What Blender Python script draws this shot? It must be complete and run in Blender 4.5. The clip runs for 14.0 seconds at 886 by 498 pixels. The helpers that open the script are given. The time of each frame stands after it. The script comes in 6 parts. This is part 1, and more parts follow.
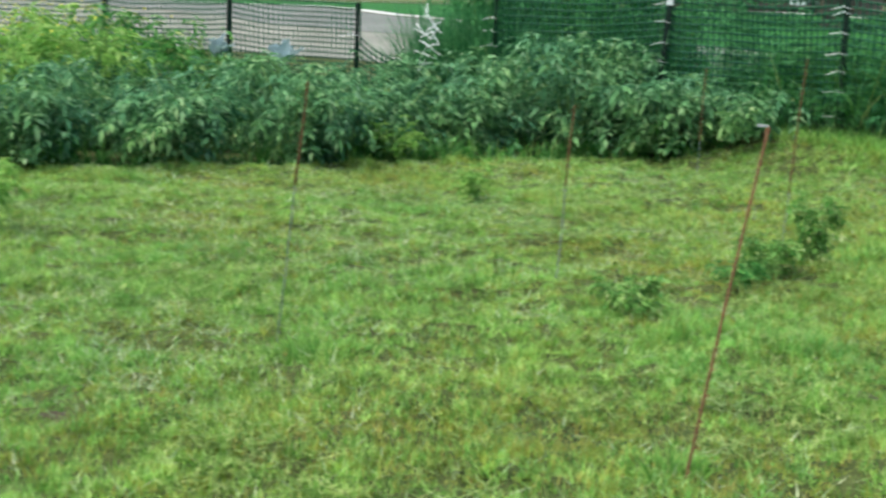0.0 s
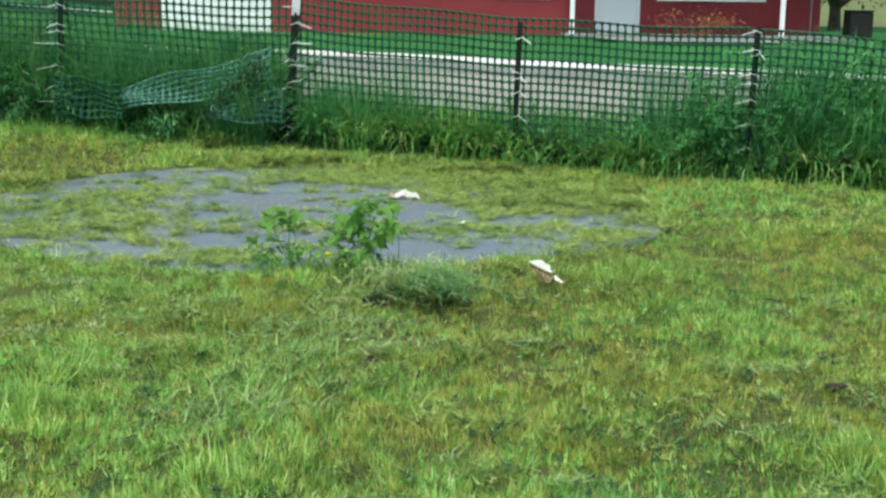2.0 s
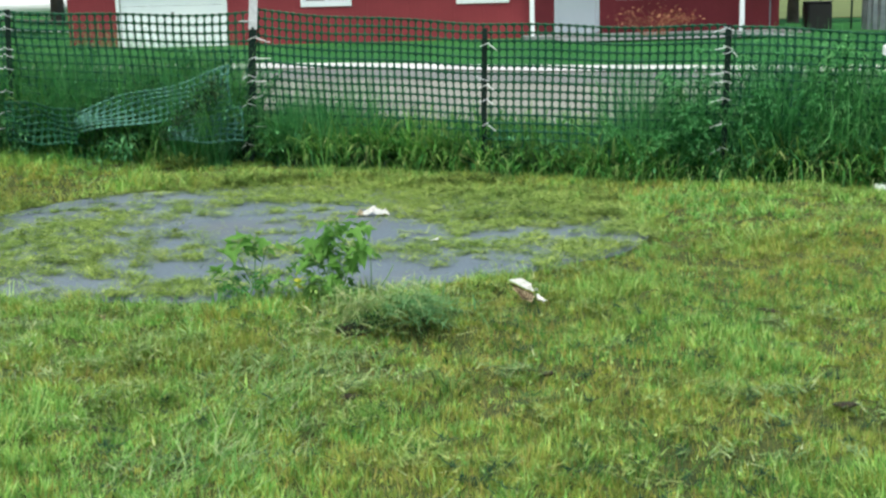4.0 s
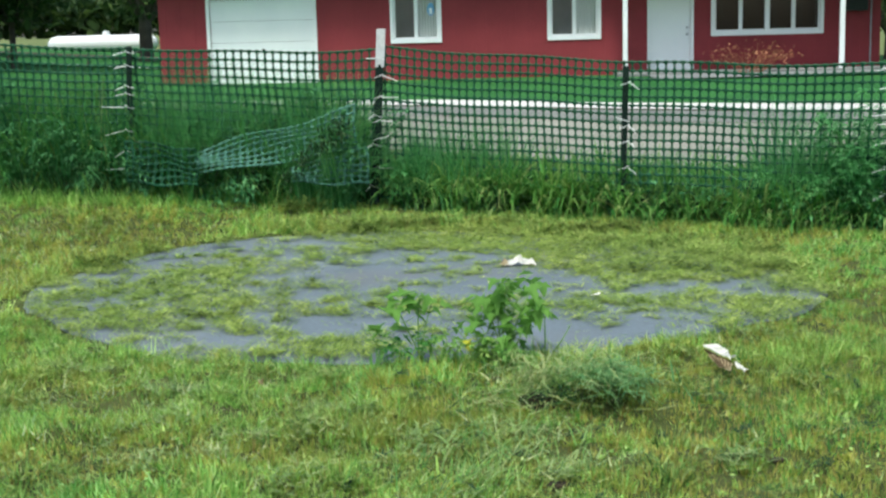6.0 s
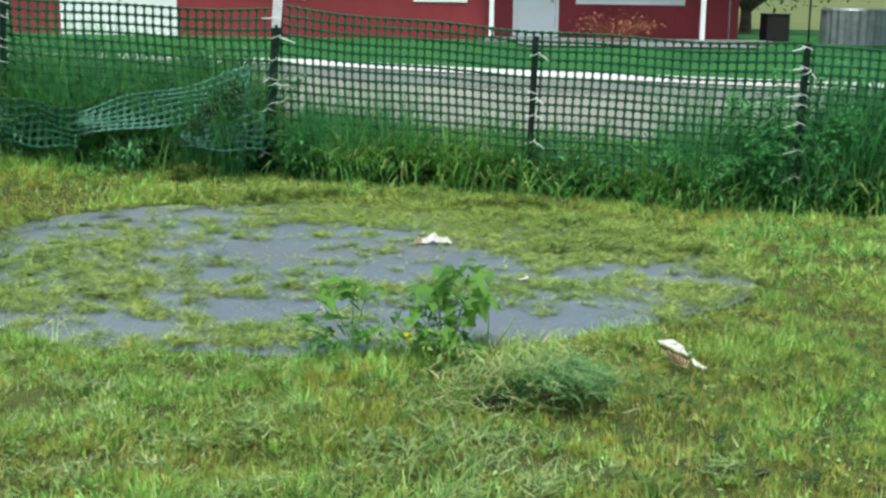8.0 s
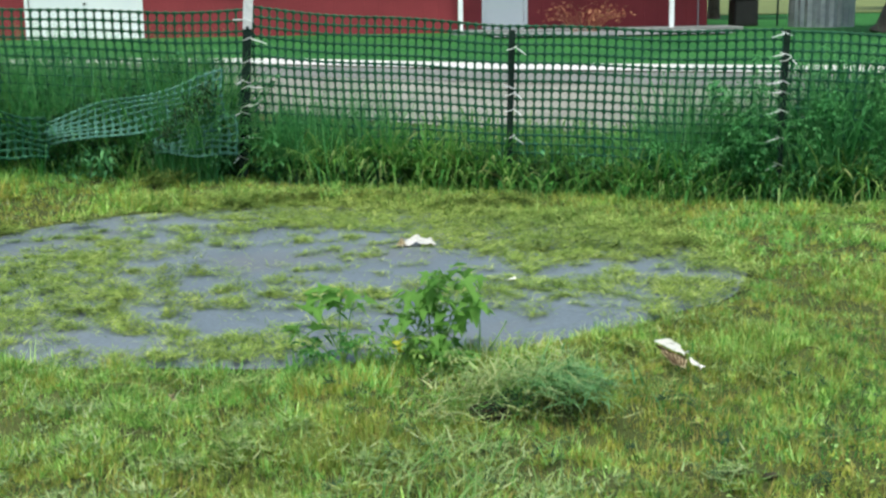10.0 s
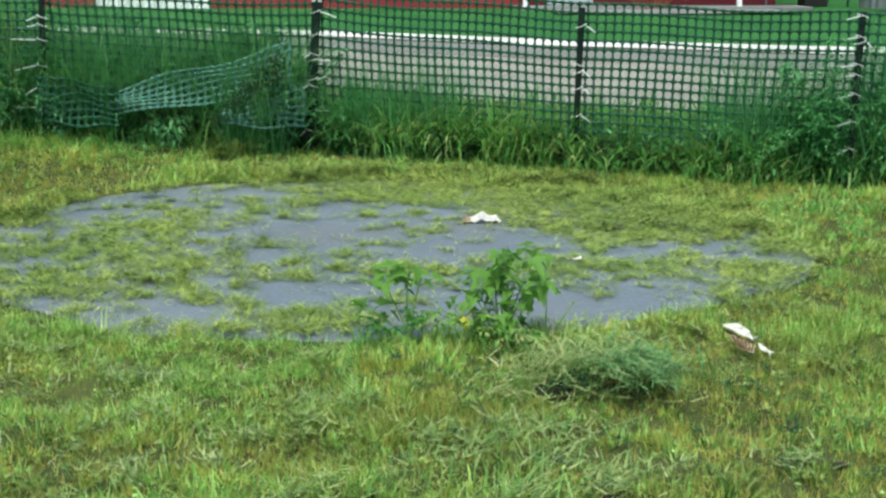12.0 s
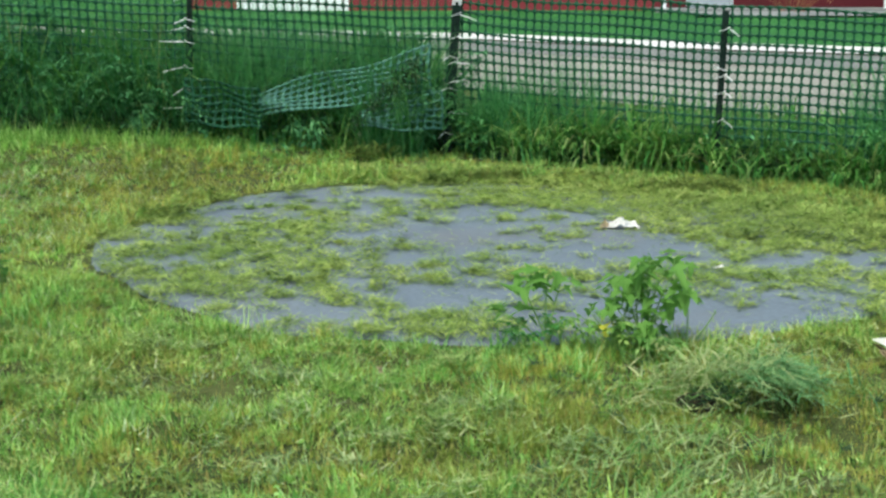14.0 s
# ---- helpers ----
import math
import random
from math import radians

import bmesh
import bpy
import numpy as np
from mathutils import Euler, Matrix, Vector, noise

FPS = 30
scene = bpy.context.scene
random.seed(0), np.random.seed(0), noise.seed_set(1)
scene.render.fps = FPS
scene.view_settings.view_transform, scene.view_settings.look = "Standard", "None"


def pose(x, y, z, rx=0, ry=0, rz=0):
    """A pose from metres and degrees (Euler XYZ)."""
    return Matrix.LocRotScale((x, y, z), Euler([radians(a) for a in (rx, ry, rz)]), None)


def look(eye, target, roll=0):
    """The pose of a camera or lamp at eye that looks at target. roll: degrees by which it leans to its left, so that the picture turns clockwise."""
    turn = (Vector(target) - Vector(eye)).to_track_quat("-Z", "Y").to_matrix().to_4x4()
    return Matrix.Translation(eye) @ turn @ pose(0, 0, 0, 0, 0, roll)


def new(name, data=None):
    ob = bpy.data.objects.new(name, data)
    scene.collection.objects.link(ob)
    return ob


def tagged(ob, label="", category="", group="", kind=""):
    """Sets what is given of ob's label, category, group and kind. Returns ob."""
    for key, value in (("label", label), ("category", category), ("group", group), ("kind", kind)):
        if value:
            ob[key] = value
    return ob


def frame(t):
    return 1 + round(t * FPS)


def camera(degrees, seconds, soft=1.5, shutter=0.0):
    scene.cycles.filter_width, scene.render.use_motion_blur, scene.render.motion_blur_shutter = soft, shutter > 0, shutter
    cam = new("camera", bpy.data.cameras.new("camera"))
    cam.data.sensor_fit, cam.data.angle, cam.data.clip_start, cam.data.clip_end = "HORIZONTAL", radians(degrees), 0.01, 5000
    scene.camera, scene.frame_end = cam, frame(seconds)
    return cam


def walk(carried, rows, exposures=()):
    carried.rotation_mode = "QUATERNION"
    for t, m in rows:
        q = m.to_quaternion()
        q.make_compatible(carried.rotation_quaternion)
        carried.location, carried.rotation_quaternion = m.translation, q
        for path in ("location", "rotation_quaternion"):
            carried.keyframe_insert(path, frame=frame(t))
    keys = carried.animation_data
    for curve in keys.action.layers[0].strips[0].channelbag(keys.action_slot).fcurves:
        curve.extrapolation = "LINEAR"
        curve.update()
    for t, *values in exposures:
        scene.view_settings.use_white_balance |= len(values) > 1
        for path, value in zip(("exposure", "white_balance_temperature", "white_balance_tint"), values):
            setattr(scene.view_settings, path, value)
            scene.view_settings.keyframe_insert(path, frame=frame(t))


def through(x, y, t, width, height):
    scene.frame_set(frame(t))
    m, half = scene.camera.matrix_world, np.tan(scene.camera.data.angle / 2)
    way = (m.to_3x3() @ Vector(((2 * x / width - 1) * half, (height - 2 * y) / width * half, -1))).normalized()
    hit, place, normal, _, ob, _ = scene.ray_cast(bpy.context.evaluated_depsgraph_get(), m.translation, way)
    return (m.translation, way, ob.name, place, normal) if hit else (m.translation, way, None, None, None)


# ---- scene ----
cam = camera(38.0, 14.0, soft=2.5, shutter=0.13)
PATH = [
    (0, (0.837, 1.516, 1.223), (-0.54, 2.918, 0.851), 1.5),
    (0.1, (0.819, 1.559, 1.223), (-0.471, 3.041, 0.849), 2.1),
    (0.2, (0.793, 1.593, 1.209), (-0.381, 3.169, 0.841), 2.1),
    (0.3, (0.78, 1.593, 1.211), (-0.276, 3.246, 0.819), 2.7),
    (0.4, (0.767, 1.624, 1.212), (-0.17, 3.352, 0.844), 3.1),
    (0.5, (0.755, 1.652, 1.208), (-0.0488, 3.4564, 0.8947), 2.3),
    (0.6, (0.757, 1.653, 1.217), (0.108, 3.518, 0.898), 2.3),
    (0.7, (0.759, 1.65, 1.214), (0.263, 3.563, 0.91), 2.5),
    (0.9, (0.737, 1.637, 1.222), (0.455, 3.6, 0.962), 2.0),
    (1, (0.714, 1.635, 1.224), (0.4965, 3.6040, 0.9485), 1.8),
    (1.5, (0.675, 1.639, 1.212), (0.5752, 3.6061, 0.8646), 1.2),
    (2, (0.641, 1.681, 1.204), (0.5912, 3.6429, 0.8185), 0.7),
    (2.3, (0.660, 1.764, 1.186), (0.5949, 3.7070, 0.7166), -0.9),
    (2.5, (0.683, 1.820, 1.222), (0.6324, 3.7763, 0.8092), -2.4),
    (3, (0.686, 1.899, 1.186), (0.6891, 3.8624, 0.8052), -2.3),
    (3.2, (0.685, 1.919, 1.213), (0.6636, 3.8831, 0.8361), -2.5),
    (5.3, (0.242, 2.156, 1.215), (0.2924, 4.1195, 0.8380), 0.4),
    (5.5, (0.190, 2.246, 1.227), (0.1150, 4.2136, 0.8762), 0.6),
    (6, (0.204, 2.422, 1.225), (0.0899, 4.3929, 0.9049), -1.5),
    (6.5, (0.136, 2.570, 1.232), (0.0393, 4.5360, 0.8778), -0.6),
    (7, (0.107, 2.596, 1.222), (0.0782, 4.5532, 0.8114), 1.4),
    (7.5, (-0.077, 2.680, 1.276), (0.1070, 4.6456, 0.9558), 1.7),
    (8, (-0.131, 2.775, 1.257), (-0.0107, 4.7344, 0.8743), 0.8),
    (8.5, (-0.120, 2.907, 1.278), (-0.0569, 4.8746, 0.9251), -3.3),
    (8.7, (-0.104, 2.910, 1.251), (0.0091, 4.8748, 0.8949), -2.8),
    (10.8, (-0.196, 2.889, 1.280), (-0.0570, 4.8428, 0.8757), -0.1),
    (11, (-0.183, 2.886, 1.275), (-0.0622, 4.8418, 0.8748), -0.1),
    (11.5, (-0.210, 2.898, 1.278), (-0.1156, 4.8523, 0.8633), 0.5),
    (12, (-0.204, 2.907, 1.278), (-0.1346, 4.8591, 0.8486), -0.0),
    (12.5, (-0.195, 2.906, 1.269), (-0.1388, 4.8592, 0.8425), -0.2),
    (13, (-0.211, 2.929, 1.269), (-0.1795, 4.8766, 0.8154), 0.4),
    (13.5, (-0.204, 2.938, 1.272), (-0.1987, 4.8902, 0.8373), -0.7),
    (14, (-0.235, 2.926, 1.285), (-0.3683, 4.8755, 0.8586), -0.2),
]
walk(cam, [(t, look(eye, target, roll)) for t, eye, target, roll in PATH], [(0, 0.92, 6450, 1), (0.6, 0.88, 6450, 1), (1.3, 0.725, 6450, 1), (14, 0.725, 6450, 1)])

# ---- world, sun, exposure ----
world = bpy.data.worlds.new("overcast_sky")
scene.world = world
world.use_nodes = True
wn = world.node_tree
sky = wn.nodes.new("ShaderNodeTexSky")
sky.sky_type = 'NISHITA'
sky.sun_disc = False
sky.sun_elevation = radians(65)
sky.sun_rotation = radians(200)
sky.air_density = 1.0
sky.dust_density = 4.0
sky.ozone_density = 1.0
wn.nodes["Background"].inputs[1].default_value = 0.13
wn.links.new(sky.outputs[0], wn.nodes["Background"].inputs[0])
sun_data = bpy.data.lights.new("sun", 'SUN')
sun_data.energy = 1.6
sun_data.angle = radians(14)
sun_data.color = (1.0, 0.96, 0.9)
sun = new("sun", sun_data)
sun.matrix_world = look((-3.5, -3.5, 22), (0, 6, 0))



# ---- materials ----
def mat(name):
    m = bpy.data.materials.new(name)
    m.use_nodes = True
    nt = m.node_tree
    return m, nt, nt.nodes["Principled BSDF"]


def ramp(nt, fac, stops):
    r = nt.nodes.new("ShaderNodeValToRGB")
    while len(r.color_ramp.elements) < len(stops):
        r.color_ramp.elements.new(0.5)
    for e, (p, c) in zip(r.color_ramp.elements, stops):
        e.position, e.color = p, (*c, 1)
    nt.links.new(fac, r.inputs[0])
    return r.outputs[0]


def noise_tex(nt, scale, detail=3.0, rough=0.55, space="Object"):
    tc = nt.nodes.new("ShaderNodeTexCoord")
    n = nt.nodes.new("ShaderNodeTexNoise")
    n.inputs["Scale"].default_value = scale
    n.inputs["Detail"].default_value = detail
    n.inputs["Roughness"].default_value = rough
    nt.links.new(tc.outputs[space], n.inputs["Vector"])
    return n.outputs[0]


def mix(nt, fac, a, b, blend='MIX'):
    m = nt.nodes.new("ShaderNodeMix")
    m.data_type, m.blend_type = 'RGBA', blend
    for sock, v in ((m.inputs[0], fac), (m.inputs[6], a), (m.inputs[7], b)):
        if isinstance(v, (int, float)):
            sock.default_value = v
        elif isinstance(v, tuple):
            sock.default_value = (*v, 1)
        else:
            nt.links.new(v, sock)
    return m.outputs[2]


def bump(nt, height, strength, dist=0.01):
    b = nt.nodes.new("ShaderNodeBump")
    b.inputs["Strength"].default_value = strength
    b.inputs["Distance"].default_value = dist
    nt.links.new(height, b.inputs["Height"])
    return b.outputs[0]


def surface(name, c1, c2, scale=6.0, fine=60.0, rough=0.7, metal=0.0, relief=0.3, dist=0.004, stain=None):
    """A two-scale surface: broad variation between two colours, fine grain, relief."""
    m, nt, p = mat(name)
    col = ramp(nt, noise_tex(nt, scale, 4), [(0.3, c1), (0.7, c2)])
    grain = noise_tex(nt, fine, 3)
    col = mix(nt, 0.35, col, ramp(nt, grain, [(0.25, (0.25, 0.25, 0.25)), (0.75, (0.75, 0.75, 0.75))]), 'OVERLAY')
    if stain:
        col = mix(nt, ramp(nt, noise_tex(nt, scale * 0.4, 5, 0.65), [(0.52, (0, 0, 0)), (0.7, (0.8, 0.8, 0.8))]), col, stain)
    nt.links.new(col, p.inputs["Base Color"])
    p.inputs["Roughness"].default_value = rough
    p.inputs["Metallic"].default_value = metal
    if relief:
        nt.links.new(bump(nt, grain, relief, dist), p.inputs["Normal"])
    return m


def foliage(name, stops, patch=0.9, patch_tint=((0.75, 0.8, 0.6), (1.2, 1.12, 0.95)), rough=0.55, through=0.3, tuft=0.0, k=0.84):
    """Leaves and blades: each one its own shade, with broad patches, some light passing through."""
    m, nt, p = mat(name)
    stops = [(q, tuple(v * k for v in c)) for q, c in stops]
    geo = nt.nodes.new("ShaderNodeNewGeometry")
    col = ramp(nt, geo.outputs["Random Per Island"], stops)
    tint = ramp(nt, noise_tex(nt, patch, 3, 0.6), [(0.33, patch_tint[0]), (0.67, patch_tint[1])])
    col = mix(nt, 1.0, col, tint, 'MULTIPLY')
    if tuft:
        col = mix(nt, 1.0, col, ramp(nt, noise_tex(nt, tuft, 2, 0.6), [(0.3, (0.62, 0.68, 0.60)), (0.7, (1.28, 1.24, 1.18))]), 'MULTIPLY')
    nt.links.new(col, p.inputs["Base Color"])
    p.inputs["Roughness"].default_value = rough
    p.inputs["Specular IOR Level"].default_value = 0.18
    tr = nt.nodes.new("ShaderNodeBsdfTranslucent")
    nt.links.new(col, tr.inputs[0])
    ms = nt.nodes.new("ShaderNodeMixShader")
    ms.inputs[0].default_value = through
    nt.links.new(p.outputs[0], ms.inputs[1])
    nt.links.new(tr.outputs[0], ms.inputs[2])
    nt.links.new(ms.outputs[0], nt.nodes["Material Output"].inputs[0])
    return m


M_GROUND = surface("lawn_earth", (0.045, 0.062, 0.019), (0.082, 0.100, 0.031), 1.2, 35, 0.95, relief=0.8, dist=0.02, stain=(0.062, 0.070, 0.025))
M_FARLAWN = surface("far_lawn", (0.020, 0.106, 0.024), (0.040, 0.160, 0.034), 0.5, 9, 0.9, relief=0.8, dist=0.05)
M_FIELD = surface("far_field", (0.095, 0.128, 0.032), (0.145, 0.180, 0.050), 0.05, 1.2, 0.95, relief=0.3, dist=0.1)
M_GRAVEL = surface("gravel", (0.205, 0.210, 0.178), (0.30, 0.300, 0.255), 0.7, 28, 0.95, relief=0.9, dist=0.02, stain=(0.17, 0.16, 0.14))
M_ASPHALT = surface("old_asphalt", (0.150, 0.160, 0.145), (0.205, 0.215, 0.197), 0.6, 30, 0.9, relief=0.4)
M_CONCRETE = surface("pale_concrete", (0.50, 0.50, 0.47), (0.63, 0.63, 0.60), 0.5, 25, 0.9, relief=0.3)
M_SLAB = surface("porch_concrete", (0.15, 0.165, 0.16), (0.22, 0.235, 0.23), 0.8, 25, 0.9, relief=0.3)
M_TARP = surface("weathered_ground_cloth", (0.105, 0.137, 0.165), (0.146, 0.186, 0.217), 1.3, 55, 0.8, relief=0.35, dist=0.006, stain=(0.155, 0.160, 0.165))
M_GRASS = foliage("mown_grass", [(0.0, (0.11, 0.29, 0.055)), (0.25, (0.27, 0.53, 0.12)), (0.65, (0.44, 0.72, 0.195)), (1.0, (0.70, 0.87, 0.38))], 0.8, ((0.74, 0.93, 0.88), (1.14, 1.05, 0.95)), 0.65, 0.36, 12.0, k=0.87)
M_DRYGRASS = foliage("yellowed_grass", [(0.0, (0.24, 0.34, 0.068)), (0.35, (0.42, 0.52, 0.11)), (0.75, (0.57, 0.61, 0.17)), (1.0, (0.50, 0.40, 0.145))], 0.9, ((0.78, 0.88, 0.82), (1.12, 1.06, 0.98)), 0.7, 0.34, 12.0, k=0.865)
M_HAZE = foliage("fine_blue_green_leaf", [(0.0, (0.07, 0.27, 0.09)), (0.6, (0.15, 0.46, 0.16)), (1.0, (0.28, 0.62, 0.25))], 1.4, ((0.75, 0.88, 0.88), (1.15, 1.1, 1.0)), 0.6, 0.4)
M_CLIP = foliage("cut_grass", [(0.0, (0.09, 0.15, 0.035)), (0.3, (0.26, 0.40, 0.10)), (0.7, (0.44, 0.58, 0.17)), (1.0, (0.63, 0.71, 0.30))], 1.5, ((0.8, 0.88, 0.78), (1.12, 1.08, 1.0)), 0.8, 0.25, 16.0)
M_OLIVE = foliage("wilted_cut_grass", [(0.0, (0.05, 0.09, 0.025)), (0.5, (0.17, 0.26, 0.06)), (1.0, (0.36, 0.45, 0.13))], 1.5, ((0.8, 0.88, 0.8), (1.1, 1.06, 1.0)), 0.85, 0.2, 12.0)
M_NETTLE = foliage("dark_weed_leaf", [(0.0, (0.05, 0.20, 0.08)), (0.6, (0.11, 0.34, 0.14)), (1.0, (0.20, 0.48, 0.21))], 1.2, ((0.7, 0.85, 0.85), (1.15, 1.1, 1.0)), 0.55, 0.35)
M_LAWNCLIP = foliage("drying_cut_grass", [(0.0, (0.05, 0.11, 0.03)), (0.3, (0.20, 0.34, 0.09)), (0.7, (0.37, 0.50, 0.17)), (1.0, (0.56, 0.62, 0.28))], 1.1, ((0.8, 0.9, 0.82), (1.1, 1.06, 0.95)), 0.8, 0.3, 12.0)
# near-black leaf: the self-shade of dense growth is put into its colour
M_UNDER = foliage("shade_coloured_leaf", [(0.0, (0.016, 0.055, 0.024)), (0.6, (0.036, 0.090, 0.040)), (1.0, (0.085, 0.15, 0.065))], 1.2, ((0.75, 0.85, 0.85), (1.1, 1.1, 1.0)), rough=0.7, through=0.2)
M_STUBBLE = foliage("cut_straw_stub", [(0.0, (0.34, 0.28, 0.09)), (0.5, (0.54, 0.49, 0.15)), (0.85, (0.64, 0.64, 0.22)), (1.0, (0.36, 0.20, 0.08))], 0.9, ((0.8, 0.88, 0.82), (1.1, 1.05, 0.98)), 0.8, 0.25)
M_PALECLIP = foliage("pale_grey_cut_grass", [(0.0, (0.24, 0.36, 0.17)), (0.5, (0.46, 0.58, 0.30)), (1.0, (0.74, 0.78, 0.52))], 1.1, ((0.8, 0.9, 0.88), (1.1, 1.06, 1.0)), 0.8, 0.3)
M_GREYCLIP = foliage("grey_green_cut_grass", [(0.0, (0.08, 0.15, 0.05)), (0.4, (0.22, 0.35, 0.12)), (0.8, (0.36, 0.48, 0.20)), (1.0, (0.54, 0.60, 0.32))], 1.1, ((0.8, 0.9, 0.85), (1.1, 1.06, 1.0)), 0.85, 0.2)
M_TALL = foliage("tall_grass_blade", [(0.0, (0.055, 0.24, 0.06)), (0.5, (0.125, 0.38, 0.09)), (0.85, (0.24, 0.48, 0.13)), (1.0, (0.46, 0.54, 0.25))], 0.7, ((0.65, 0.8, 0.78), (1.15, 1.1, 0.95)), 0.5, 0.4, 6.0)
M_BLUEGRASS = foliage("coarse_blue_green_grass", [(0.0, (0.14, 0.38, 0.17)), (0.6, (0.30, 0.58, 0.29)), (1.0, (0.52, 0.68, 0.38))], 1.2, tuft=0.0)
M_STRAW = foliage("pale_pulled_grass", [(0.0, (0.24, 0.40, 0.16)), (0.5, (0.48, 0.60, 0.30)), (1.0, (0.74, 0.76, 0.48))], 1.2, tuft=0.0)
M_TALLPALE = foliage("pale_grass_blade", [(0.0, (0.11, 0.30, 0.07)), (0.5, (0.23, 0.47, 0.12)), (0.85, (0.40, 0.60, 0.21)), (1.0, (0.62, 0.65, 0.34))], 0.7, ((0.7, 0.85, 0.8), (1.12, 1.08, 0.95)), 0.5, 0.4, 6.0)
M_WEED = foliage("weed_leaf", [(0.0, (0.17, 0.42, 0.10)), (0.6, (0.32, 0.60, 0.16)), (1.0, (0.52, 0.74, 0.28))], 2.0, through=0.5)
M_WEEDLEAF = foliage("broad_weed_leaf", [(0.0, (0.12, 0.34, 0.08)), (0.6, (0.22, 0.47, 0.12)), (1.0, (0.38, 0.59, 0.18))], 2.0, rough=0.6, through=0.5)
M_TOMATO = foliage("tomato_leaf", [(0.0, (0.06, 0.18, 0.09)), (0.5, (0.16, 0.37, 0.19)), (0.85, (0.26, 0.49, 0.28)), (1.0, (0.38, 0.57, 0.38))], 1.1, ((0.70, 0.86, 0.98), (1.30, 1.16, 0.80)), 0.75, 0.35, 4.0)
M_CABBAGE = foliage("cabbage_leaf", [(0.0, (0.40, 0.52, 0.56)), (1.0, (0.58, 0.70, 0.73))], 3.0, ((0.85, 0.88, 0.88), (1.08, 1.08, 1.08)), 0.6, 0.3)
M_FLOWER = foliage("yellow_petal", [(0.0, (0.60, 0.62, 0.06)), (1.0, (0.78, 0.78, 0.14))], 3.0)
M_STEM = surface("green_stem", (0.16, 0.30, 0.08), (0.24, 0.40, 0.12), 20, 90, 0.7, relief=0.2)
M_TREELEAF = foliage("tree_leaf", [(0.0, (0.022, 0.055, 0.022)), (0.6, (0.042, 0.088, 0.030)), (1.0, (0.085, 0.14, 0.045))], 0.3, k=1.0)
M_BARK = surface("tree_bark", (0.05, 0.042, 0.035), (0.10, 0.085, 0.07), 3, 22, 0.95, relief=1.0, dist=0.03)
M_NET = surface("green_plastic_net", (0.013, 0.068, 0.036), (0.022, 0.100, 0.052), 5, 60, 0.5, relief=0.1)
M_NETPALE = surface("pale_green_net", (0.066, 0.190, 0.145), (0.110, 0.255, 0.200), 5, 60, 0.4, relief=0.1)
M_POST = surface("dark_green_steel", (0.007, 0.018, 0.014), (0.012, 0.028, 0.021), 8, 80, 0.75, 0.0, relief=0.15)
for _m in (M_POST, M_NET, M_NETPALE, M_GROUND, M_FARLAWN, M_ASPHALT, M_GRAVEL):
    _m.node_tree.nodes["Principled BSDF"].inputs["Specular IOR Level"].default_value = 0.15
M_POSTTIP = surface("white_painted_steel", (0.50, 0.52, 0.54), (0.66, 0.68, 0.70), 10, 80, 0.5, relief=0.1)
M_TIE = surface("white_zip_tie_plastic", (0.62, 0.66, 0.66), (0.75, 0.78, 0.78), 10, 80, 0.4, relief=0)
M_RUST = surface("rusty_steel", (0.13, 0.062, 0.028), (0.22, 0.105, 0.048), 15, 120, 0.85, 0.2, relief=0.6, dist=0.002)
M_GALV = surface("dull_galvanised_steel", (0.24, 0.27, 0.29), (0.40, 0.43, 0.45), 4, 60, 0.45, 0.7, relief=0.1)
M_RED = surface("red_painted_siding", (0.205, 0.021, 0.030), (0.26, 0.031, 0.041), 0.6, 30, 0.75, relief=0.2, stain=(0.17, 0.016, 0.022))
M_WHITE = surface("white_paint", (0.82, 0.87, 0.90), (0.88, 0.92, 0.94), 1.2, 40, 0.55, relief=0.1)
M_SHINGLE = surface("grey_shingle", (0.30, 0.335, 0.37), (0.40, 0.44, 0.475), 1.1, 25, 0.9, relief=0.5, stain=(0.46, 0.50, 0.53))
M_BLACK = surface("black_plastic", (0.012, 0.012, 0.013), (0.02, 0.02, 0.021), 5, 60, 0.5, relief=0.1)
M_CURTAIN = surface("pale_green_curtain", (0.58, 0.65, 0.64), (0.68, 0.75, 0.74), 3, 40, 0.9, relief=0.2)
M_SCREEN = surface("dark_insect_screen", (0.10, 0.115, 0.12), (0.14, 0.155, 0.16), 3, 120, 0.8, relief=0.2)
M_ROOM = surface("dim_room", (0.02, 0.022, 0.024), (0.035, 0.036, 0.038), 1, 20, 0.9, relief=0)
M_BLUE = surface("blue_sticker", (0.10, 0.30, 0.55), (0.16, 0.40, 0.66), 5, 50, 0.5, relief=0)
M_PAPER = surface("white_paper", (0.84, 0.83, 0.78), (0.92, 0.91, 0.88), 8, 60, 0.8, relief=0.3)
M_TAN = surface("brown_card", (0.40, 0.33, 0.19), (0.54, 0.46, 0.29), 8, 60, 0.85, relief=0.3)
M_MAROON = surface("dark_brown_print", (0.075, 0.045, 0.02), (0.12, 0.075, 0.035), 8, 60, 0.7, relief=0)
M_PVC = surface("white_enamelled_tube", (0.74, 0.80, 0.80), (0.82, 0.86, 0.86), 5, 60, 0.35, relief=0)
M_TANK = surface("white_tank_paint", (0.74, 0.76, 0.80), (0.84, 0.86, 0.88), 0.6, 30, 0.5, relief=0.1)
M_DRYLEAF = foliage("dry_orange_leaf", [(0.0, (0.38, 0.14, 0.09)), (1.0, (0.58, 0.29, 0.20))], 2.0)
M_BROWNWALL = surface("brown_siding", (0.06, 0.045, 0.04), (0.10, 0.075, 0.065), 0.8, 20, 0.85, relief=0.3)
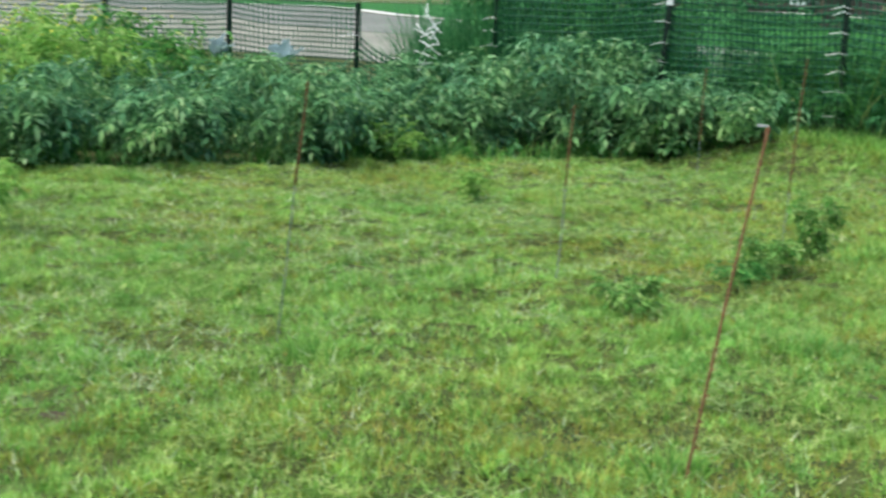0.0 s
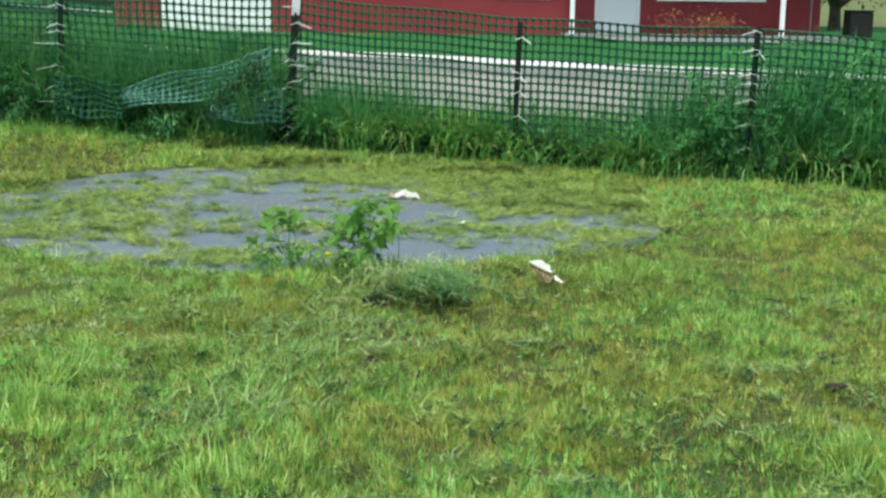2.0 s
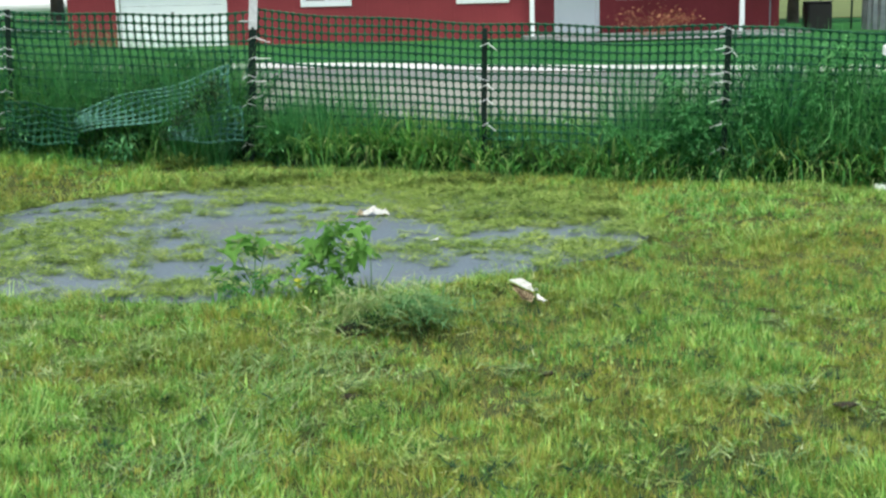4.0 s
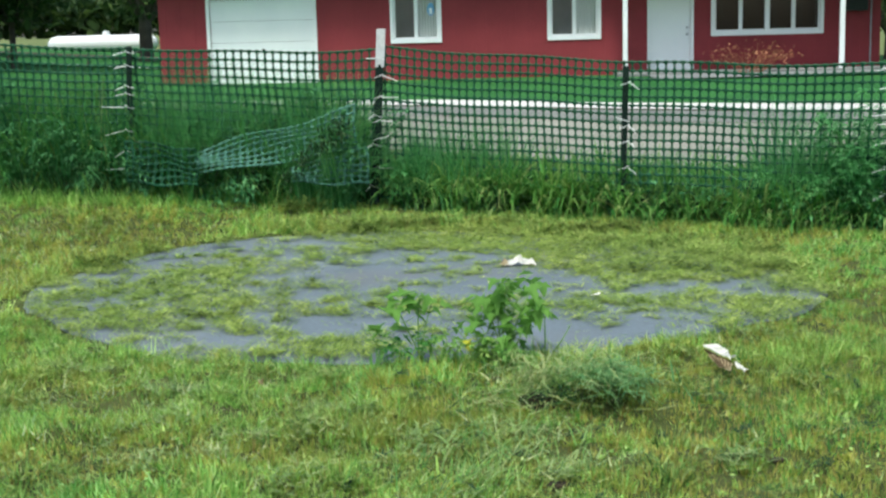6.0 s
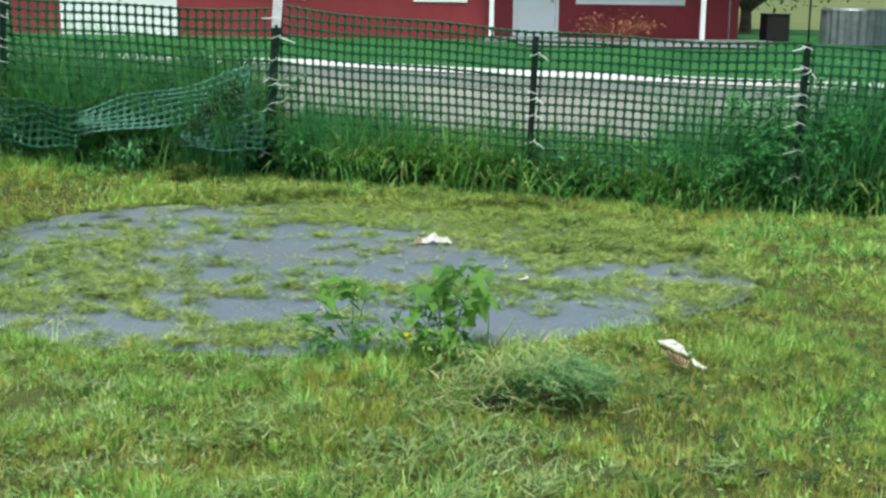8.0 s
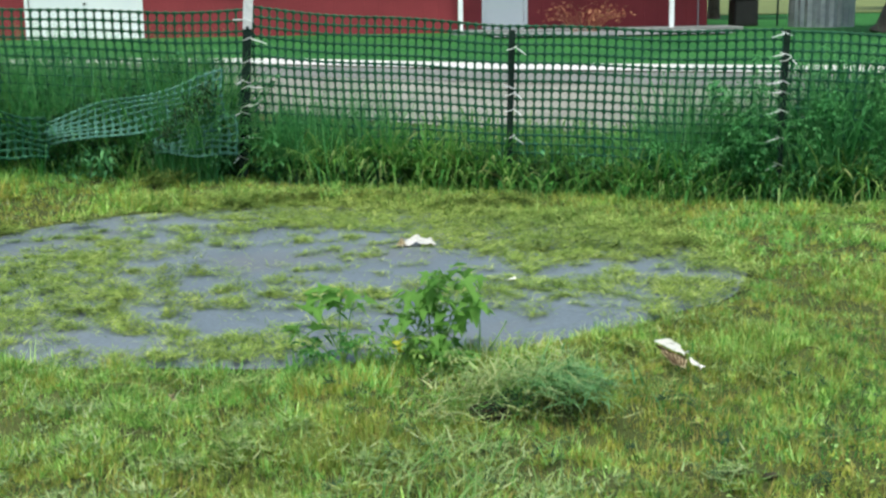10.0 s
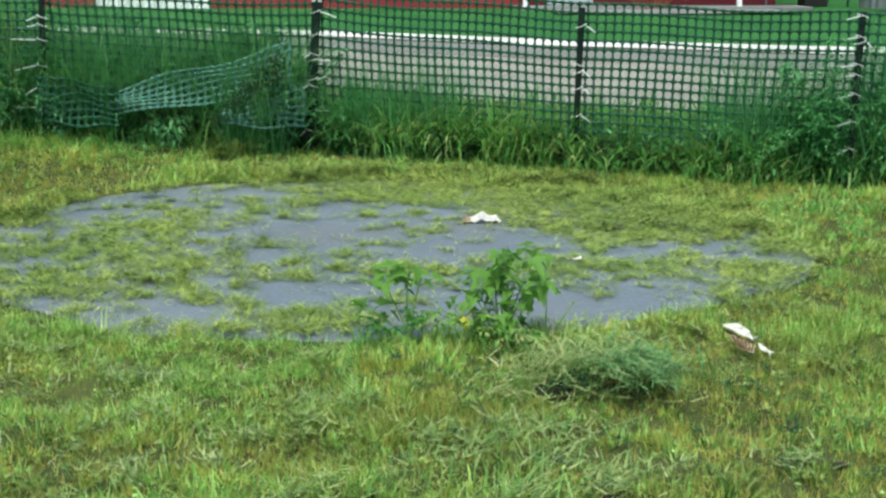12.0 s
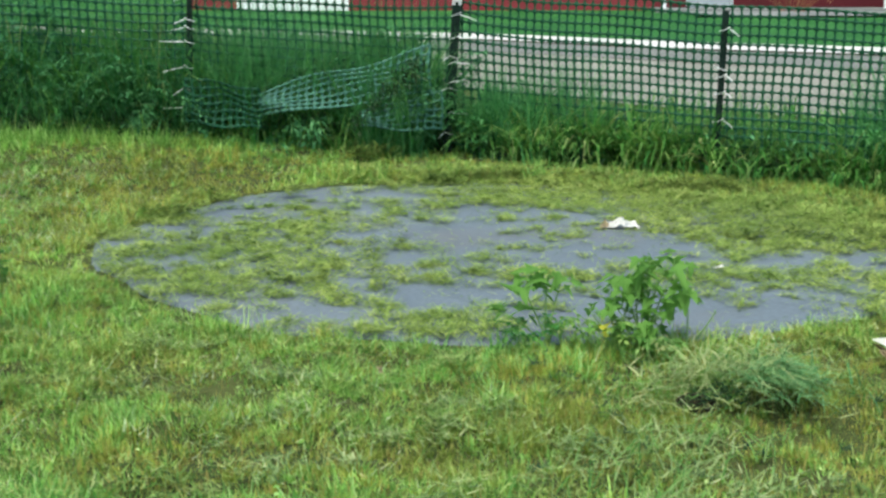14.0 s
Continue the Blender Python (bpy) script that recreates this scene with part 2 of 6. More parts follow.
M_TANWALL = surface("tan_siding", (0.30, 0.20, 0.16), (0.38, 0.27, 0.22), 0.8, 20, 0.85, relief=0.3)
M_SOIL = surface("bare_brown_soil", (0.045, 0.036, 0.018), (0.085, 0.066, 0.034), 9, 60, 0.95, relief=1.0, dist=0.02)
# dark soil colour that also paints the shade in the heap's hollow
M_HOLLOW = surface("dark_soil_and_hollow", (0.018, 0.015, 0.007), (0.042, 0.032, 0.014), 6, 60, 0.95, relief=1.0, dist=0.02)

M_GLASS, _nt, _p = mat("window_glass")
_p.inputs["Base Color"].default_value = (1, 1, 1, 1)
_p.inputs["Roughness"].default_value = 0.02
_p.inputs["Transmission Weight"].default_value = 1.0
_p.inputs["IOR"].default_value = 1.45


# ---- mesh helpers ----
def mesh_np(name, verts, tris, material):
    """A mesh from arrays of corners and triangles."""
    me = bpy.data.meshes.new(name)
    nv, nf = len(verts), len(tris)
    me.vertices.add(nv)
    me.vertices.foreach_set("co", np.asarray(verts, np.float32).ravel())
    me.loops.add(nf * 3)
    me.loops.foreach_set("vertex_index", np.asarray(tris, np.int32).ravel())
    me.polygons.add(nf)
    me.polygons.foreach_set("loop_start", np.arange(nf, dtype=np.int32) * 3)
    me.update(calc_edges=True)
    me.materials.append(material)
    return me


def part(name, bm, material, parent=None, label=""):
    """Links a bmesh as one mesh object, under a thing or a part."""
    me = bpy.data.meshes.new(name)
    bm.normal_update()
    bm.to_mesh(me)
    bm.free()
    me.materials.append(material)
    ob = new(name, me)
    if parent:
        ob.parent = parent
    return tagged(ob, label)


def part_np(name, verts, tris, material, parent=None, label=""):
    ob = new(name, mesh_np(name, verts, tris, material))
    if parent:
        ob.parent = parent
    return tagged(ob, label)


def thing(name, at, label, category, group="", rz=0.0, kind=""):
    ob = new(name)
    ob.matrix_basis = pose(*at, 0, 0, rz)
    ob.empty_display_size = 0.1
    return tagged(ob, label, category, group, kind)


def box(bm, lo, hi, bevel=0.0):
    """A box between two corners, its edges bevelled."""
    c = [(a + b) / 2 for a, b in zip(lo, hi)]
    s = [b - a for a, b in zip(lo, hi)]
    made = bmesh.ops.create_cube(bm, size=1, matrix=Matrix.Translation(c) @ Matrix.Diagonal((*s, 1)))
    if bevel:
        edges = list({e for v in made["verts"] for e in v.link_edges})
        bmesh.ops.bevel(bm, geom=edges, offset=bevel, segments=1, affect='EDGES')
    return bm


def tube(bm, points, radii, sides=8, cap=True):
    """A tube along points, with a radius at each."""
    rings = []
    pts = [Vector(p) for p in points]
    for i, p in enumerate(pts):
        d = (pts[min(i + 1, len(pts) - 1)] - pts[max(i - 1, 0)]).normalized()
        side = d.orthogonal().normalized() if i == 0 else (side - d * side.dot(d)).normalized()
        up = d.cross(side)
        r = radii[i] if isinstance(radii, (list, tuple)) else radii
        rings.append([bm.verts.new(p + (side * math.cos(a) + up * math.sin(a)) * r) for a in (2 * math.pi * k / sides for k in range(sides))])
    for a, b in zip(rings, rings[1:]):
        for k in range(sides):
            bm.faces.new((a[k], a[(k + 1) % sides], b[(k + 1) % sides], b[k]))
    if cap:
        bm.faces.new(rings[0][::-1])
        bm.faces.new(rings[-1])
    return bm


def smooth01(a):
    a = np.clip(a, 0, 1)
    return a * a * (3 - 2 * a)


NOISE = {}


def vnoise(x, y, scale, seed=0):
    """Smooth value noise between 0 and 1."""
    if seed not in NOISE:
        NOISE[seed] = np.random.default_rng(100 + seed).random((256, 256))
    tab = NOISE[seed]
    x, y = np.asarray(x) * scale + 31.7, np.asarray(y) * scale + 57.3
    i, j = np.floor(x).astype(int), np.floor(y).astype(int)
    fx, fy = smooth01(x - i), smooth01(y - j)
    g = lambda a, b: tab[a % 256, b % 256]
    return (g(i, j) * (1 - fx) + g(i + 1, j) * fx) * (1 - fy) + (g(i, j + 1) * (1 - fx) + g(i + 1, j + 1) * fx) * fy


FENCE_X = np.array([-14.0, -5.7, -4.1, -2.4, -0.7, 0.9, 2.5, 6.0])
FENCE_RISE = np.array([0.30, 0.30, 0.27, 0.20, 0.10, 0.05, 0.06, 0.06])


def in_cloth(x, y, grow=1.0):
    k = radians(-14)
    dx, dy = x + 0.36, y - 8.88
    u, v = dx * math.cos(k) + dy * math.sin(k), -dx * math.sin(k) + dy * math.cos(k)
    a = np.arctan2(v / 1.64, u / 2.03)
    wob = 1 + 0.025 * np.sin(3 * a + 1) + 0.015 * np.sin(7 * a + 2) + 0.008 * np.sin(17 * a)
    return np.hypot(u / 2.03, v / 1.64) / wob / grow


def terrain(x, y):
    """Height of the ground: level garden, a low bank along the fence, a slow rise behind and up to the left."""
    x, y = np.asarray(x, float), np.asarray(y, float)
    bank = np.interp(x, FENCE_X, FENCE_RISE) * smooth01((y - np.interp(x, [-2.4, -1.5], [9.95, 10.15])) / 1.17) * (1 - smooth01((y - 13) / 7))
    back = np.where(y > 12, 0.15 * np.clip((y - 12) / 26, 0, 1.6), 0)
    hill = smooth01((y - 12) / 14) * smooth01((-x - 7) / 22)
    small = 0.012 * np.sin(x * 2.1 + 0.7 * np.sin(y * 1.3)) * np.cos(y * 1.7 + x * 0.4) * (y < 12)
    lumps = (0.065 * (vnoise(x, y, 4.2, 21) - 0.5) + 0.04 * (vnoise(x, y, 11, 22) - 0.5)) * smooth01((10.6 - y) / 0.6) * smooth01((in_cloth(x, y) - 1.0) / 0.08)
    far = 0.012 * np.clip(y - 60, 0, 400)
    return bank + back + hill + small + lumps + far


def tz(x, y):
    return float(terrain(x, y))


# the round ground cloth: an uneven ellipse
def cloth_edge(n=160):
    a = np.linspace(0, 2 * np.pi, n, endpoint=False)
    wob = 1 + 0.025 * np.sin(3 * a + 1) + 0.015 * np.sin(7 * a + 2) + 0.008 * np.sin(17 * a)
    u, v = 2.03 * np.cos(a) * wob, 1.64 * np.sin(a) * wob
    k = radians(-14)
    return -0.36 + u * math.cos(k) - v * math.sin(k), 8.88 + u * math.sin(k) + v * math.cos(k)


def blades(x, y, z, h, w, lean, seed=0, turn=None):
    """Grass blades as arrays: each a tapered, bent strip of three triangles."""
    r = np.random.default_rng(seed)
    n = len(x)
    a = r.random(n) * 2 * np.pi if turn is None else turn
    side = a + np.pi / 2 + r.normal(0, 0.5, n)
    dx, dy = np.cos(a), np.sin(a)
    sx, sy = np.cos(side) * w / 2, np.sin(side) * w / 2
    out = h * lean
    rise = np.sqrt(np.maximum(h * h - out * out, (0.05 * h) ** 2))
    v = np.empty((n, 5, 3))
    v[:, 0] = np.c_[x - sx, y - sy, z]
    v[:, 1] = np.c_[x + sx, y + sy, z]
    mx, my, mz = x + dx * out * 0.35, y + dy * out * 0.35, z + rise * 0.62
    v[:, 2] = np.c_[mx - sx * 0.8, my - sy * 0.8, mz]
    v[:, 3] = np.c_[mx + sx * 0.8, my + sy * 0.8, mz]
    v[:, 4] = np.c_[x + dx * out, y + dy * out, z + rise]
    base = (np.arange(n) * 5)[:, None]
    t = np.concatenate([base + np.array([0, 1, 3]), base + np.array([0, 3, 2]), base + np.array([2, 3, 4])], 1).reshape(-1, 3)
    return v.reshape(-1, 3), t


def slivers(x, y, z, h, w, lean, seed=0, turn=None):
    """The shortest blades as arrays: one leaning, tapered triangle each."""
    r = np.random.default_rng(seed)
    n = len(x)
    a = r.random(n) * 2 * np.pi if turn is None else turn
    side = a + np.pi / 2 + r.normal(0, 0.5, n)
    sx, sy = np.cos(side) * w / 2, np.sin(side) * w / 2
    out = h * lean
    v = np.empty((n, 3, 3))
    v[:, 0] = np.c_[x - sx, y - sy, z]
    v[:, 1] = np.c_[x + sx, y + sy, z]
    v[:, 2] = np.c_[x + np.cos(a) * out, y + np.sin(a) * out, z + np.sqrt(np.maximum(h * h - out * out, (0.05 * h) ** 2))]
    return v.reshape(-1, 3), np.arange(n * 3).reshape(-1, 3)


def grass_object(name, x, y, h, w, lean, material, label, seed=0, sink=0.006, dz=None, turn=None, shape=blades):
    z = terrain(x, y) - sink + (0 if dz is None else dz)
    v, t = shape(x, y, z, h, w, lean, seed, turn)
    ob = new(name, mesh_np(name, v, t, material))
    return tagged(ob, label, "grass", kind="stuff")


def arcs(x, y, z, h, w, bend, seed=0, turn=None):
    """Long arching blades as arrays: each bows over along its length, three segments."""
    r = np.random.default_rng(seed)
    n = len(x)
    a = r.random(n) * 2 * np.pi if turn is None else turn
    side = a + np.pi / 2 + r.normal(0, 0.5, n)
    sx, sy = np.cos(side) * w / 2, np.sin(side) * w / 2
    v = np.empty((n, 7, 3))
    px, pz = np.zeros(n), np.zeros(n)
    tilt = r.normal(0.1, 0.12, n)
    for k in range(4):
        c = np.c_[x + np.cos(a) * px, y + np.sin(a) * px, z + pz]
        wide = (1.0, 0.95, 0.7)[k] if k < 3 else 0
        s = np.c_[sx, sy, np.zeros(n)] * wide
        if k < 3:
            v[:, 2 * k], v[:, 2 * k + 1] = c - s, c + s
        else:
            v[:, 6] = c
        ang = tilt + bend * (k + 0.6) / 3
        px, pz = px + np.sin(ang) * h / 3, pz + np.cos(ang) * h / 3
    base = (np.arange(n) * 7)[:, None]
    t = np.concatenate([base + np.array(q) for q in ([0, 1, 3], [0, 3, 2], [2, 3, 5], [2, 5, 4], [4, 5, 6])], 1).reshape(-1, 3)
    return v.reshape(-1, 3), t


def leaves(centres, size, seed=0, flat=0.5, droop=0.0, ratio=0.5):
    """Pointed leaves, folded along the midrib: four triangles each, at random turns."""
    r = np.random.default_rng(seed)
    n = len(centres)
    s = size * r.uniform(0.6, 1.3, n) if np.isscalar(size) else size
    a = r.random(n) * 2 * np.pi
    pitch = r.normal(-droop, flat, n)
    d = np.c_[np.cos(a) * np.cos(pitch), np.sin(a) * np.cos(pitch), np.sin(pitch)]
    side = np.c_[-np.sin(a), np.cos(a), r.normal(0, 0.35, n)]
    side /= np.linalg.norm(side, axis=1)[:, None]
    up = np.cross(d, side)
    s = s[:, None]
    v = np.empty((n, 5, 3))
    v[:, 0] = centres - d * s * 0.5
    v[:, 1] = centres + side * s * ratio * 0.5 + up * s * 0.10
    v[:, 2] = centres + d * s * 0.08 - up * s * 0.03
    v[:, 3] = centres - side * s * ratio * 0.5 + up * s * 0.10
    v[:, 4] = centres + d * s * 0.55 - up * s * 0.12
    base = (np.arange(n) * 5)[:, None]
    t = np.concatenate([base + np.array(q) for q in ([0, 1, 2], [0, 2, 3], [1, 4, 2], [2, 4, 3])], 1).reshape(-1, 3)
    return v.reshape(-1, 3), t


def fronds(base, turn, length, pitch, bend, pairs, leaflet, ratio, seed=0):
    """Compound leaves: a bowed rib with paired pointed leaflets and one at its tip, each folded along its midrib."""
    r = np.random.default_rng(seed)
    n = len(base)
    out, up = np.zeros(n), np.zeros(n)
    vs = []
    steps = pairs + 1
    for k in range(1, steps + 1):
        ang = pitch - bend * (k / steps)
        out, up = out + np.cos(ang) * length / steps, up + np.sin(ang) * length / steps
        c = base + np.c_[np.cos(turn) * out, np.sin(turn) * out, up]
        along = np.c_[np.cos(turn) * np.cos(ang), np.sin(turn) * np.cos(ang), np.sin(ang)]
        across = np.c_[-np.sin(turn), np.cos(turn), np.zeros(n)]
        for s in ((-1, 1) if k < steps else (0,)):
            d = along * (0.55 if s else 1) + across * s * 0.8 + r.normal(0, 0.22, (n, 3)) - np.array([0, 0, 0.25])
            d /= np.linalg.norm(d, axis=1)[:, None]
            w = np.cross(d, np.array([0, 0, 1.0]) + r.normal(0, 0.35, (n, 3)))
            w /= np.linalg.norm(w, axis=1)[:, None]
            u = np.cross(w, d)
            L = (leaflet * r.uniform(0.6, 1.25, n) * (1.0 if s else 1.3) * (1.1 - 0.35 * abs(k / steps - 0.55)))[:, None]
            v = np.empty((n, 4, 3))
            v[:, 0] = c
            v[:, 1] = c + d * L * 0.45 + w * L * ratio * 0.5 + u * L * 0.08
            v[:, 2] = c + d * L - u * L * 0.14
            v[:, 3] = c + d * L * 0.45 - w * L * ratio * 0.5 + u * L * 0.08
            vs.append(v)
    v = np.concatenate(vs)
    b = (np.arange(len(v)) * 4)[:, None]
    t = np.concatenate([b + np.array(q) for q in ([0, 1, 2], [0, 2, 3])], 1).reshape(-1, 3)
    return v.reshape(-1, 3), t


def sheet(name, xs, ys, lift, material, label="", kind="structure", category="", cut=None):
    """A sheet over the terrain on a grid of xs and ys; ys may depend on x."""
    X = np.repeat(np.asarray(xs)[:, None], len(ys[0]) if np.ndim(ys) == 2 else len(ys), 1)
    Y = np.asarray(ys) if np.ndim(ys) == 2 else np.repeat(np.asarray(ys)[None, :], len(xs), 0)
    Z = terrain(X, Y) + lift
    n, m = X.shape
    idx = np.arange(n * m).reshape(n, m)
    a, b, c, d = idx[:-1, :-1].ravel(), idx[1:, :-1].ravel(), idx[1:, 1:].ravel(), idx[:-1, 1:].ravel()
    t = np.concatenate([np.c_[a, b, c], np.c_[a, c, d]])
    ob = new(name, mesh_np(name, np.c_[X.ravel(), Y.ravel(), Z.ravel()], t, material))
    for p in ob.data.polygons:
        p.use_smooth = True
    return tagged(ob, label, category, kind=kind)


# ---- ground, lane, far lawn ----
gx = np.unique(np.r_[np.linspace(-400, -30, 14), np.linspace(-30, -9, 22), np.arange(-9, 6.01, 0.09), np.linspace(6, 30, 20), np.linspace(30, 400, 14)])
gy = np.unique(np.r_[np.linspace(-150, -6, 8), np.linspace(-6, 2, 9), np.arange(2, 13, 0.09), np.linspace(13, 70, 50), np.linspace(70, 900, 18)])
sheet("ground", gx, gy, 0.0, M_GROUND, "uneven mown garden ground of earth and thatch", category="ground")

LANE_X = np.array([-60.0, -40, -24, -16, -10, -5, -1, 2, 6, 12, 25, 60])
LANE_Y = np.array([33.0, 28.5, 25.0, 26.4, 28.2, 28.0, 26.5, 24.3, 22.3, 20.1, 16.6, 11.5])
lx = np.linspace(-60, 60, 121)
far_y = np.interp(lx, LANE_X, LANE_Y)
band = lambda lo, hi, n: far_y[:, None] - np.linspace(hi, lo, n)[None, :]
sheet("verge_strip", lx, far_y[:, None] - np.linspace(1, 0.0, 3)[None, :] * np.interp(lx, [-16, -7], [0.55, 1.7])[:, None], 0.045, M_CONCRETE, "pale concrete strip along the lane", category="kerb")
sheet("road", lx, far_y[:, None] - (np.linspace(1, 0, 4)[None, :] * (4.2 - np.interp(lx, [-16, -7], [0.55, 1.7]))[:, None] + np.interp(lx, [-16, -7], [0.55, 1.7])[:, None]), 0.02, M_ASPHALT, "grey worn asphalt lane", category="road")
sheet("gravel_lane", lx, band(4.2, 10.6, 8), 0.012, M_GRAVEL, "pinkish beige gravel shoulder of the lane", category="gravel")
flx = np.linspace(-60, 60, 121)
sheet("far_lawn", flx, np.interp(flx, LANE_X, LANE_Y)[:, None] + np.linspace(0, 1, 16)[None, :] * (np.interp(flx, [-9, -4], [72, 50]) - np.interp(flx, LANE_X, LANE_Y))[:, None], 0.03, M_FARLAWN, "bright green lawn before the red house", category="lawn")
fx = np.unique(np.r_[np.linspace(-260, 260, 60), -9, -4])
sheet("field", fx, np.interp(fx, [-9, -4], [72, 50])[:, None] + np.linspace(0, 1, 40)[None, :] ** 1.4 * 460, 0.06, M_FIELD, "pale yellow-green field rising behind the trees", category="field")

# ---- round ground cloth ----
ex, ey = cloth_edge()
rings = np.linspace(0, 1, 26)
cv = [(-0.36, 8.88, tz(-0.36, 8.88) + 0.012)]
for q in rings[1:]:
    for x, y in zip(ex, ey):
        px, py = -0.36 + (x + 0.36) * q, 8.88 + (y - 8.88) * q
        cv.append((px, py, tz(px, py) + 0.018 + 0.012 * (float(vnoise(px, py, 2.3, 3)) - 0.5) - (0.03 if q == 1 else 0)))
ct = [(0, 1 + k, 1 + (k + 1) % 160) for k in range(160)]
for i in range(24):
    for k in range(160):
        a, b = 1 + i * 160 + k, 1 + i * 160 + (k + 1) % 160
        ct += [(a, a + 160, b + 160), (a, b + 160, b)]
cloth = part_np("ground_cloth", np.array(cv), np.array(ct), M_TARP)
tagged(cloth, "round weathered blue-grey ground cloth strewn with cut grass", "ground cloth")
for p in cloth.data.polygons:
    p.use_smooth = True

# ---- red house ----
HY = 37.92
house = thing("house", (0, HY, 0.12), "single-storey red-sided house with white trim and grey shingle roof", "house")


def wall_with_holes(name, x0, x1, z0, z1, holes, material, parent, thick=0.14):
    """A wall facing -y with rectangular holes cut through it."""
    bm = bmesh.new()
    xs = sorted({x0, x1, *[h[0] for h in holes], *[h[1] for h in holes]})
    zs = sorted({z0, z1, *[h[2] for h in holes], *[h[3] for h in holes]})
    solid = lambda x, z: x0 < x < x1 and z0 < z < z1 and not any(h[0] < x < h[1] and h[2] < z < h[3] for h in holes)
    verts = {}

    def at(*q):
        if q not in verts:
            verts[q] = bm.verts.new(q)
        return verts[q]

    for a, b in zip(xs, xs[1:]):
        for c, d in zip(zs, zs[1:]):
            mx, mz = (a + b) / 2, (c + d) / 2
            if not solid(mx, mz):
                continue
            bm.faces.new([at(*q) for q in ((a, 0, c), (b, 0, c), (b, 0, d), (a, 0, d))])
            bm.faces.new([at(*q) for q in ((a, thick, d), (b, thick, d), (b, thick, c), (a, thick, c))])
            for (p, q), ok in ((((a, c), (b, c)), solid(mx, c - 1e-3)), (((b, c), (b, d)), solid(b + 1e-3, mz)), (((b, d), (a, d)), solid(mx, d + 1e-3)), (((a, d), (a, c)), solid(a - 1e-3, mz))):
                if not ok:
                    bm.faces.new([at(p[0], 0, p[1]), at(p[0], thick, p[1]), at(q[0], thick, q[1]), at(q[0], 0, q[1])])
    return part(name, bm, material, parent)


W1, W2, W3 = (-3.04, -1.82, 1.15, 2.51), (1.23, 2.50, 1.13, 2.50), (5.62, 8.43, 1.13, 2.40)
GAR, DOOR = (-8.10, -5.25, 0.02, 2.35), (3.92, 4.98, 0.18, 2.30)
wall_with_holes("wall", -9.53, 10.02, -0.1, 2.85, [W1, W2, W3, GAR, DOOR], M_RED, house)
bm = bmesh.new()
box(bm, (-9.53, 0.14, -0.1), (-9.39, 8.0, 2.85))
box(bm, (9.88, 0.14, -0.1), (10.02, 8.0, 2.85))
box(bm, (-9.39, 7.86, -0.1), (9.88, 8.0, 2.85))
box(bm, (-9.39, 3.0, -0.1), (9.88, 3.1, 2.85))
part("side_wall", bm, M_RED, house)
bm = bmesh.new()
box(bm, (-9.39, 0.14, 2.70), (9.88, 7.86, 2.80))
part("ceiling", bm, M_ROOM, house)
bm = bmesh.new()
box(bm, (-9.39, 2.4, 0.0), (9.88, 2.5, 2.7))
part("inner_wall", bm, M_ROOM, house, "dim room behind the panes")
# battens of the vertical siding
for k in range(49):
    gxk = -9.35 + k * 0.40
    near = [h for h in (W1, W2, W3, GAR, DOOR) if h[0] - 0.14 < gxk < h[1] + 0.12]
    spans = [(-0.1, 2.75)] if not near else [(2.66, 2.75)] if near[0] in (GAR, DOOR) else [(-0.1, 0.96), (2.66, 2.75)]
    for z0, z1 in spans:
        bm = bmesh.new()
        box(bm, (gxk, -0.007, z0), (gxk + 0.035, 0.0, z1), 0.003)
        part("batten", bm, M_RED, house)


def window(name, hole, panes, parent):
    """A sliding window: trim, frame, panes with a room, a screen or a curtain behind."""
    x0, x1, z0, z1 = hole
    bm = bmesh.new()
    for lo, hi in (((x0 - 0.09, -0.035, z0 - 0.10), (x1 + 0.09, 0.01, z0)), ((x0 - 0.09, -0.03, z1), (x1 + 0.09, 0.01, z1 + 0.09)),
                   ((x0 - 0.09, -0.03, z0), (x0, 0.01, z1)), ((x1, -0.03, z0), (x1 + 0.09, 0.01, z1))):
        box(bm, lo, hi, 0.006)
    frame_ob = part(name, bm, M_WHITE, parent)
    n = len(panes)
    step = (x1 - x0) / n
    for k, back in enumerate(panes):
        a, b = x0 + k * step, x0 + (k + 1) * step
        bm = bmesh.new()
        for lo, hi in (((a, 0.03, z0), (b, 0.09, z0 + 0.06)), ((a, 0.03, z1 - 0.06), (b, 0.09, z1)), ((a, 0.03, z0 + 0.06), (a + 0.05, 0.09, z1 - 0.06)), ((b - 0.05, 0.03, z0 + 0.06), (b, 0.09, z1 - 0.06))):
            box(bm, lo, hi)
        part("sash", bm, M_WHITE, frame_ob)
        bm = bmesh.new()
        box(bm, (a + 0.05, 0.055, z0 + 0.06), (b - 0.05, 0.061, z1 - 0.06))
        g = part("pane", bm, M_GLASS, frame_ob)
        g.visible_shadow = False
        if back:
            bm = bmesh.new()
            m = 14
            for j in range(m):
                xa, xb = a + 0.04 + (b - a - 0.08) * j / m, a + 0.04 + (b - a - 0.08) * (j + 1) / m
                ya, yb = (0.115, 0.135) if j % 2 else (0.135, 0.115)
                if back is M_SCREEN:
                    ya = yb = 0.12
                bm.faces.new([bm.verts.new(q) for q in ((xa, ya, z0), (xb, yb, z0), (xb, yb, z1), (xa, ya, z1))])
            part("curtain" if back is M_CURTAIN else "insect_screen", bm, back, frame_ob)
    return frame_ob


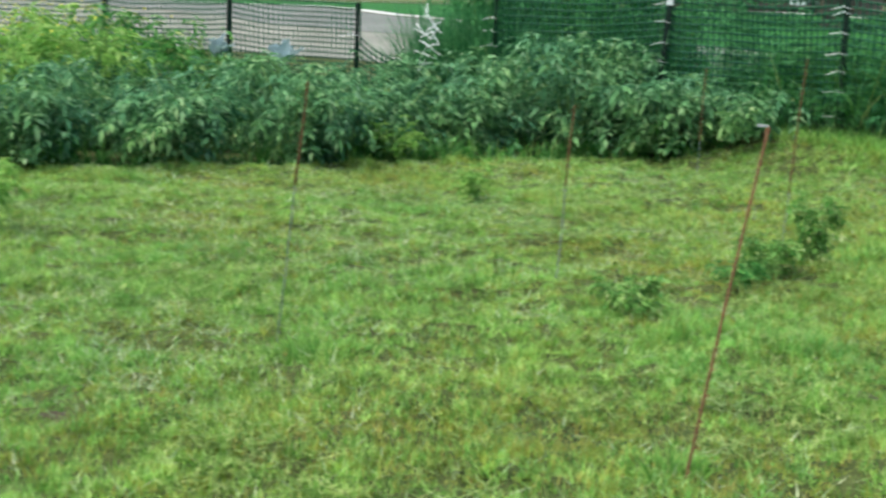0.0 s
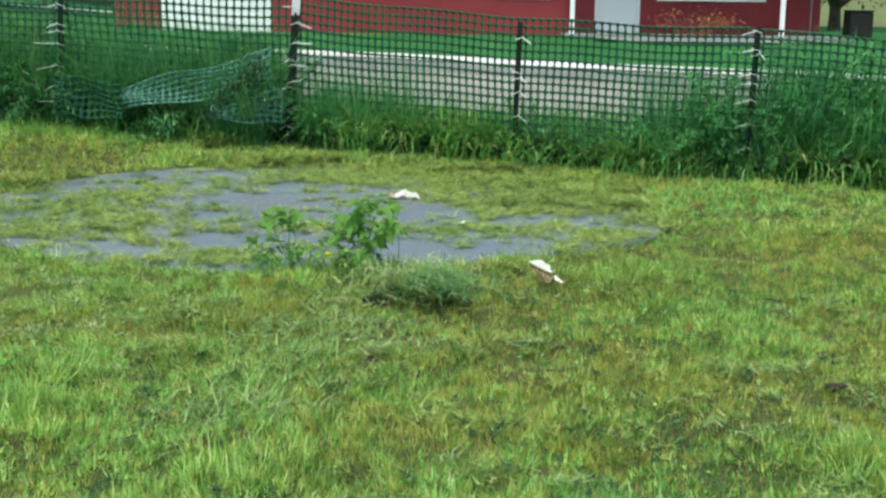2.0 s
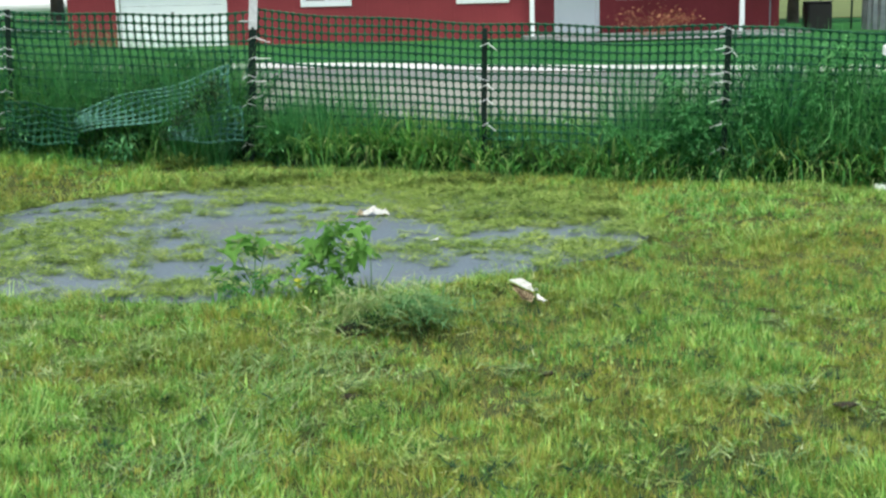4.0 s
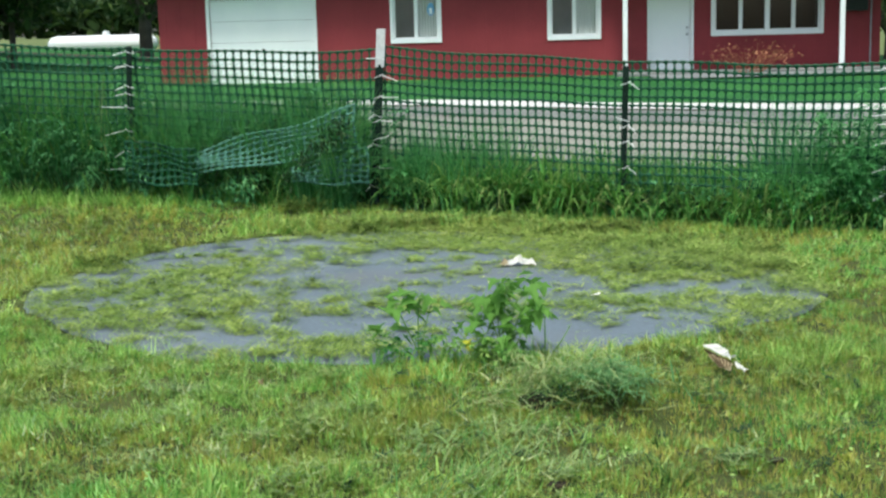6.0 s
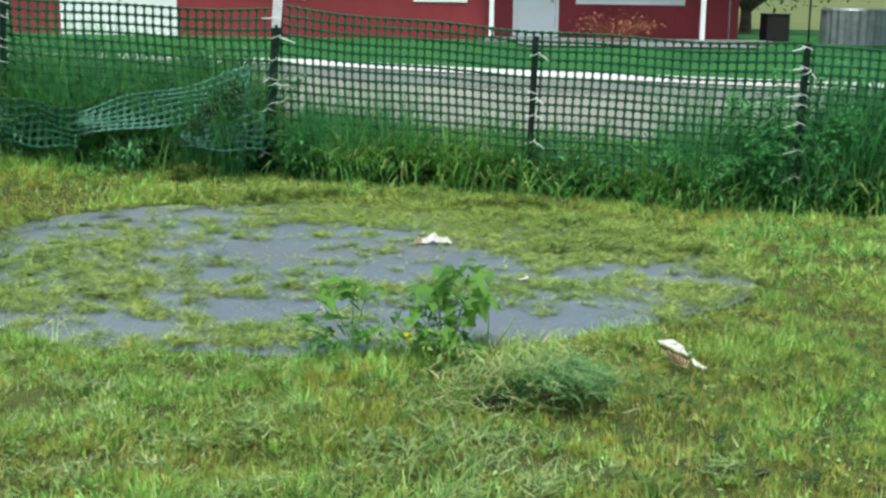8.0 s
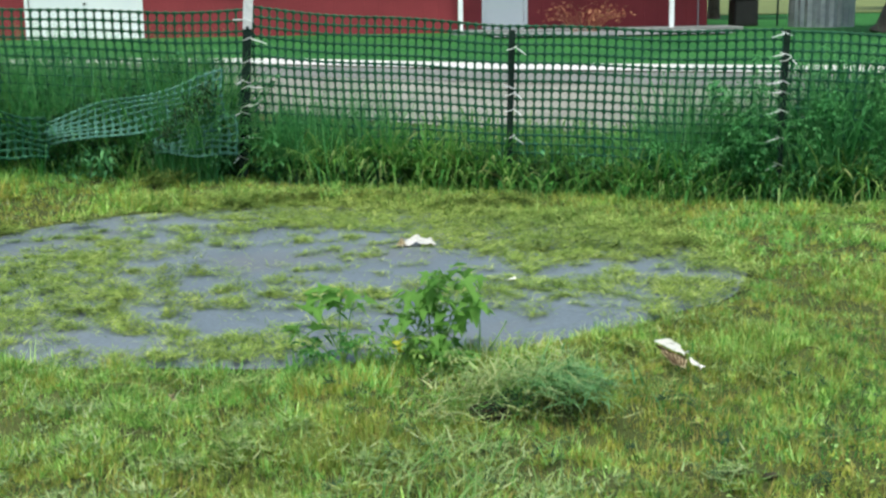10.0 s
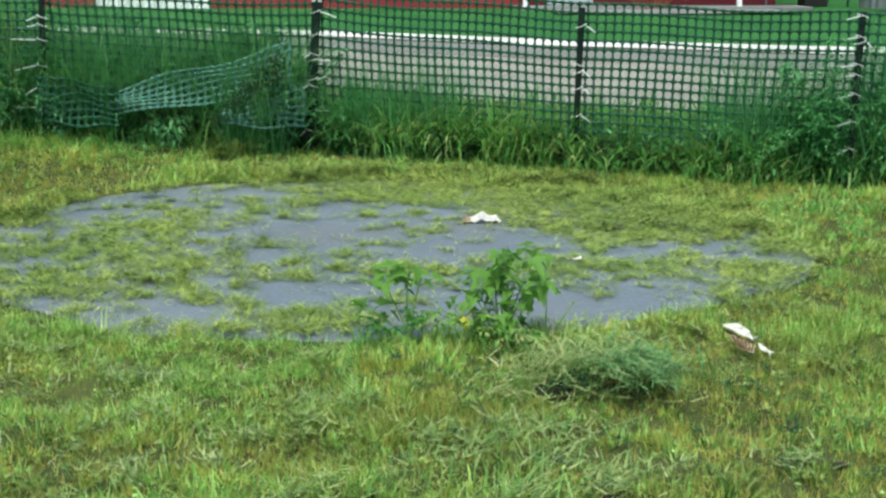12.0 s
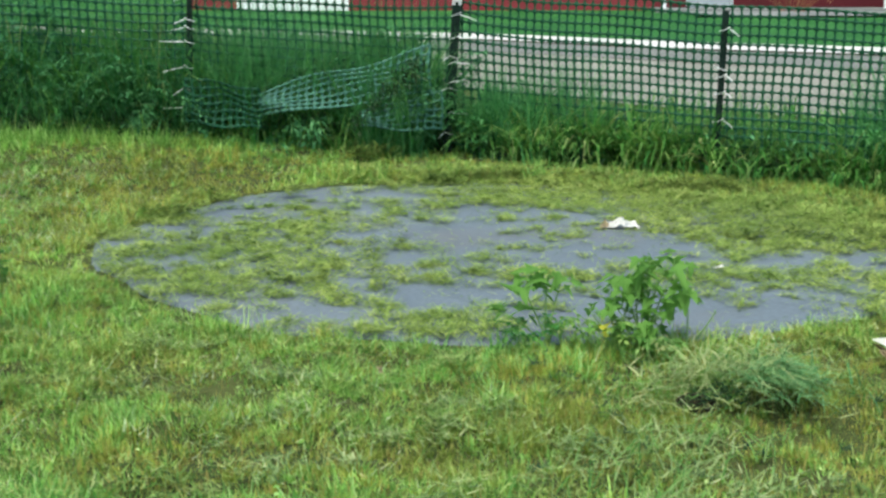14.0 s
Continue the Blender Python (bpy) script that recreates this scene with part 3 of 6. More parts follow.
w_1 = window("window", W1, [M_SCREEN, M_CURTAIN], house)
window("window", W2, [M_SCREEN, M_CURTAIN], house)
w_3 = window("window", W3, [None, None, None, None], house)
bm = bmesh.new()
box(bm, (6.965, -0.034, 1.13), (7.085, 0.095, 2.40), 0.004)
part("mullion", bm, M_WHITE, w_3)
bm = bmesh.new()
bmesh.ops.create_circle(bm, cap_ends=True, segments=20, radius=0.12, matrix=Matrix.Translation((-2.02, 0.048, 1.95)) @ Matrix.Rotation(math.pi / 2, 4, 'X') @ Matrix.Diagonal((0.85, 1.5, 1, 1)))
bmesh.ops.solidify(bm, geom=bm.faces[:], thickness=0.004)
part("sticker", bm, M_BLUE, w_1, "blue oval sticker")
bm = bmesh.new()
box(bm, (-2.06, 0.036, 1.82), (-1.98, 0.042, 1.98), 0.002)
part("sticker", bm, M_WHITE, w_1, "white patch on the sticker")

# garage door of four panels
gd = bmesh.new()
for lo, hi in (((GAR[0] - 0.1, -0.03, 0.0), (GAR[0], 0.01, GAR[3] + 0.09)), ((GAR[1], -0.03, 0.0), (GAR[1] + 0.1, 0.01, GAR[3] + 0.09)), ((GAR[0], -0.03, GAR[3]), (GAR[1], 0.01, GAR[3] + 0.09))):
    box(gd, lo, hi, 0.006)
garage = part("garage_door", gd, M_WHITE, house, "plain white sectional garage door")
for k in range(4):
    bm = bmesh.new()
    z0 = 0.02 + k * 0.582
    box(bm, (GAR[0], 0.04, z0), (GAR[1], 0.08, z0 + 0.576), 0.006)
    part("panel", bm, M_WHITE, garage)
bm = bmesh.new()
box(bm, (-6.70, 0.005, 0.95), (-6.62, 0.042, 1.0), 0.008)
part("handle", bm, M_BLACK, garage)
# front door
bm = bmesh.new()
for lo, hi in (((DOOR[0] - 0.09, -0.03, 0.16), (DOOR[0], 0.01, DOOR[3] + 0.09)), ((DOOR[1], -0.03, 0.16), (DOOR[1] + 0.09, 0.01, DOOR[3] + 0.09)), ((DOOR[0], -0.03, DOOR[3]), (DOOR[1], 0.01, DOOR[3] + 0.09)), ((DOOR[0], -0.02, 0.14), (DOOR[1], 0.1, 0.18))):
    box(bm, lo, hi, 0.006)
fd = part("front_door", bm, M_WHITE, house, "plain white front door")
bm = bmesh.new()
box(bm, (DOOR[0], 0.03, 0.18), (DOOR[1], 0.075, DOOR[3]), 0.006)
leaf = part("door_leaf", bm, M_WHITE, fd)
for z, r in ((1.10, 0.035), (1.28, 0.028)):
    bm = bmesh.new()
    bmesh.ops.create_uvsphere(bm, u_segments=10, v_segments=6, radius=r, matrix=Matrix.Translation((DOOR[1] - 0.09, 0.0, z)))
    part("door_knob", bm, M_GALV, leaf)
bm = bmesh.new()
bmesh.ops.create_uvsphere(bm, u_segments=12, v_segments=8, radius=0.13, matrix=Matrix.Translation((4.45, -0.35, 2.42)) @ Matrix.Diagonal((1.3, 1, 0.5, 1)))
part("porch_light", bm, M_WHITE, house, "round white porch lamp, unlit")

# roof in two parts with fascia; the porch part comes lower and further out
def roof_part(x0, x1, y0, z0, slope, y1):
    bm = bmesh.new()
    rows = int((y1 - y0) / 0.28)
    for k in range(rows):
        ya, yb = y0 + k * 0.28, y0 + (k + 1) * 0.28 + 0.03
        za, zb = z0 + (ya - y0) * slope, z0 + (yb - y0) * slope
        n = int((x1 - x0) / 0.9)
        for j in range(n):
            xa, xb = x0 + (x1 - x0) * j / n, x0 + (x1 - x0) * (j + 1) / n
            lift = 0.004 + 0.006 * random.random()
            q = [(xa, ya, za + 0.022 + lift), (xb, ya, za + 0.022 + lift), (xb, yb, zb + lift), (xa, yb, zb + lift)]
            low = [(x, y, z - 0.02) for x, y, z in q]
            t, b = [bm.verts.new(p) for p in q], [bm.verts.new(p) for p in low]
            bm.faces.new(t)
            for i in range(4):
                bm.faces.new((b[i], b[(i + 1) % 4], t[(i + 1) % 4], t[i]))
    return bm


roof = part("roof", roof_part(-10.25, 2.78, -0.62, 2.93, 0.30, 4.2), M_SHINGLE, house, "grey shingle roof")
part("roof", roof_part(2.78, 10.6, -1.55, 2.66, 0.30, 4.2), M_SHINGLE, house, "grey shingle roof over the porch")
for x0, x1, y, z0 in ((-10.27, 2.76, -0.64, 2.76), (2.72, 10.62, -1.57, 2.49)):
    bm = bmesh.new()
    box(bm, (x0, y - 0.03, z0), (x1, y, z0 + 0.18), 0.006)
    part("fascia", bm, M_WHITE, house)
    bm = bmesh.new()
    box(bm, (x0, y, z0 + 0.02), (x1, 0.0, z0 + 0.05))
    part("soffit", bm, M_WHITE, house)
for x in (-10.25, 10.45):
    bm = bmesh.new()
    q = [(x, -0.6, 2.74), (x, 8.6, 2.74), (x, 4.2, 4.30), ]
    f = [bm.verts.new(p) for p in q] + [bm.verts.new((p[0] + 0.15, p[1], p[2])) for p in q]
    bm.faces.new(f[:3]); bm.faces.new(f[3:][::-1])
    for i in range(3):
        bm.faces.new((f[i], f[(i + 1) % 3], f[3 + (i + 1) % 3], f[3 + i]))
    part("gable", bm, M_RED, house)
bm = bmesh.new()
q = [bm.verts.new(p) for p in ((-10.25, 4.2, 4.38), (10.6, 4.2, 4.38), (10.6, 8.7, 2.8), (-10.25, 8.7, 2.8))]
bm.faces.new(q)
bmesh.ops.solidify(bm, geom=bm.faces[:], thickness=0.05)
part("back_roof", bm, M_SHINGLE, house)
for x in (3.12, 8.68):
    bm = bmesh.new()
    box(bm, (x - 0.06, -1.42, 0.02), (x + 0.06, -1.30, 2.52), 0.012)
    part("porch_column", bm, M_WHITE, house)
bm = bmesh.new()
box(bm, (2.9, -1.75, -0.15), (10.5, -0.002, 0.14), 0.02)
part("porch_slab", bm, M_SLAB, house)
walk_y = np.linspace(HY - 4.6, HY - 1.4, 6)
sheet("front_walk", np.linspace(3.6, 9.4, 10), walk_y, 0.075, M_SLAB, "grey concrete apron before the porch", category="paving")
bm = bmesh.new()
box(bm, (8.98, -0.28, 1.60), (9.62, -0.005, 2.10), 0.02)
ac = part("air_conditioner", bm, M_BLACK, house, "dark wall box beside the window")
bm = bmesh.new()
for k in range(7):
    box(bm, (9.01, -0.30, 1.65 + k * 0.062), (9.59, -0.28, 1.675 + k * 0.062))
part("slat", bm, M_POST, ac)
bm = bmesh.new()
tube(bm, [(9.76, -0.03, 0.0), (9.76, -0.03, 2.7)], 0.022, 8)
part("conduit", bm, M_GALV, house)
bm = bmesh.new()
box(bm, (3.30, -1.36, 2.22), (3.42, -1.26, 2.38), 0.02)
part("bracket", bm, M_WHITE, house)

# ---- things round the house ----
dry = thing("dry_shrub", (6.2, HY - 2.0, tz(6.2, HY - 2.0) + 0.075), "half-dead orange-leaved shrub before the porch", "shrub")
bm = bmesh.new()
tips = []
for k in range(40):
    a, r = random.random() * 6.28, random.uniform(0.2, 1.15)
    tip = Vector((math.cos(a) * r, math.sin(a) * 0.5, random.uniform(0.30, 0.45) + 0.5 * (1 - r / 1.2) * random.random()))
    tube(bm, [(0.3 * math.cos(a) * r, 0, 0), tip * 0.6 + Vector((0, 0, 0.05)), tip], [0.008, 0.005, 0.003], 4)
    tips.append(tip)
part("branch", bm, M_DRYLEAF, dry)
cc = np.array([t + Vector((random.gauss(0, 0.13), random.gauss(0, 0.13), random.gauss(0, 0.10))) for t in tips for _ in range(7)])
tagged(part_np("foliage", *leaves(cc, 0.09, 5), M_DRYLEAF, dry), kind="stuff")
bin_ob = thing("bin", (11.38, 39.0, tz(11.38, 39.0)), "black plastic bin standing by the house corner", "bin")
bm = bmesh.new()
box(bm, (-0.34, -0.32, 0.02), (0.34, 0.32, 0.76), 0.04)
part("body", bm, M_BLACK, bin_ob)
bm = bmesh.new()
box(bm, (-0.36, -0.34, 0.76), (0.36, 0.34, 0.81), 0.03)
part("lid", bm, M_BLACK, bin_ob)
tank = thing("stock_tank", (13.12, 37.6, tz(13.12, 37.6)), "corrugated galvanised round tank on the grass", "tank")
bm = bmesh.new()
n = 96
for k in range(n):
    a0, a1 = 2 * math.pi * k / n, 2 * math.pi * (k + 1) / n
    r0, r1 = 0.86 + 0.02 * math.cos(a0 * 24), 0.86 + 0.02 * math.cos(a1 * 24)
    q = [(math.cos(a0) * r0, math.sin(a0) * r0, 0), (math.cos(a1) * r1, math.sin(a1) * r1, 0), (math.cos(a1) * r1, math.sin(a1) * r1, 0.94), (math.cos(a0) * r0, math.sin(a0) * r0, 0.94)]
    bm.faces.new([bm.verts.new(p) for p in q])
bmesh.ops.remove_doubles(bm, verts=bm.verts[:], dist=1e-4)
part("body", bm, M_GALV, tank)
bm = bmesh.new()
bmesh.ops.create_cone(bm, cap_ends=True, segments=48, radius1=0.89, radius2=0.85, depth=0.06, matrix=Matrix.Translation((0, 0, 0.96)))
part("lid", bm, M_GALV, tank)
pole = thing("clothes_pole", (12.2, 38.5, tz(12.2, 38.5)), "thin dark pole on the lawn", "pole")
bm = bmesh.new()
tube(bm, [(0, 0, 0), (0, 0, 2.6)], 0.03, 8)
part("pole", bm, M_POST, pole)

gas = thing("propane_tank", (-21.2, 69.5, tz(-21.2, 69.5) - 0.42), "long white horizontal gas tank on legs", "tank")
bm = bmesh.new()
prof = [(-2.9, 0.02), (-2.85, 0.22), (-2.7, 0.38), (-2.4, 0.46), (2.4, 0.46), (2.7, 0.38), (2.85, 0.22), (2.9, 0.02)]
tube(bm, [(x, 0, 0.85) for x, r in prof], [r for x, r in prof], 20)
part("vessel", bm, M_TANK, gas)
bm = bmesh.new()
bmesh.ops.create_cone(bm, cap_ends=True, segments=16, radius1=0.22, radius2=0.15, depth=0.25, matrix=Matrix.Translation((0.2, 0, 1.4)))
part("dome", bm, M_TANK, gas)
for x in (-1.7, 1.7):
    bm = bmesh.new()
    box(bm, (x - 0.15, -0.3, 0.0), (x + 0.15, 0.3, 0.5), 0.02)
    part("leg", bm, M_CONCRETE, gas)

shed = thing("far_building", (-34.0, 58, tz(-34.0, 58)), "low dark brown building far behind the lane", "building")
bm = bmesh.new()
box(bm, (-5, 0, 0), (3.4, 5, 2.6))
part("wall", bm, M_BROWNWALL, shed)
bm = bmesh.new()
box(bm, (3.4, 0.3, 0), (4.6, 5, 2.6))
part("porch_wall", bm, M_TANWALL, shed)
bm = bmesh.new()
for s in (-1, 1):
    q = [(-5.6, 2.5, 3.9), (5.0, 2.5, 3.9), (5.0, 2.5 + s * 3.2, 2.5), (-5.6, 2.5 + s * 3.2, 2.5)]
    bm.faces.new([bm.verts.new(p) for p in q])
bmesh.ops.solidify(bm, geom=bm.faces[:], thickness=0.08)
part("roof", bm, M_BROWNWALL, shed)
bm = bmesh.new()
box(bm, (1.4, -0.03, 1.0), (2.2, 0.02, 1.9))
part("window", bm, M_WHITE, shed)
cart = thing("white_box_trailer", (-28.7, 54, tz(-28.7, 54)), "small white trailer parked by the far building", "trailer")
bm = bmesh.new()
box(bm, (-0.36, -0.6, 0.30), (0.36, 0.6, 1.15), 0.05)
part("body", bm, M_WHITE, cart)
for x in (-0.42, 0.42):
    bm = bmesh.new()
    bmesh.ops.create_cone(bm, cap_ends=True, segments=16, radius1=0.3, radius2=0.3, depth=0.14, matrix=Matrix.Translation((x, 0, 0.3)) @ Matrix.Rotation(math.pi / 2, 4, 'Y'))
    part("wheel", bm, M_BLACK, cart)
sheet("far_path", np.linspace(-60, -8, 40), np.linspace(49.0, 50.2, 3), 0.10, M_CONCRETE, "pale path edge behind the lawn", category="path")
rail = thing("rail_fence", (0, 0, 0), "low dark wooden rail along the field", "fence")
for k in range(12):
    x = -45 + k * 3.2
    bm = bmesh.new()
    box(bm, (x - 0.06, 51.9, tz(x, 52) - 0.1), (x + 0.06, 52.02, tz(x, 52) + 0.45), 0.01)
    part("post", bm, M_BROWNWALL, rail)
    if k < 11:
        bm = bmesh.new()
        z0, z1 = tz(x, 52) + 0.36, tz(x + 3.2, 52) + 0.36
        tube(bm, [(x, 51.96, z0), (x + 3.2, 51.96, z1)], 0.06, 6)
        part("rail", bm, M_BROWNWALL, rail)


# ---- trees ----
def tree(name, at, height, trunk_r, crown, label, seed, lean=(0, 0), n_leaf=7000, low=0.35, leaf=0.28):
    """A tapered trunk with limbs, and a crown of many leaves set round the limb ends."""
    n_leaf, leaf = int(n_leaf * 0.6), leaf * 1.22
    r = random.Random(seed)
    ob = thing(name, (*at, tz(*at) - 0.05), label, "tree")
    bm = bmesh.new()
    fork = height * low
    mid = Vector((lean[0] * fork, lean[1] * fork, fork))
    tube(bm, [(0, 0, 0), (mid.x * 0.15, mid.y * 0.15, fork * 0.12), mid * 0.6, mid], [trunk_r * 1.5, trunk_r * 1.08, trunk_r * 0.95, trunk_r * 0.9], 12)
    ends = []
    for k in range(9):
        a = 6.283 * k / 9 + r.uniform(-0.3, 0.3)
        reach = crown * r.uniform(0.45, 0.95)
        top = Vector((mid.x + math.cos(a) * reach + lean[0] * height * 0.3, mid.y + math.sin(a) * reach, fork + (height - fork) * r.uniform(0.25, 0.95)))
        bend = mid.lerp(top, 0.5) + Vector((r.uniform(-0.3, 0.3), r.uniform(-0.3, 0.3), r.uniform(0.0, 0.5)))
        tube(bm, [mid - Vector((0, 0, 0.15)), bend, top], [trunk_r * 0.55, trunk_r * 0.3, trunk_r * 0.08], 7)
        for j in range(5):
            q = bend.lerp(top, r.uniform(0.0, 1.0))
            tip = q + Vector((r.gauss(0, 0.3), r.gauss(0, 0.3), r.gauss(-0.1, 0.25))) * crown * 0.55
            tube(bm, [q, q.lerp(tip, 0.5) + Vector((0, 0, 0.1)), tip], [trunk_r * 0.14, trunk_r * 0.08, trunk_r * 0.03], 5)
            ends += [tip, q.lerp(tip, 0.6)]
        ends.append(top)
    part("trunk", bm, M_BARK, ob)
    g = np.random.default_rng(seed)
    e = np.array(ends)[g.integers(0, len(ends), n_leaf)]
    c = e + np.clip(g.normal(0, 1, (n_leaf, 3)), -2, 2) * np.array([1, 1, 0.62]) * crown * 0.20
    c[:, 2] = np.where(c[:, 2] < fork * 0.9, fork * 0.9 + g.random(n_leaf) ** 0.5 * 1.6, c[:, 2])
    part_np("crown", *leaves(c, leaf, seed, 0.7, 0.3, 0.6), M_TREELEAF, ob)
    return ob


tree("tree", (-20.2, 41.0), 7.0, 0.42, 4.0, "large dark-leaved tree with a thick trunk", 11, n_leaf=8000, low=0.28)
tree("tree", (-17.9, 45.0), 6.5, 0.40, 4.2, "broad spreading tree on the far lawn", 12, n_leaf=8500, low=0.27, lean=(-0.10, 0))
tree("tree", (-16.9, 46.2), 5.0, 0.11, 2.6, "young slender tree beside a larger one", 13, n_leaf=6000, low=0.32)
tree("tree", (-16.2, 60.0), 7.0, 0.30, 3.6, "tree beside the white gas tank", 14, n_leaf=8000, low=0.27)
tree("tree", (-33.0, 53.0), 9.0, 0.4, 5.5, "dense dark tree near the far building", 15, n_leaf=8000, low=0.2)
tree("tree", (-24.5, 57.0), 8.0, 0.35, 4.6, "dense dark tree behind the lawn", 16, n_leaf=8000, low=0.12)
tree("tree", (13.0, 33.3), 6.0, 0.24, 3.4, "leaning tree on the lawn beside the house", 17, lean=(0.40, 0), n_leaf=26000, low=0.26, leaf=0.125)
tree("tree", (12.6, 46.0), 6.0, 0.20, 3.6, "open many-stemmed tree behind the tank", 18, n_leaf=11000, low=0.16, leaf=0.13)
tree("tree", (24.5, 54.0), 8.0, 0.3, 4.5, "tree at the field's edge", 19, n_leaf=6000, low=0.25)
tree("tree", (-12.5, 66.0), 9.0, 0.32, 4.6, "tall tree behind the house", 20, n_leaf=8000, low=0.25)
# a far belt of woods
g = np.random.default_rng(5)
n = 9000
bx = g.uniform(-150, 130, n)
by = 230 + g.uniform(-8, 8, n)
top = 6 + 5 * vnoise(bx, by * 0, 0.09, 8)
bz = terrain(bx, by) + g.random(n) ** 0.7 * top
belt = part_np("far_woods", *leaves(np.c_[bx, by, bz], 3.0, 77, 0.8, 0, 0.7), M_TREELEAF)
tagged(belt, "belt of dark woods at the field's far edge", "woods", kind="stuff")

# ---- fence: posts, nets, ties ----
POSTS = [  # foot x, y; top lean in x; height over the ground; white tip; name
    (-12.6, 8.0, 0.02, 1.30, 0.0), (-11.1, 8.6, 0.02, 1.30, 0.0), (-9.8, 9.2, 0.03, 1.30, 0.0), (-8.75, 9.95, 0.05, 1.24, 0.0),
    (-7.36, 10.45, 0.02, 1.24, 0.0), (-5.84, 10.95, 0.11, 1.27, 0.24), (-4.15, 11.05, 0.0, 1.10, 0.0),
    (-2.46, 11.14, 0.06, 1.03, 0.0), (-0.782, 11.30, 0.088, 1.22, 0.23), (0.902, 10.88, 0.03, 0.99, 0.0),
    (2.455, 10.35, 0.03, 1.035, 0.0), (4.0, 9.80, 0.0, 0.95, 0.0), (5.5, 9.25, 0.0, 0.95, 0.0)]
fence = thing("fence", (0, 0, 0), "green plastic mesh fence tied to dark steel posts", "fence")


def t_post(x, y, lean, h, tip):
    """A steel T-post with studs, its lower end in the ground."""
    z = tz(x, y)
    bm = bmesh.new()
    top = h - tip
    wide = 0.029 if tip else 0.010 if h == 1.24 else 0.019
    box(bm, (-wide, -0.004, -0.3), (wide, 0.003, top))
    box(bm, (-0.003, 0.003, -0.3), (0.003, 0.036, top))
    for k in range(int((h - 0.1) / 0.055)):
        zz = 0.08 + k * 0.055
        if zz < top - 0.02:
            box(bm, (-0.009, -0.012, zz), (0.009, -0.003, zz + 0.018))
    for v in bm.verts:
        v.co.x += v.co.z * lean / h
    bmesh.ops.translate(bm, vec=(x, y, z), verts=bm.verts[:])
    ob = part("post", bm, M_POST, fence)
    if tip:
        bm = bmesh.new()
        box(bm, (-0.0305, -0.0055, top - 0.03), (0.0305, 0.0045, h), 0.001)
        box(bm, (-0.0045, 0.0045, top - 0.03), (0.0045, 0.0375, h), 0.001)
        for v in bm.verts:
            v.co.x += v.co.z * lean / h
        bmesh.ops.translate(bm, vec=(x, y, z), verts=bm.verts[:])
        part("white_tip", bm, M_POSTTIP, ob)
    return ob


post_obs = [t_post(*q) for q in POSTS]


def net(a, b, za, zb, cols, rows, material, low=(0.05, 0.05), sag=0.03, bulge=0.04, seed=0, strand=0.0092, name="net", label="", shape=None):
    """A plastic net between two lines: flat strands crossing, with thicker knots so that the holes look round."""
    r = np.random.default_rng(seed)
    U, V = np.meshgrid(np.linspace(0, 1, cols + 1), np.linspace(0, 1, rows + 1), indexing="ij")
    ph = r.random(4) * 6.28
    top = za + (zb - za) * U - sag * 4 * U * (1 - U)
    bot = low[0] + (low[1] - low[0]) * U
    Z = bot + (top - bot) * V + 0.008 * np.sin(9 * U + ph[0]) * V
    X = a[0] + (b[0] - a[0]) * U + 0.006 * np.sin(7 * V + ph[1])
    Yv = a[1] + (b[1] - a[1]) * U + bulge * np.sin(np.pi * U) * np.sin(2.3 * V + 0.4 + ph[2] * 0.1) + 0.015 * np.sin(11 * U + 3 * V + ph[3])
    P = np.stack([X, Yv, Z], -1)
    if shape:
        P = shape(U, V, P)
    du = np.gradient(P, axis=0)
    dv = np.gradient(P, axis=1)
    du /= np.linalg.norm(du, axis=-1, keepdims=True) + 1e-9
    dv /= np.linalg.norm(dv, axis=-1, keepdims=True) + 1e-9
    nn = np.cross(du, dv)
    verts, tris = [], []
    count = 0

    def strands(A, B, sa, sb):
        """Flat bars from A to B, narrow in the middle, wide at the knots."""
        nonlocal count
        k = len(A)
        m = (A + B) / 2
        w0, w1 = strand * 1.35, strand * 0.5
        th = nn_a * 0.0016
        q = np.stack([A - sa * w0 - th, A + sa * w0 - th, m - sa * w1 - th, m + sa * w1 - th, B - sb * w0 - th, B + sb * w0 - th,
                      A - sa * w0 + th, A + sa * w0 + th, m - sa * w1 + th, m + sa * w1 + th, B - sb * w0 + th, B + sb * w0 + th], 1)
        verts.append(q.reshape(-1, 3))
        f = np.array([[0, 1, 3], [0, 3, 2], [2, 3, 5], [2, 5, 4], [6, 9, 7], [6, 8, 9], [8, 11, 9], [8, 10, 11],
                      [0, 2, 8], [0, 8, 6], [2, 4, 10], [2, 10, 8], [1, 7, 9], [1, 9, 3], [3, 9, 11], [3, 11, 5]])
        tris.append((np.arange(k)[:, None, None] * 12 + f[None] + count).reshape(-1, 3))
        count += k * 12

    nn_a = nn[:-1].reshape(-1, 3)
    strands(P[:-1].reshape(-1, 3), P[1:].reshape(-1, 3), dv[:-1].reshape(-1, 3) * 1.0, dv[1:].reshape(-1, 3))
    nn_a = nn[:, :-1].reshape(-1, 3)
    strands(P[:, :-1].reshape(-1, 3), P[:, 1:].reshape(-1, 3), du[:, :-1].reshape(-1, 3), du[:, 1:].reshape(-1, 3))
    return part_np(name, np.concatenate(verts), np.concatenate(tris), material, fence, label)


def top_of(k):
    x, y, lean, h, tip = POSTS[k]
    return tz(x, y) + h - {5: 0.17, 8: 0.12, 9: -0.03}.get(k, 0.01)


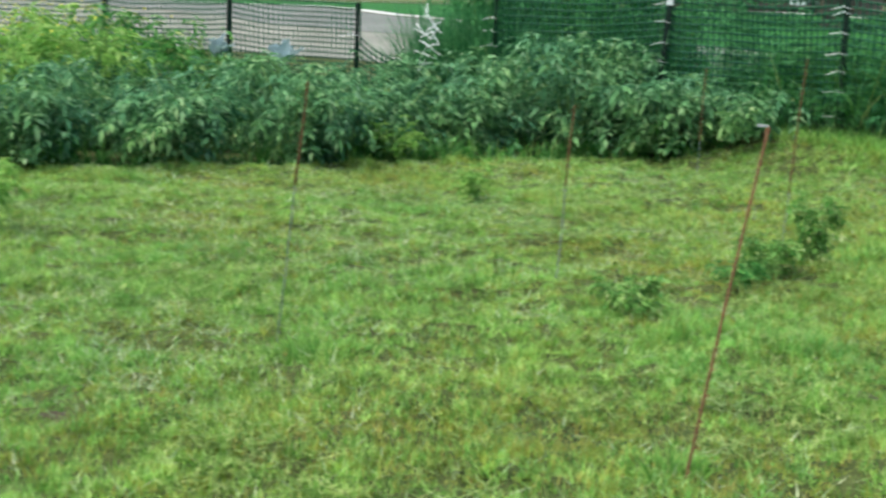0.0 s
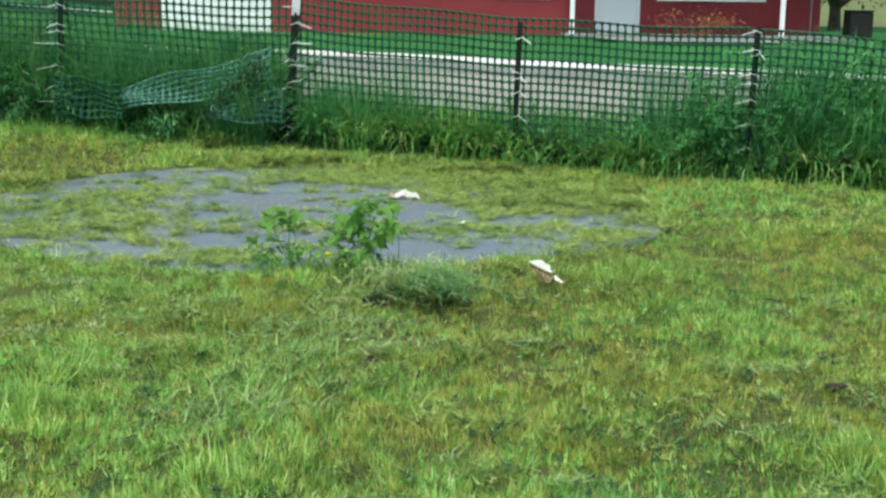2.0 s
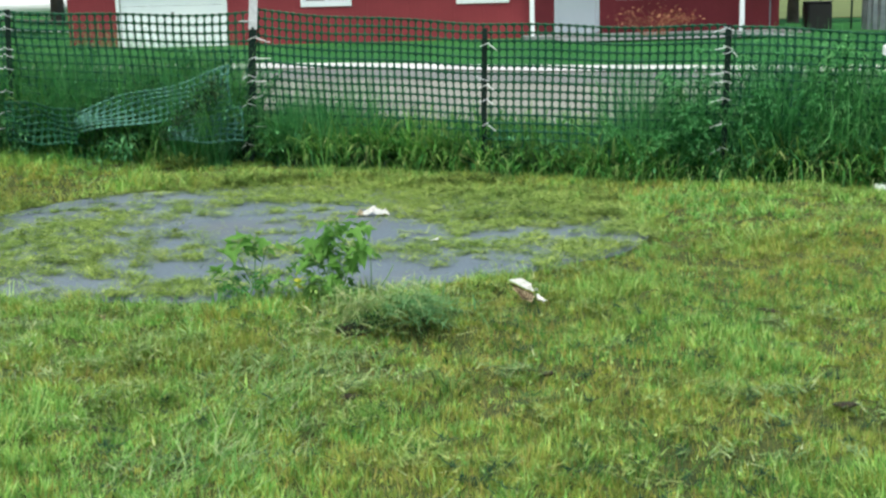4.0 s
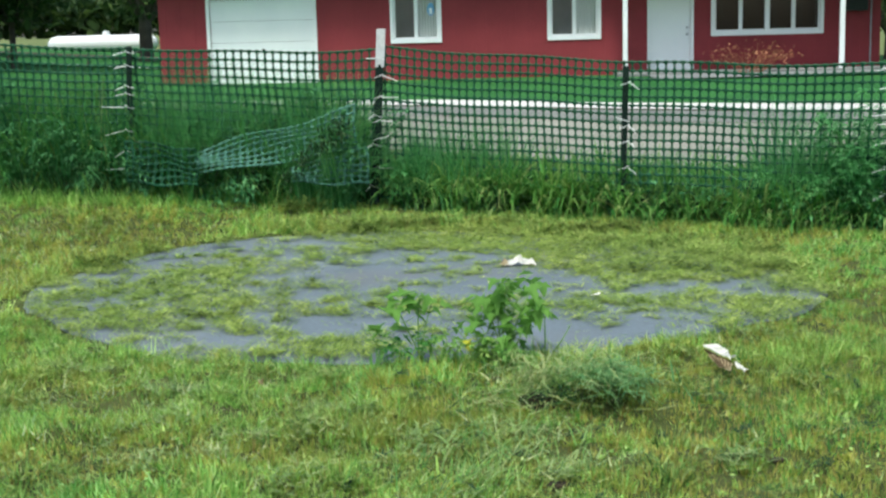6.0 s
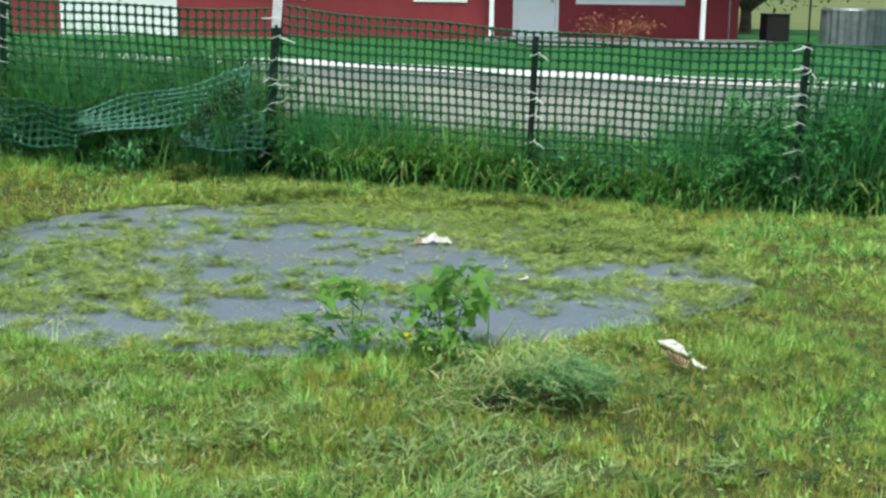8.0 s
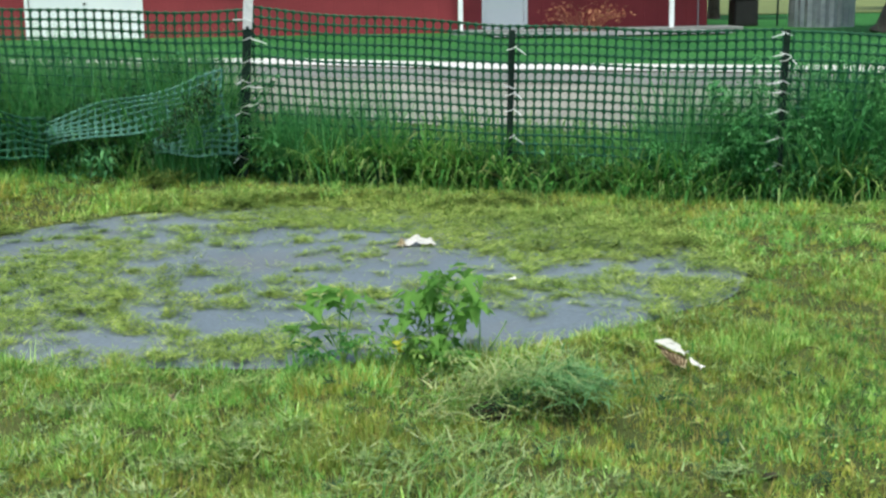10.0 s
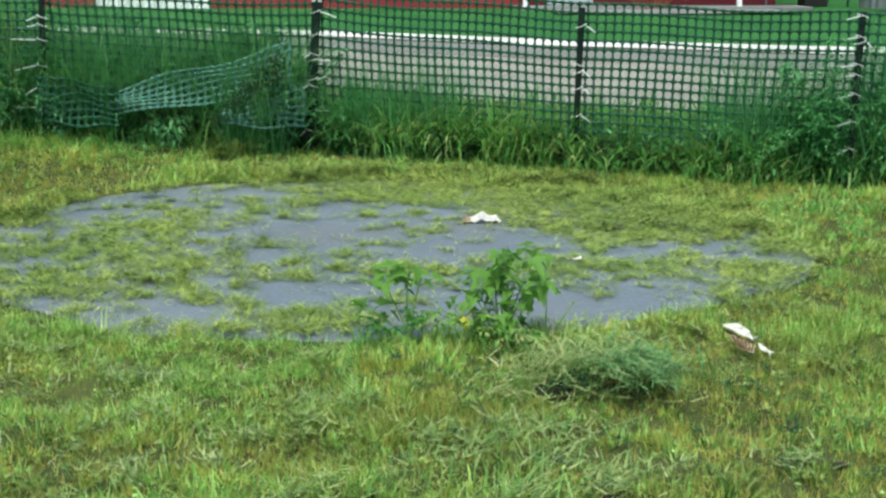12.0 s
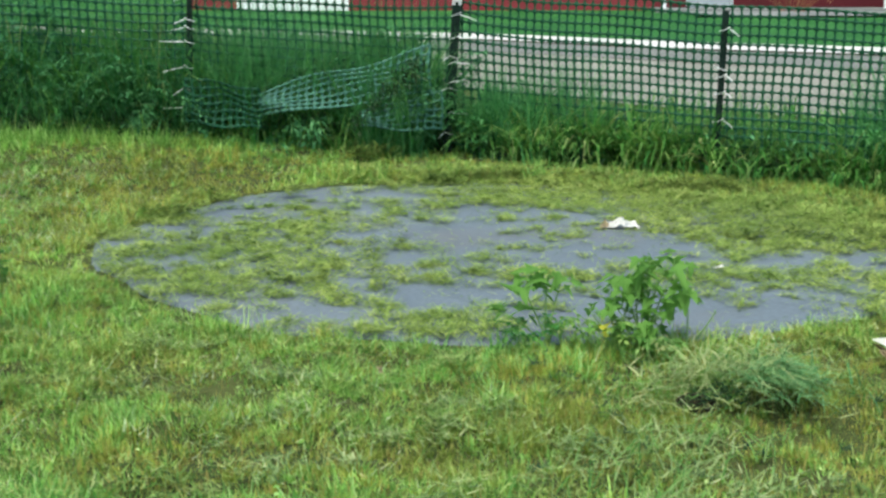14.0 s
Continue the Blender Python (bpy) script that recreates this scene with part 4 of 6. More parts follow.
for k in range(len(POSTS) - 1):
    if k == 3:
        continue
    (xa, ya, la, ha, ta), (xb, yb, lb, hb, tb) = POSTS[k], POSTS[k + 1]
    d = math.hypot(xb - xa, yb - ya)
    a, b = (xa + la * 0.6, ya + 0.045), (xb + lb * 0.6, yb + 0.045)
    ga, gb = tz(xa, ya), tz(xb, yb)
    if k == 7:
        # upper half stays up, lower half has slipped into folds
        net(a, b, top_of(k), top_of(k + 1) - 0.02, 31, 10, M_NET, (ga + 0.45, gb + 0.40), 0.025, 0.05, k)
    else:
        net(a, b, top_of(k), top_of(k + 1), int(d / (0.045 if k < 4 else 0.0535)), 24 if k < 4 else 17, M_NET, (ga + 0.06, gb + 0.06), 0.012 if k > 7 else 0.03, 0.05, k, 0.0062 if k < 4 else 0.0092)


def fold(U, V, P):
    """The slipped half: pulled down towards one side and leaning out over the grass."""
    Q = P.copy()
    Q[..., 1] -= 0.11 + 0.05 * (1 - V) * np.sin(np.pi * U) + 0.012 * np.sin(6 * U + 4 * V)
    Q[..., 2] += 0.012 * np.sin(9 * U + 5 * V)
    return Q


net((-8.74, 9.99), (-7.98, 10.22), tz(-8.75, 9.95) + 0.93, tz(-8, 10.2) + 0.62, 15, 12, M_NET, (tz(-8.75, 9.95) + 0.1, tz(-8, 10.2) + 0.1), 0.10, 0.05, 44, 0.009, "net", "drooping loose end of the mesh")
gl, gr = tz(-2.0, 11.1), tz(-0.8, 11.2)
net((-1.95, 11.15), (-0.88, 11.24), gl + 0.35, gr + 0.70, 22, 6, M_NETPALE, (gl + 0.20, gr + 0.42), 0.0, 0.02, 31, 0.0092, "loose_net", "slipped pale fold of green mesh", fold)
net((-1.30, 11.15), (-0.80, 11.24), gl + 0.22, gr + 0.42, 10, 5, M_NETPALE, (gl + 0.13, gr + 0.18), 0.0, 0.02, 32, 0.0092, "loose_net", "slipped pale fold of green mesh", fold)
net((-2.42, 11.10), (-1.95, 11.12), gl + 0.44, gl + 0.36, 10, 6, M_NET, (gl + 0.16, gl + 0.12), 0.0, 0.02, 33, 0.0095, "loose_net", "slipped dark fold of green mesh", fold)


def ties(k, rows):
    """White zip ties round a post: height, side, length and drop of each free end."""
    x, y, lean, h, tip = POSTS[k]
    for zz, side, out, drop in rows:
        bm = bmesh.new()
        z = tz(x, y) + zz
        cx = x + lean * zz / h
        ring = [(cx + 0.032 * math.cos(a), y + 0.032 * math.sin(a), z + 0.012 * math.cos(a) * side) for a in np.linspace(0, 6.0, 9)]
        tube(bm, ring, 0.0025, 5)
        tube(bm, [(cx + side * 0.028, y - 0.034, z), (cx + side * (0.03 + out * 0.5), y - 0.045, z - drop * 0.45), (cx + side * (0.03 + out), y - 0.055, z - drop)], [0.0046, 0.0040, 0.0030], 5)
        part("zip_tie", bm, M_TIE, post_obs[k])


ties(6, ((1.02, -1, 0.08, 0.02), (0.98, -1, 0.06, 0.03), (0.82, -1, 0.08, 0.01), (0.66, -1, 0.10, 0.02), (0.52, -1, 0.07, 0.03), (0.36, -1, 0.09, 0.01), (0.16, -1, 0.08, 0.0)))
ties(7, ((0.99, -1, 0.07, 0.02), (0.90, -1, 0.06, 0.02), (0.76, -1, 0.055, 0.025), (0.71, -1, 0.05, 0.01), (0.62, -1, 0.15, -0.005), (0.46, -1, 0.13, 0.03), (0.32, -1, 0.06, 0.04), (0.20, -1, 0.12, 0.0)))
ties(8, ((1.02, -1, 0.06, 0.0), (0.90, 1, 0.10, 0.035), (0.755, 1, 0.11, 0.0), (0.63, -1, 0.03, 0.02), (0.595, 1, 0.08, 0.005), (0.47, 1, 0.06, -0.025), (0.43, -1, 0.05, 0.03), (0.27, 1, 0.09, 0.0), (0.14, -1, 0.03, 0.03)))
ties(9, ((0.88, 1, 0.05, 0.04), (0.64, -1, 0.03, -0.03), (0.60, 1, 0.03, 0.03), (0.50, 1, 0.03, 0.03), (0.33, 1, 0.05, 0.04)))
ties(10, ((1.01, -1, 0.08, 0.02), (0.89, -1, 0.07, 0.01), (0.86, 1, 0.02, 0.03), (0.73, -1, 0.10, 0.01), (0.67, -1, 0.06, 0.0), (0.56, -1, 0.09, 0.02), (0.40, -1, 0.08, 0.02), (0.24, -1, 0.07, 0.03)))
ties(5, ((1.10, -1, 0.08, 0.02), (1.02, -1, 0.10, 0.02), (0.86, -1, 0.06, 0.0), (0.68, -1, 0.09, 0.03), (0.52, -1, 0.07, 0.01)))
ties(4, ((1.0, -1, 0.08, 0.02), (0.88, -1, 0.06, 0.0), (0.75, -1, 0.09, 0.02)))
ties(3, ((0.93, -1, 0.15, 0.02),))
bundle = bmesh.new()
r_ = random.Random(9)
for k in range(22):
    c = Vector((-7.95 + r_.uniform(-0.12, 0.12), 10.2 + r_.uniform(-0.05, 0.05), tz(-7.95, 10.2) + r_.uniform(0.55, 1.15)))
    d = Vector((r_.uniform(-0.12, 0.14), r_.uniform(-0.04, 0.04), r_.uniform(-0.06, 0.12)))
    tube(bundle, [c - d, c, c + d + Vector((0, 0, -0.02))], [0.006, 0.007, 0.005], 5)
part("tie_bundle", bundle, M_TIE, fence, "tangle of long white ties")

# ---- rusty rods standing in the lawn ----
def rod(x, y, dx, dy, h, grey, cap=False, thick=0.0042):
    ob = thing("marker_rod", (x, y, tz(x, y)), "thin rusty steel rod standing in the mown grass", "rod", "rods in the lawn")
    bm = bmesh.new()
    cut = h * grey
    s = lambda z: (dx * z / h + 0.004 * math.sin(z * 9), dy * z / h, z)
    if grey:
        tube(bm, [s(-0.05), s(cut * 0.5), s(cut)], 0.0030, 7)
        part("lower_rod", bm, M_GALV, ob, "grey bare lower length")
        bm = bmesh.new()
    tube(bm, [s(cut if grey else -0.08), s(cut + (h - cut) * 0.5), s(h)], [thick, thick, thick * 0.95], 7)
    for k in range(14):
        z = cut + (h - cut) * (k + 0.5) / 14
        tube(bm, [s(z), s(z + 0.006)], thick * 1.18, 7)
    part("upper_rod", bm, M_RUST, ob)
    if cap:
        bm = bmesh.new()
        box(bm, (dx - 0.032, dy - 0.003, h - 0.002), (dx + 0.004, dy + 0.003, h + 0.005), 0.001)
        part("tag", bm, M_GALV, ob, "small pale tag")
        bm = bmesh.new()
        box(bm, (dx - 0.006, dy - 0.006, h - 0.018), (dx + 0.006, dy + 0.006, h - 0.004), 0.002)
        part("cap", bm, M_RUST, ob)
    return ob


rod(-0.923, 4.225, -0.006, 0.292, 0.92, 0.0, True, 0.0042)
rod(-2.85, 4.40, 0.17, 0.0, 0.98, 0.62)
rod(-2.77, 5.92, 0.06, 0.0, 0.80, 0.55)
rod(-2.64, 7.65, 0.07, 0.0, 1.01, 0.30)
rod(-4.62, 9.80, 0.03, 0.0, 0.84, 0.35)

# ---- white tube frame at the garden's edge ----
fr = thing("tube_frame", (3.40, 9.72, tz(3.40, 9.72)), "white enamelled tube stand with a flat foot bar", "stand")
bm = bmesh.new()
tube(bm, [(0, 0, 0.03), (0, 0, 0.88)], 0.024, 14)
part("leg", bm, M_PVC, fr)
bm = bmesh.new()
tube(bm, [(0.95, 0, 0.03), (0.95, 0, 0.88)], 0.024, 14)
part("leg", bm, M_PVC, fr)
bm = bmesh.new()
tube(bm, [(-0.115, 0, 0.85), (-0.11, 0, 0.89), (-0.08, 0, 0.91), (1.03, 0, 0.91), (1.06, 0, 0.89), (1.065, 0, 0.85)], [0.02, 0.028, 0.03, 0.03, 0.028, 0.02], 14)
part("top_rail", bm, M_PVC, fr)
for x in (0, 0.95):
    bm = bmesh.new()
    box(bm, (x - 0.09, -0.25, 0.0), (x + 0.09, 0.25, 0.045), 0.015)
    part("foot", bm, M_PVC, fr)
bm = bmesh.new()
tube(bm, [(0, 0, 0.13), (0.95, 0, 0.13)], 0.012, 10)
part("lower_rail", bm, M_PVC, fr)


# ---- lawn ----
def scatter(n, x0, x1, y0, y1, seed):
    g = np.random.default_rng(seed)
    return g.uniform(x0, x1, n), g.uniform(y0, y1, n), g


def bed_front(y):
    """The x of the bed's edge towards the lawn, by y."""
    return np.interp(y, [4.0, 6.1, 7.44, 9.0, 10.0, 10.6, 11.2], [-8.9, -7.6, -6.75, -6.2, -5.6, -4.7, -3.6])


def fence_y(x):
    return np.interp(x, [q[0] for q in POSTS], [q[1] for q in POSTS])


WORN = [(-3.2, 7.4, 1.0, 0.8, 0.2), (-6.4, 6.6, 0.6, 0.3, 0.5), (-5.6, 8.6, 0.5, 0.3, 0.4), (-2.4, 10.3, 0.8, 0.5, 0.7), (-2.7, 9.2, 0.6, 0.7, 0.15), (0.9, 6.7, 0.25, 0.25, 0.5), (1.1, 5.9, 0.4, 0.4, 0.5), (1.0, 6.9, 0.5, 0.3, 0.4), (-3.4, 8.2, 0.8, 0.5, 0.15),
        (-0.05, 6.42, 0.25, 0.14, 0.7), (0.6, 5.1, 0.5, 0.3, 0.5), (-0.6, 6.13, 0.3, 0.14, 0.6), (-1.07, 6.06, 0.35, 0.2, 0.6), (2.2, 8.0, 0.6, 0.9, 0.35), (-0.26, 6.37, 0.2, 0.1, 0.5), (1.5, 5.4, 0.7, 0.4, 0.4), (-2.6, 6.6, 0.8, 0.25, 0.6), (-4.8, 5.6, 0.9, 0.4, 0.4), (-1.6, 7.0, 0.5, 0.3, 0.3), (-5.6, 7.6, 0.6, 0.4, 0.45)]


def wornness(x, y):
    """How yellowed the lawn is at a place, 0 to 1."""
    w = 0.27 + 0.62 * np.clip(vnoise(x, y, 1.1, 14) * 0.6 + vnoise(x, y, 3.7, 15) * 0.4 - 0.42, 0, 1) * 2
    w = w * np.interp(x, [-2.6, -0.8], [0.7, 1.0])
    for px, py, ra, rb, k in WORN:
        w = w + k * np.exp(-((x - px) / ra) ** 2 - ((y - py) / rb) ** 2)
    return np.clip(w, 0, 0.85)


def lawn(name, tufts, per, x0, x1, y0, y1, hgt, wid, seed, shape, lie=0.6, near=(2.4, 99)):
    """Mown grass in small tufts, each fanning out from its own crown; yellowed tufts thicken in worn places."""
    x, y, g = scatter(tufts, x0, x1, y0, y1, seed)
    thick = vnoise(x, y, 1.9, 1) * 0.4 + vnoise(x, y, 7.0, 2) * 0.6
    keep = (in_cloth(x, y) > 1.0 + 0.02 * g.random(tufts)) & (x > bed_front(y)) & (y < fence_y(x) + 0.1) & (g.random(tufts) < 0.40 + 1.05 * thick)
    span = np.hypot(x - 0.8, y - 1.6)
    keep &= (span > near[0]) & (span < near[1])
    x, y, thick = x[keep], y[keep], thick[keep]
    size = (0.40 + 1.1 * thick) * g.uniform(0.4, 1.6, len(x)) * (1 + 1.8 * np.clip(vnoise(x, y, 2.6, 4) - 0.58, 0, 1))
    rim = np.clip(1.10 - in_cloth(x, y), 0, 0.10) / 0.10
    size *= 1 + rim * np.where(y > 8.9, 1.2, 0.4) * np.where((x < -0.9) & (y > 8.3), 1.7, 1.0)
    dry = g.random(len(x)) < wornness(x, y)
    for flag, material, label in ((False, M_GRASS, "short matted lawn grass, fresh to olive green"), (True, M_DRYGRASS, "yellowed and browned short lawn grass")):
        sx, sy, ss = x[dry == flag], y[dry == flag], size[dry == flag] * (0.85 if flag else 1.0)
        m = len(sx) * per
        fan = g.random(m) * 6.283
        off = 0.022 * np.sqrt(g.random(m))
        bx, by = np.repeat(sx, per) + off * np.cos(fan), np.repeat(sy, per) + off * np.sin(fan)
        h = np.repeat(ss, per) * hgt * g.uniform(0.5, 1.25, m)
        lean = np.clip(g.normal(lie - 0.12 if flag else lie, 0.24, m), 0.02, 0.97)
        comb = np.repeat(g.random(len(sx)) * 6.283, per)
        fan = np.where(g.random(m) < 0.55, comb + g.normal(0, 0.5, m), fan)
        grass_object(name, bx, by, h, wid * g.uniform(0.5, 1.6, m), lean, material, label, seed, turn=fan + g.normal(0, 0.6, m), shape=shape)


lawn("lawn_grass", 44000, 13, -6.6, 2.4, 2.6, 5.2, 0.035, 0.0056, 21, slivers)
lawn("lawn_grass", 66000, 13, -8.0, 3.2, 5.2, 8.2, 0.034, 0.0055, 22, slivers, 0.64)
lawn("lawn_grass", 36000, 11, -6.6, 5.0, 8.2, 11.8, 0.042, 0.0088, 23, slivers, 0.74)

lawn("lawn_grass", 24000, 6, -9.0, 7.0, -3.0, 2.6, 0.060, 0.022, 24, slivers, near=(0, 99))
lawn("lawn_grass", 6000, 6, -1.7, 3.3, 2.6, 4.1, 0.055, 0.018, 26, slivers, near=(0, 2.4))
lawn("lawn_grass", 6000, 6, 2.4, 7.5, 2.6, 5.3, 0.055, 0.018, 27, slivers)
lawn("lawn_grass", 6000, 6, 3.2, 7.5, 5.2, 9.0, 0.055, 0.018, 28, slivers)
lawn("lawn_grass", 3000, 6, -9.0, -6.6, 2.6, 5.2, 0.055, 0.018, 29, slivers)

# lusher, darker grass to one side of the heap
x, y, g = scatter(30000, -1.1, 2.6, 4.0, 7.4, 24)
keep = (in_cloth(x, y) > 1.05) & (vnoise(x, y, 2.2, 17) > 0.40) & (g.random(len(x)) < np.interp(x, [-1.1, 0.4, 1.0], [0.0, 0.12, 0.8]))
x, y = x[keep], y[keep]
grass_object("lush_grass", x, y, g.uniform(0.03, 0.07, len(x)), g.uniform(0.003, 0.006, len(x)), np.clip(g.normal(0.45, 0.25, len(x)), 0, 0.95), M_TALL, "lush darker green grass in the lawn", 24, shape=slivers)

# small broad leaves low in the lawn
x, y, g = scatter(11000, -7, 4.6, 2.3, 10.8, 25)
keep = (in_cloth(x, y) > 1.02) & (x > bed_front(y)) & (y < fence_y(x)) & (vnoise(x, y, 1.3, 12) > 0.5)
x, y = x[keep], y[keep]
tagged(part_np("lawn_herbs", *leaves(np.c_[x, y, terrain(x, y) + g.uniform(0.008, 0.028, len(x))], 0.016, 26, 0.4, 0.0, 0.75), M_GRASS), "small broad-leaved herbs low in the lawn", "herbs", kind="stuff")


def wads(name, cx, cy, r0, r1, per, length, width, high, lift, material, label, seed):
    """Loose matted wads of cut grass: flat strands crossing in small uneven heaps."""
    g = np.random.default_rng(seed)
    k = len(cx)
    rad = g.uniform(r0, r1, k) * g.uniform(0.7, 1.3, k)
    turn = g.random(k) * 6.283
    long = g.uniform(1.0, 2.4, k)
    u, v = g.normal(0, 0.5, (k, per)), g.normal(0, 0.5, (k, per))
    a, b = u * (rad * long)[:, None], v * rad[:, None]
    x = cx[:, None] + a * np.cos(turn)[:, None] - b * np.sin(turn)[:, None]
    y = cy[:, None] + a * np.sin(turn)[:, None] + b * np.cos(turn)[:, None]
    z = lift + high * (rad / r1)[:, None] * np.exp(-(u * u + v * v) * 1.5) * g.random((k, per))
    grain = turn[:, None] + g.normal(0, 0.9, (k, per)) + 3.1416 * g.integers(0, 2, (k, per))
    n = k * per
    grass_object(name, x.ravel(), y.ravel(), length * g.uniform(0.5, 1.4, n), width * 1.45 * g.uniform(0.6, 1.4, n), np.clip(g.normal(0.965, 0.04, n), 0.75, 0.998), material, label, seed, 0.0, z.ravel(), grain.ravel(), slivers)


# stubs of straw standing among the blades where the lawn is worn
x, y, g = scatter(130000, -6.5, 4.0, 3.0, 10.9, 30)
keep = (in_cloth(x, y) > 1.03) & (x > bed_front(y) + 0.1) & (y < fence_y(x) - 0.1) & (g.random(len(x)) < wornness(x, y) * 1.2 - 0.15 + 0.25 * (vnoise(x, y, 5, 16) - 0.5))
x, y = x[keep], y[keep]
grass_object("straw_stubble", x, y, g.uniform(0.025, 0.065, len(x)), g.uniform(0.003, 0.0062, len(x)), np.clip(np.abs(g.normal(0.2, 0.2, len(x))), 0, 0.8), M_STUBBLE, "brown and straw-coloured stubs standing in the lawn", 30, shape=slivers)


# pale drying strands strewn over the open lawn
x, y, g = scatter(90000, -7.5, 0.6, 3.0, 10.6, 50)
keep = (in_cloth(x, y) > 1.03) & (x > bed_front(y) + 0.1) & (y < fence_y(x) - 0.1) & (g.random(len(x)) < np.interp(x, [-3.0, -1.6, 0.6], [0.9, 0.22, 0.12]) * np.clip(vnoise(x, y, 2.0, 51) * 0.9 + vnoise(x, y, 6.0, 52) * 0.9 - 0.45, 0, 1))
x, y = x[keep], y[keep]
grass_object("pale_clippings", x, y, g.uniform(0.03, 0.075, len(x)), g.uniform(0.004, 0.0075, len(x)), np.clip(g.normal(0.86, 0.12, len(x)), 0.3, 0.99), M_PALECLIP, "pale grey-green cut strands strewn over the lawn", 53, dz=g.uniform(0.008, 0.03, len(x)), shape=slivers)

# loose cuttings lying on the lawn
x, y, g = scatter(6000, -6.5, 4.0, 3.2, 10.9, 31)
keep = (in_cloth(x, y) > 1.03) & (vnoise(x, y, 1.4, 6) * 0.6 + vnoise(x, y, 4, 7) * 0.4 + g.normal(0, 0.06, len(x)) > 0.56) & (x > bed_front(y) + 0.3) & (y < fence_y(x) - 0.3)
wads("lawn_clippings", x[keep], y[keep], 0.03, 0.11, 22, 0.055, 0.0040, 0.040, 0.026, M_LAWNCLIP, "matted wads of cut grass lying over the lawn", 32)
MATS = [(-0.5, 6.48, 0.12, 0.05), (-0.25, 6.24, 0.13, 0.06), (-0.87, 6.32, 0.10, 0.06), (0.26, 6.34, 0.10, 0.05), (-1.06, 6.68, 0.10, 0.06), (-1.29, 7.15, 0.12, 0.05), (-0.06, 6.08, 0.14, 0.07), (-0.54, 6.31, 0.09, 0.05), (-0.82, 6.03, 0.10, 0.05),
        (0.65, 6.03, 0.12, 0.06), (0.33, 5.85, 0.13, 0.06), (0.01, 5.42, 0.16, 0.12), (-0.32, 5.8, 0.12, 0.06), (1.66, 5.59, 0.14, 0.10), (1.5, 5.2, 0.16, 0.08), (-5.66, 8.5, 0.35, 0.15), (-3.78, 4.33, 0.16, 0.08), (-4.15, 7.04, 0.35, 0.12), (-3.3, 5.4, 0.3, 0.08), (-1.2, 4.9, 0.2, 0.08), (0.6, 4.8, 0.2, 0.08), (1.1, 7.6, 0.2, 0.08), (2.0, 6.6, 0.25, 0.10)]
g = np.random.default_rng(38)
mx = np.concatenate([g.normal(px, ra * 1.2, 6) for px, py, ra, rb in MATS])
my = np.concatenate([g.normal(py, rb * 1.2, 6) for px, py, ra, rb in MATS])
keep = in_cloth(mx, my) > 1.04
wads("grey_clippings", mx[keep], my[keep], 0.03, 0.08, 28, 0.05, 0.0042, 0.035, 0.026, M_GREYCLIP, "grey-green drying clippings matted on the lawn", 39)
x, y, g = scatter(1100, -5.5, 3.2, 3.2, 10.6, 33)
keep = (in_cloth(x, y) > 1.04) & (x > bed_front(y) + 0.3)
wads("lawn_clippings", x[keep], y[keep], 0.02, 0.05, 16, 0.045, 0.0045, 0.02, 0.02, M_OLIVE, "small dark wads of cut grass in the lawn", 34)
# near-black wads stand in for the shaded gaps between the blades
x, y, g = scatter(190, -0.4, 2.4, 4.2, 7.0, 46)
keep = in_cloth(x, y) > 1.04
wads("lawn_clippings", x[keep], y[keep], 0.010, 0.024, 14, 0.04, 0.0045, 0.03, 0.024, M_UNDER, "tiny wads of cut grass, coloured near-black as shaded gaps", 47)
# dark cut grass piled beyond the cloth
g = np.random.default_rng(35)
RIM = [(0.78, 10.30, 0.30, 0.05, 26), (1.31, 9.94, 0.20, 0.05, 12), (1.52, 9.52, 0.14, 0.06, 10), (-1.18, 10.95, 0.18, 0.05, 10), (-0.43, 10.57, 0.22, 0.05, 12), (-0.76, 10.46, 0.10, 0.05, 6), (-2.12, 9.42, 0.18, 0.12, 12), (-1.9, 10.0, 0.25, 0.10, 6), (0.15, 10.55, 0.30, 0.05, 6), (1.02, 9.07, 0.22, 0.04, 5), (1.40, 8.98, 0.16, 0.04, 5)]
rx = np.concatenate([g.normal(px, ra * 0.6, k) for px, py, ra, rb, k in RIM])
ry = np.concatenate([g.normal(py, rb * 0.6, k) for px, py, ra, rb, k in RIM])
# pale hay lying over the cloth's far edge
ang = g.uniform(0.2, 2.0, 330)
far = g.normal(1.05, 0.07, 330)
wads("edge_clippings", -0.45 + 1.95 * far * np.cos(ang), 8.85 + 1.66 * far * np.sin(ang) - 0.18 * np.cos(ang), 0.03, 0.08, 28, 0.06, 0.0048, 0.035, 0.035, M_CLIP, "pale cut grass lying over the cloth's far edge", 37)
wads("piled_clippings", rx, ry, 0.04, 0.09, 34, 0.08, 0.006, 0.10, 0.035, M_OLIVE, "dark cut grass piled along the lawn beyond the cloth", 36)

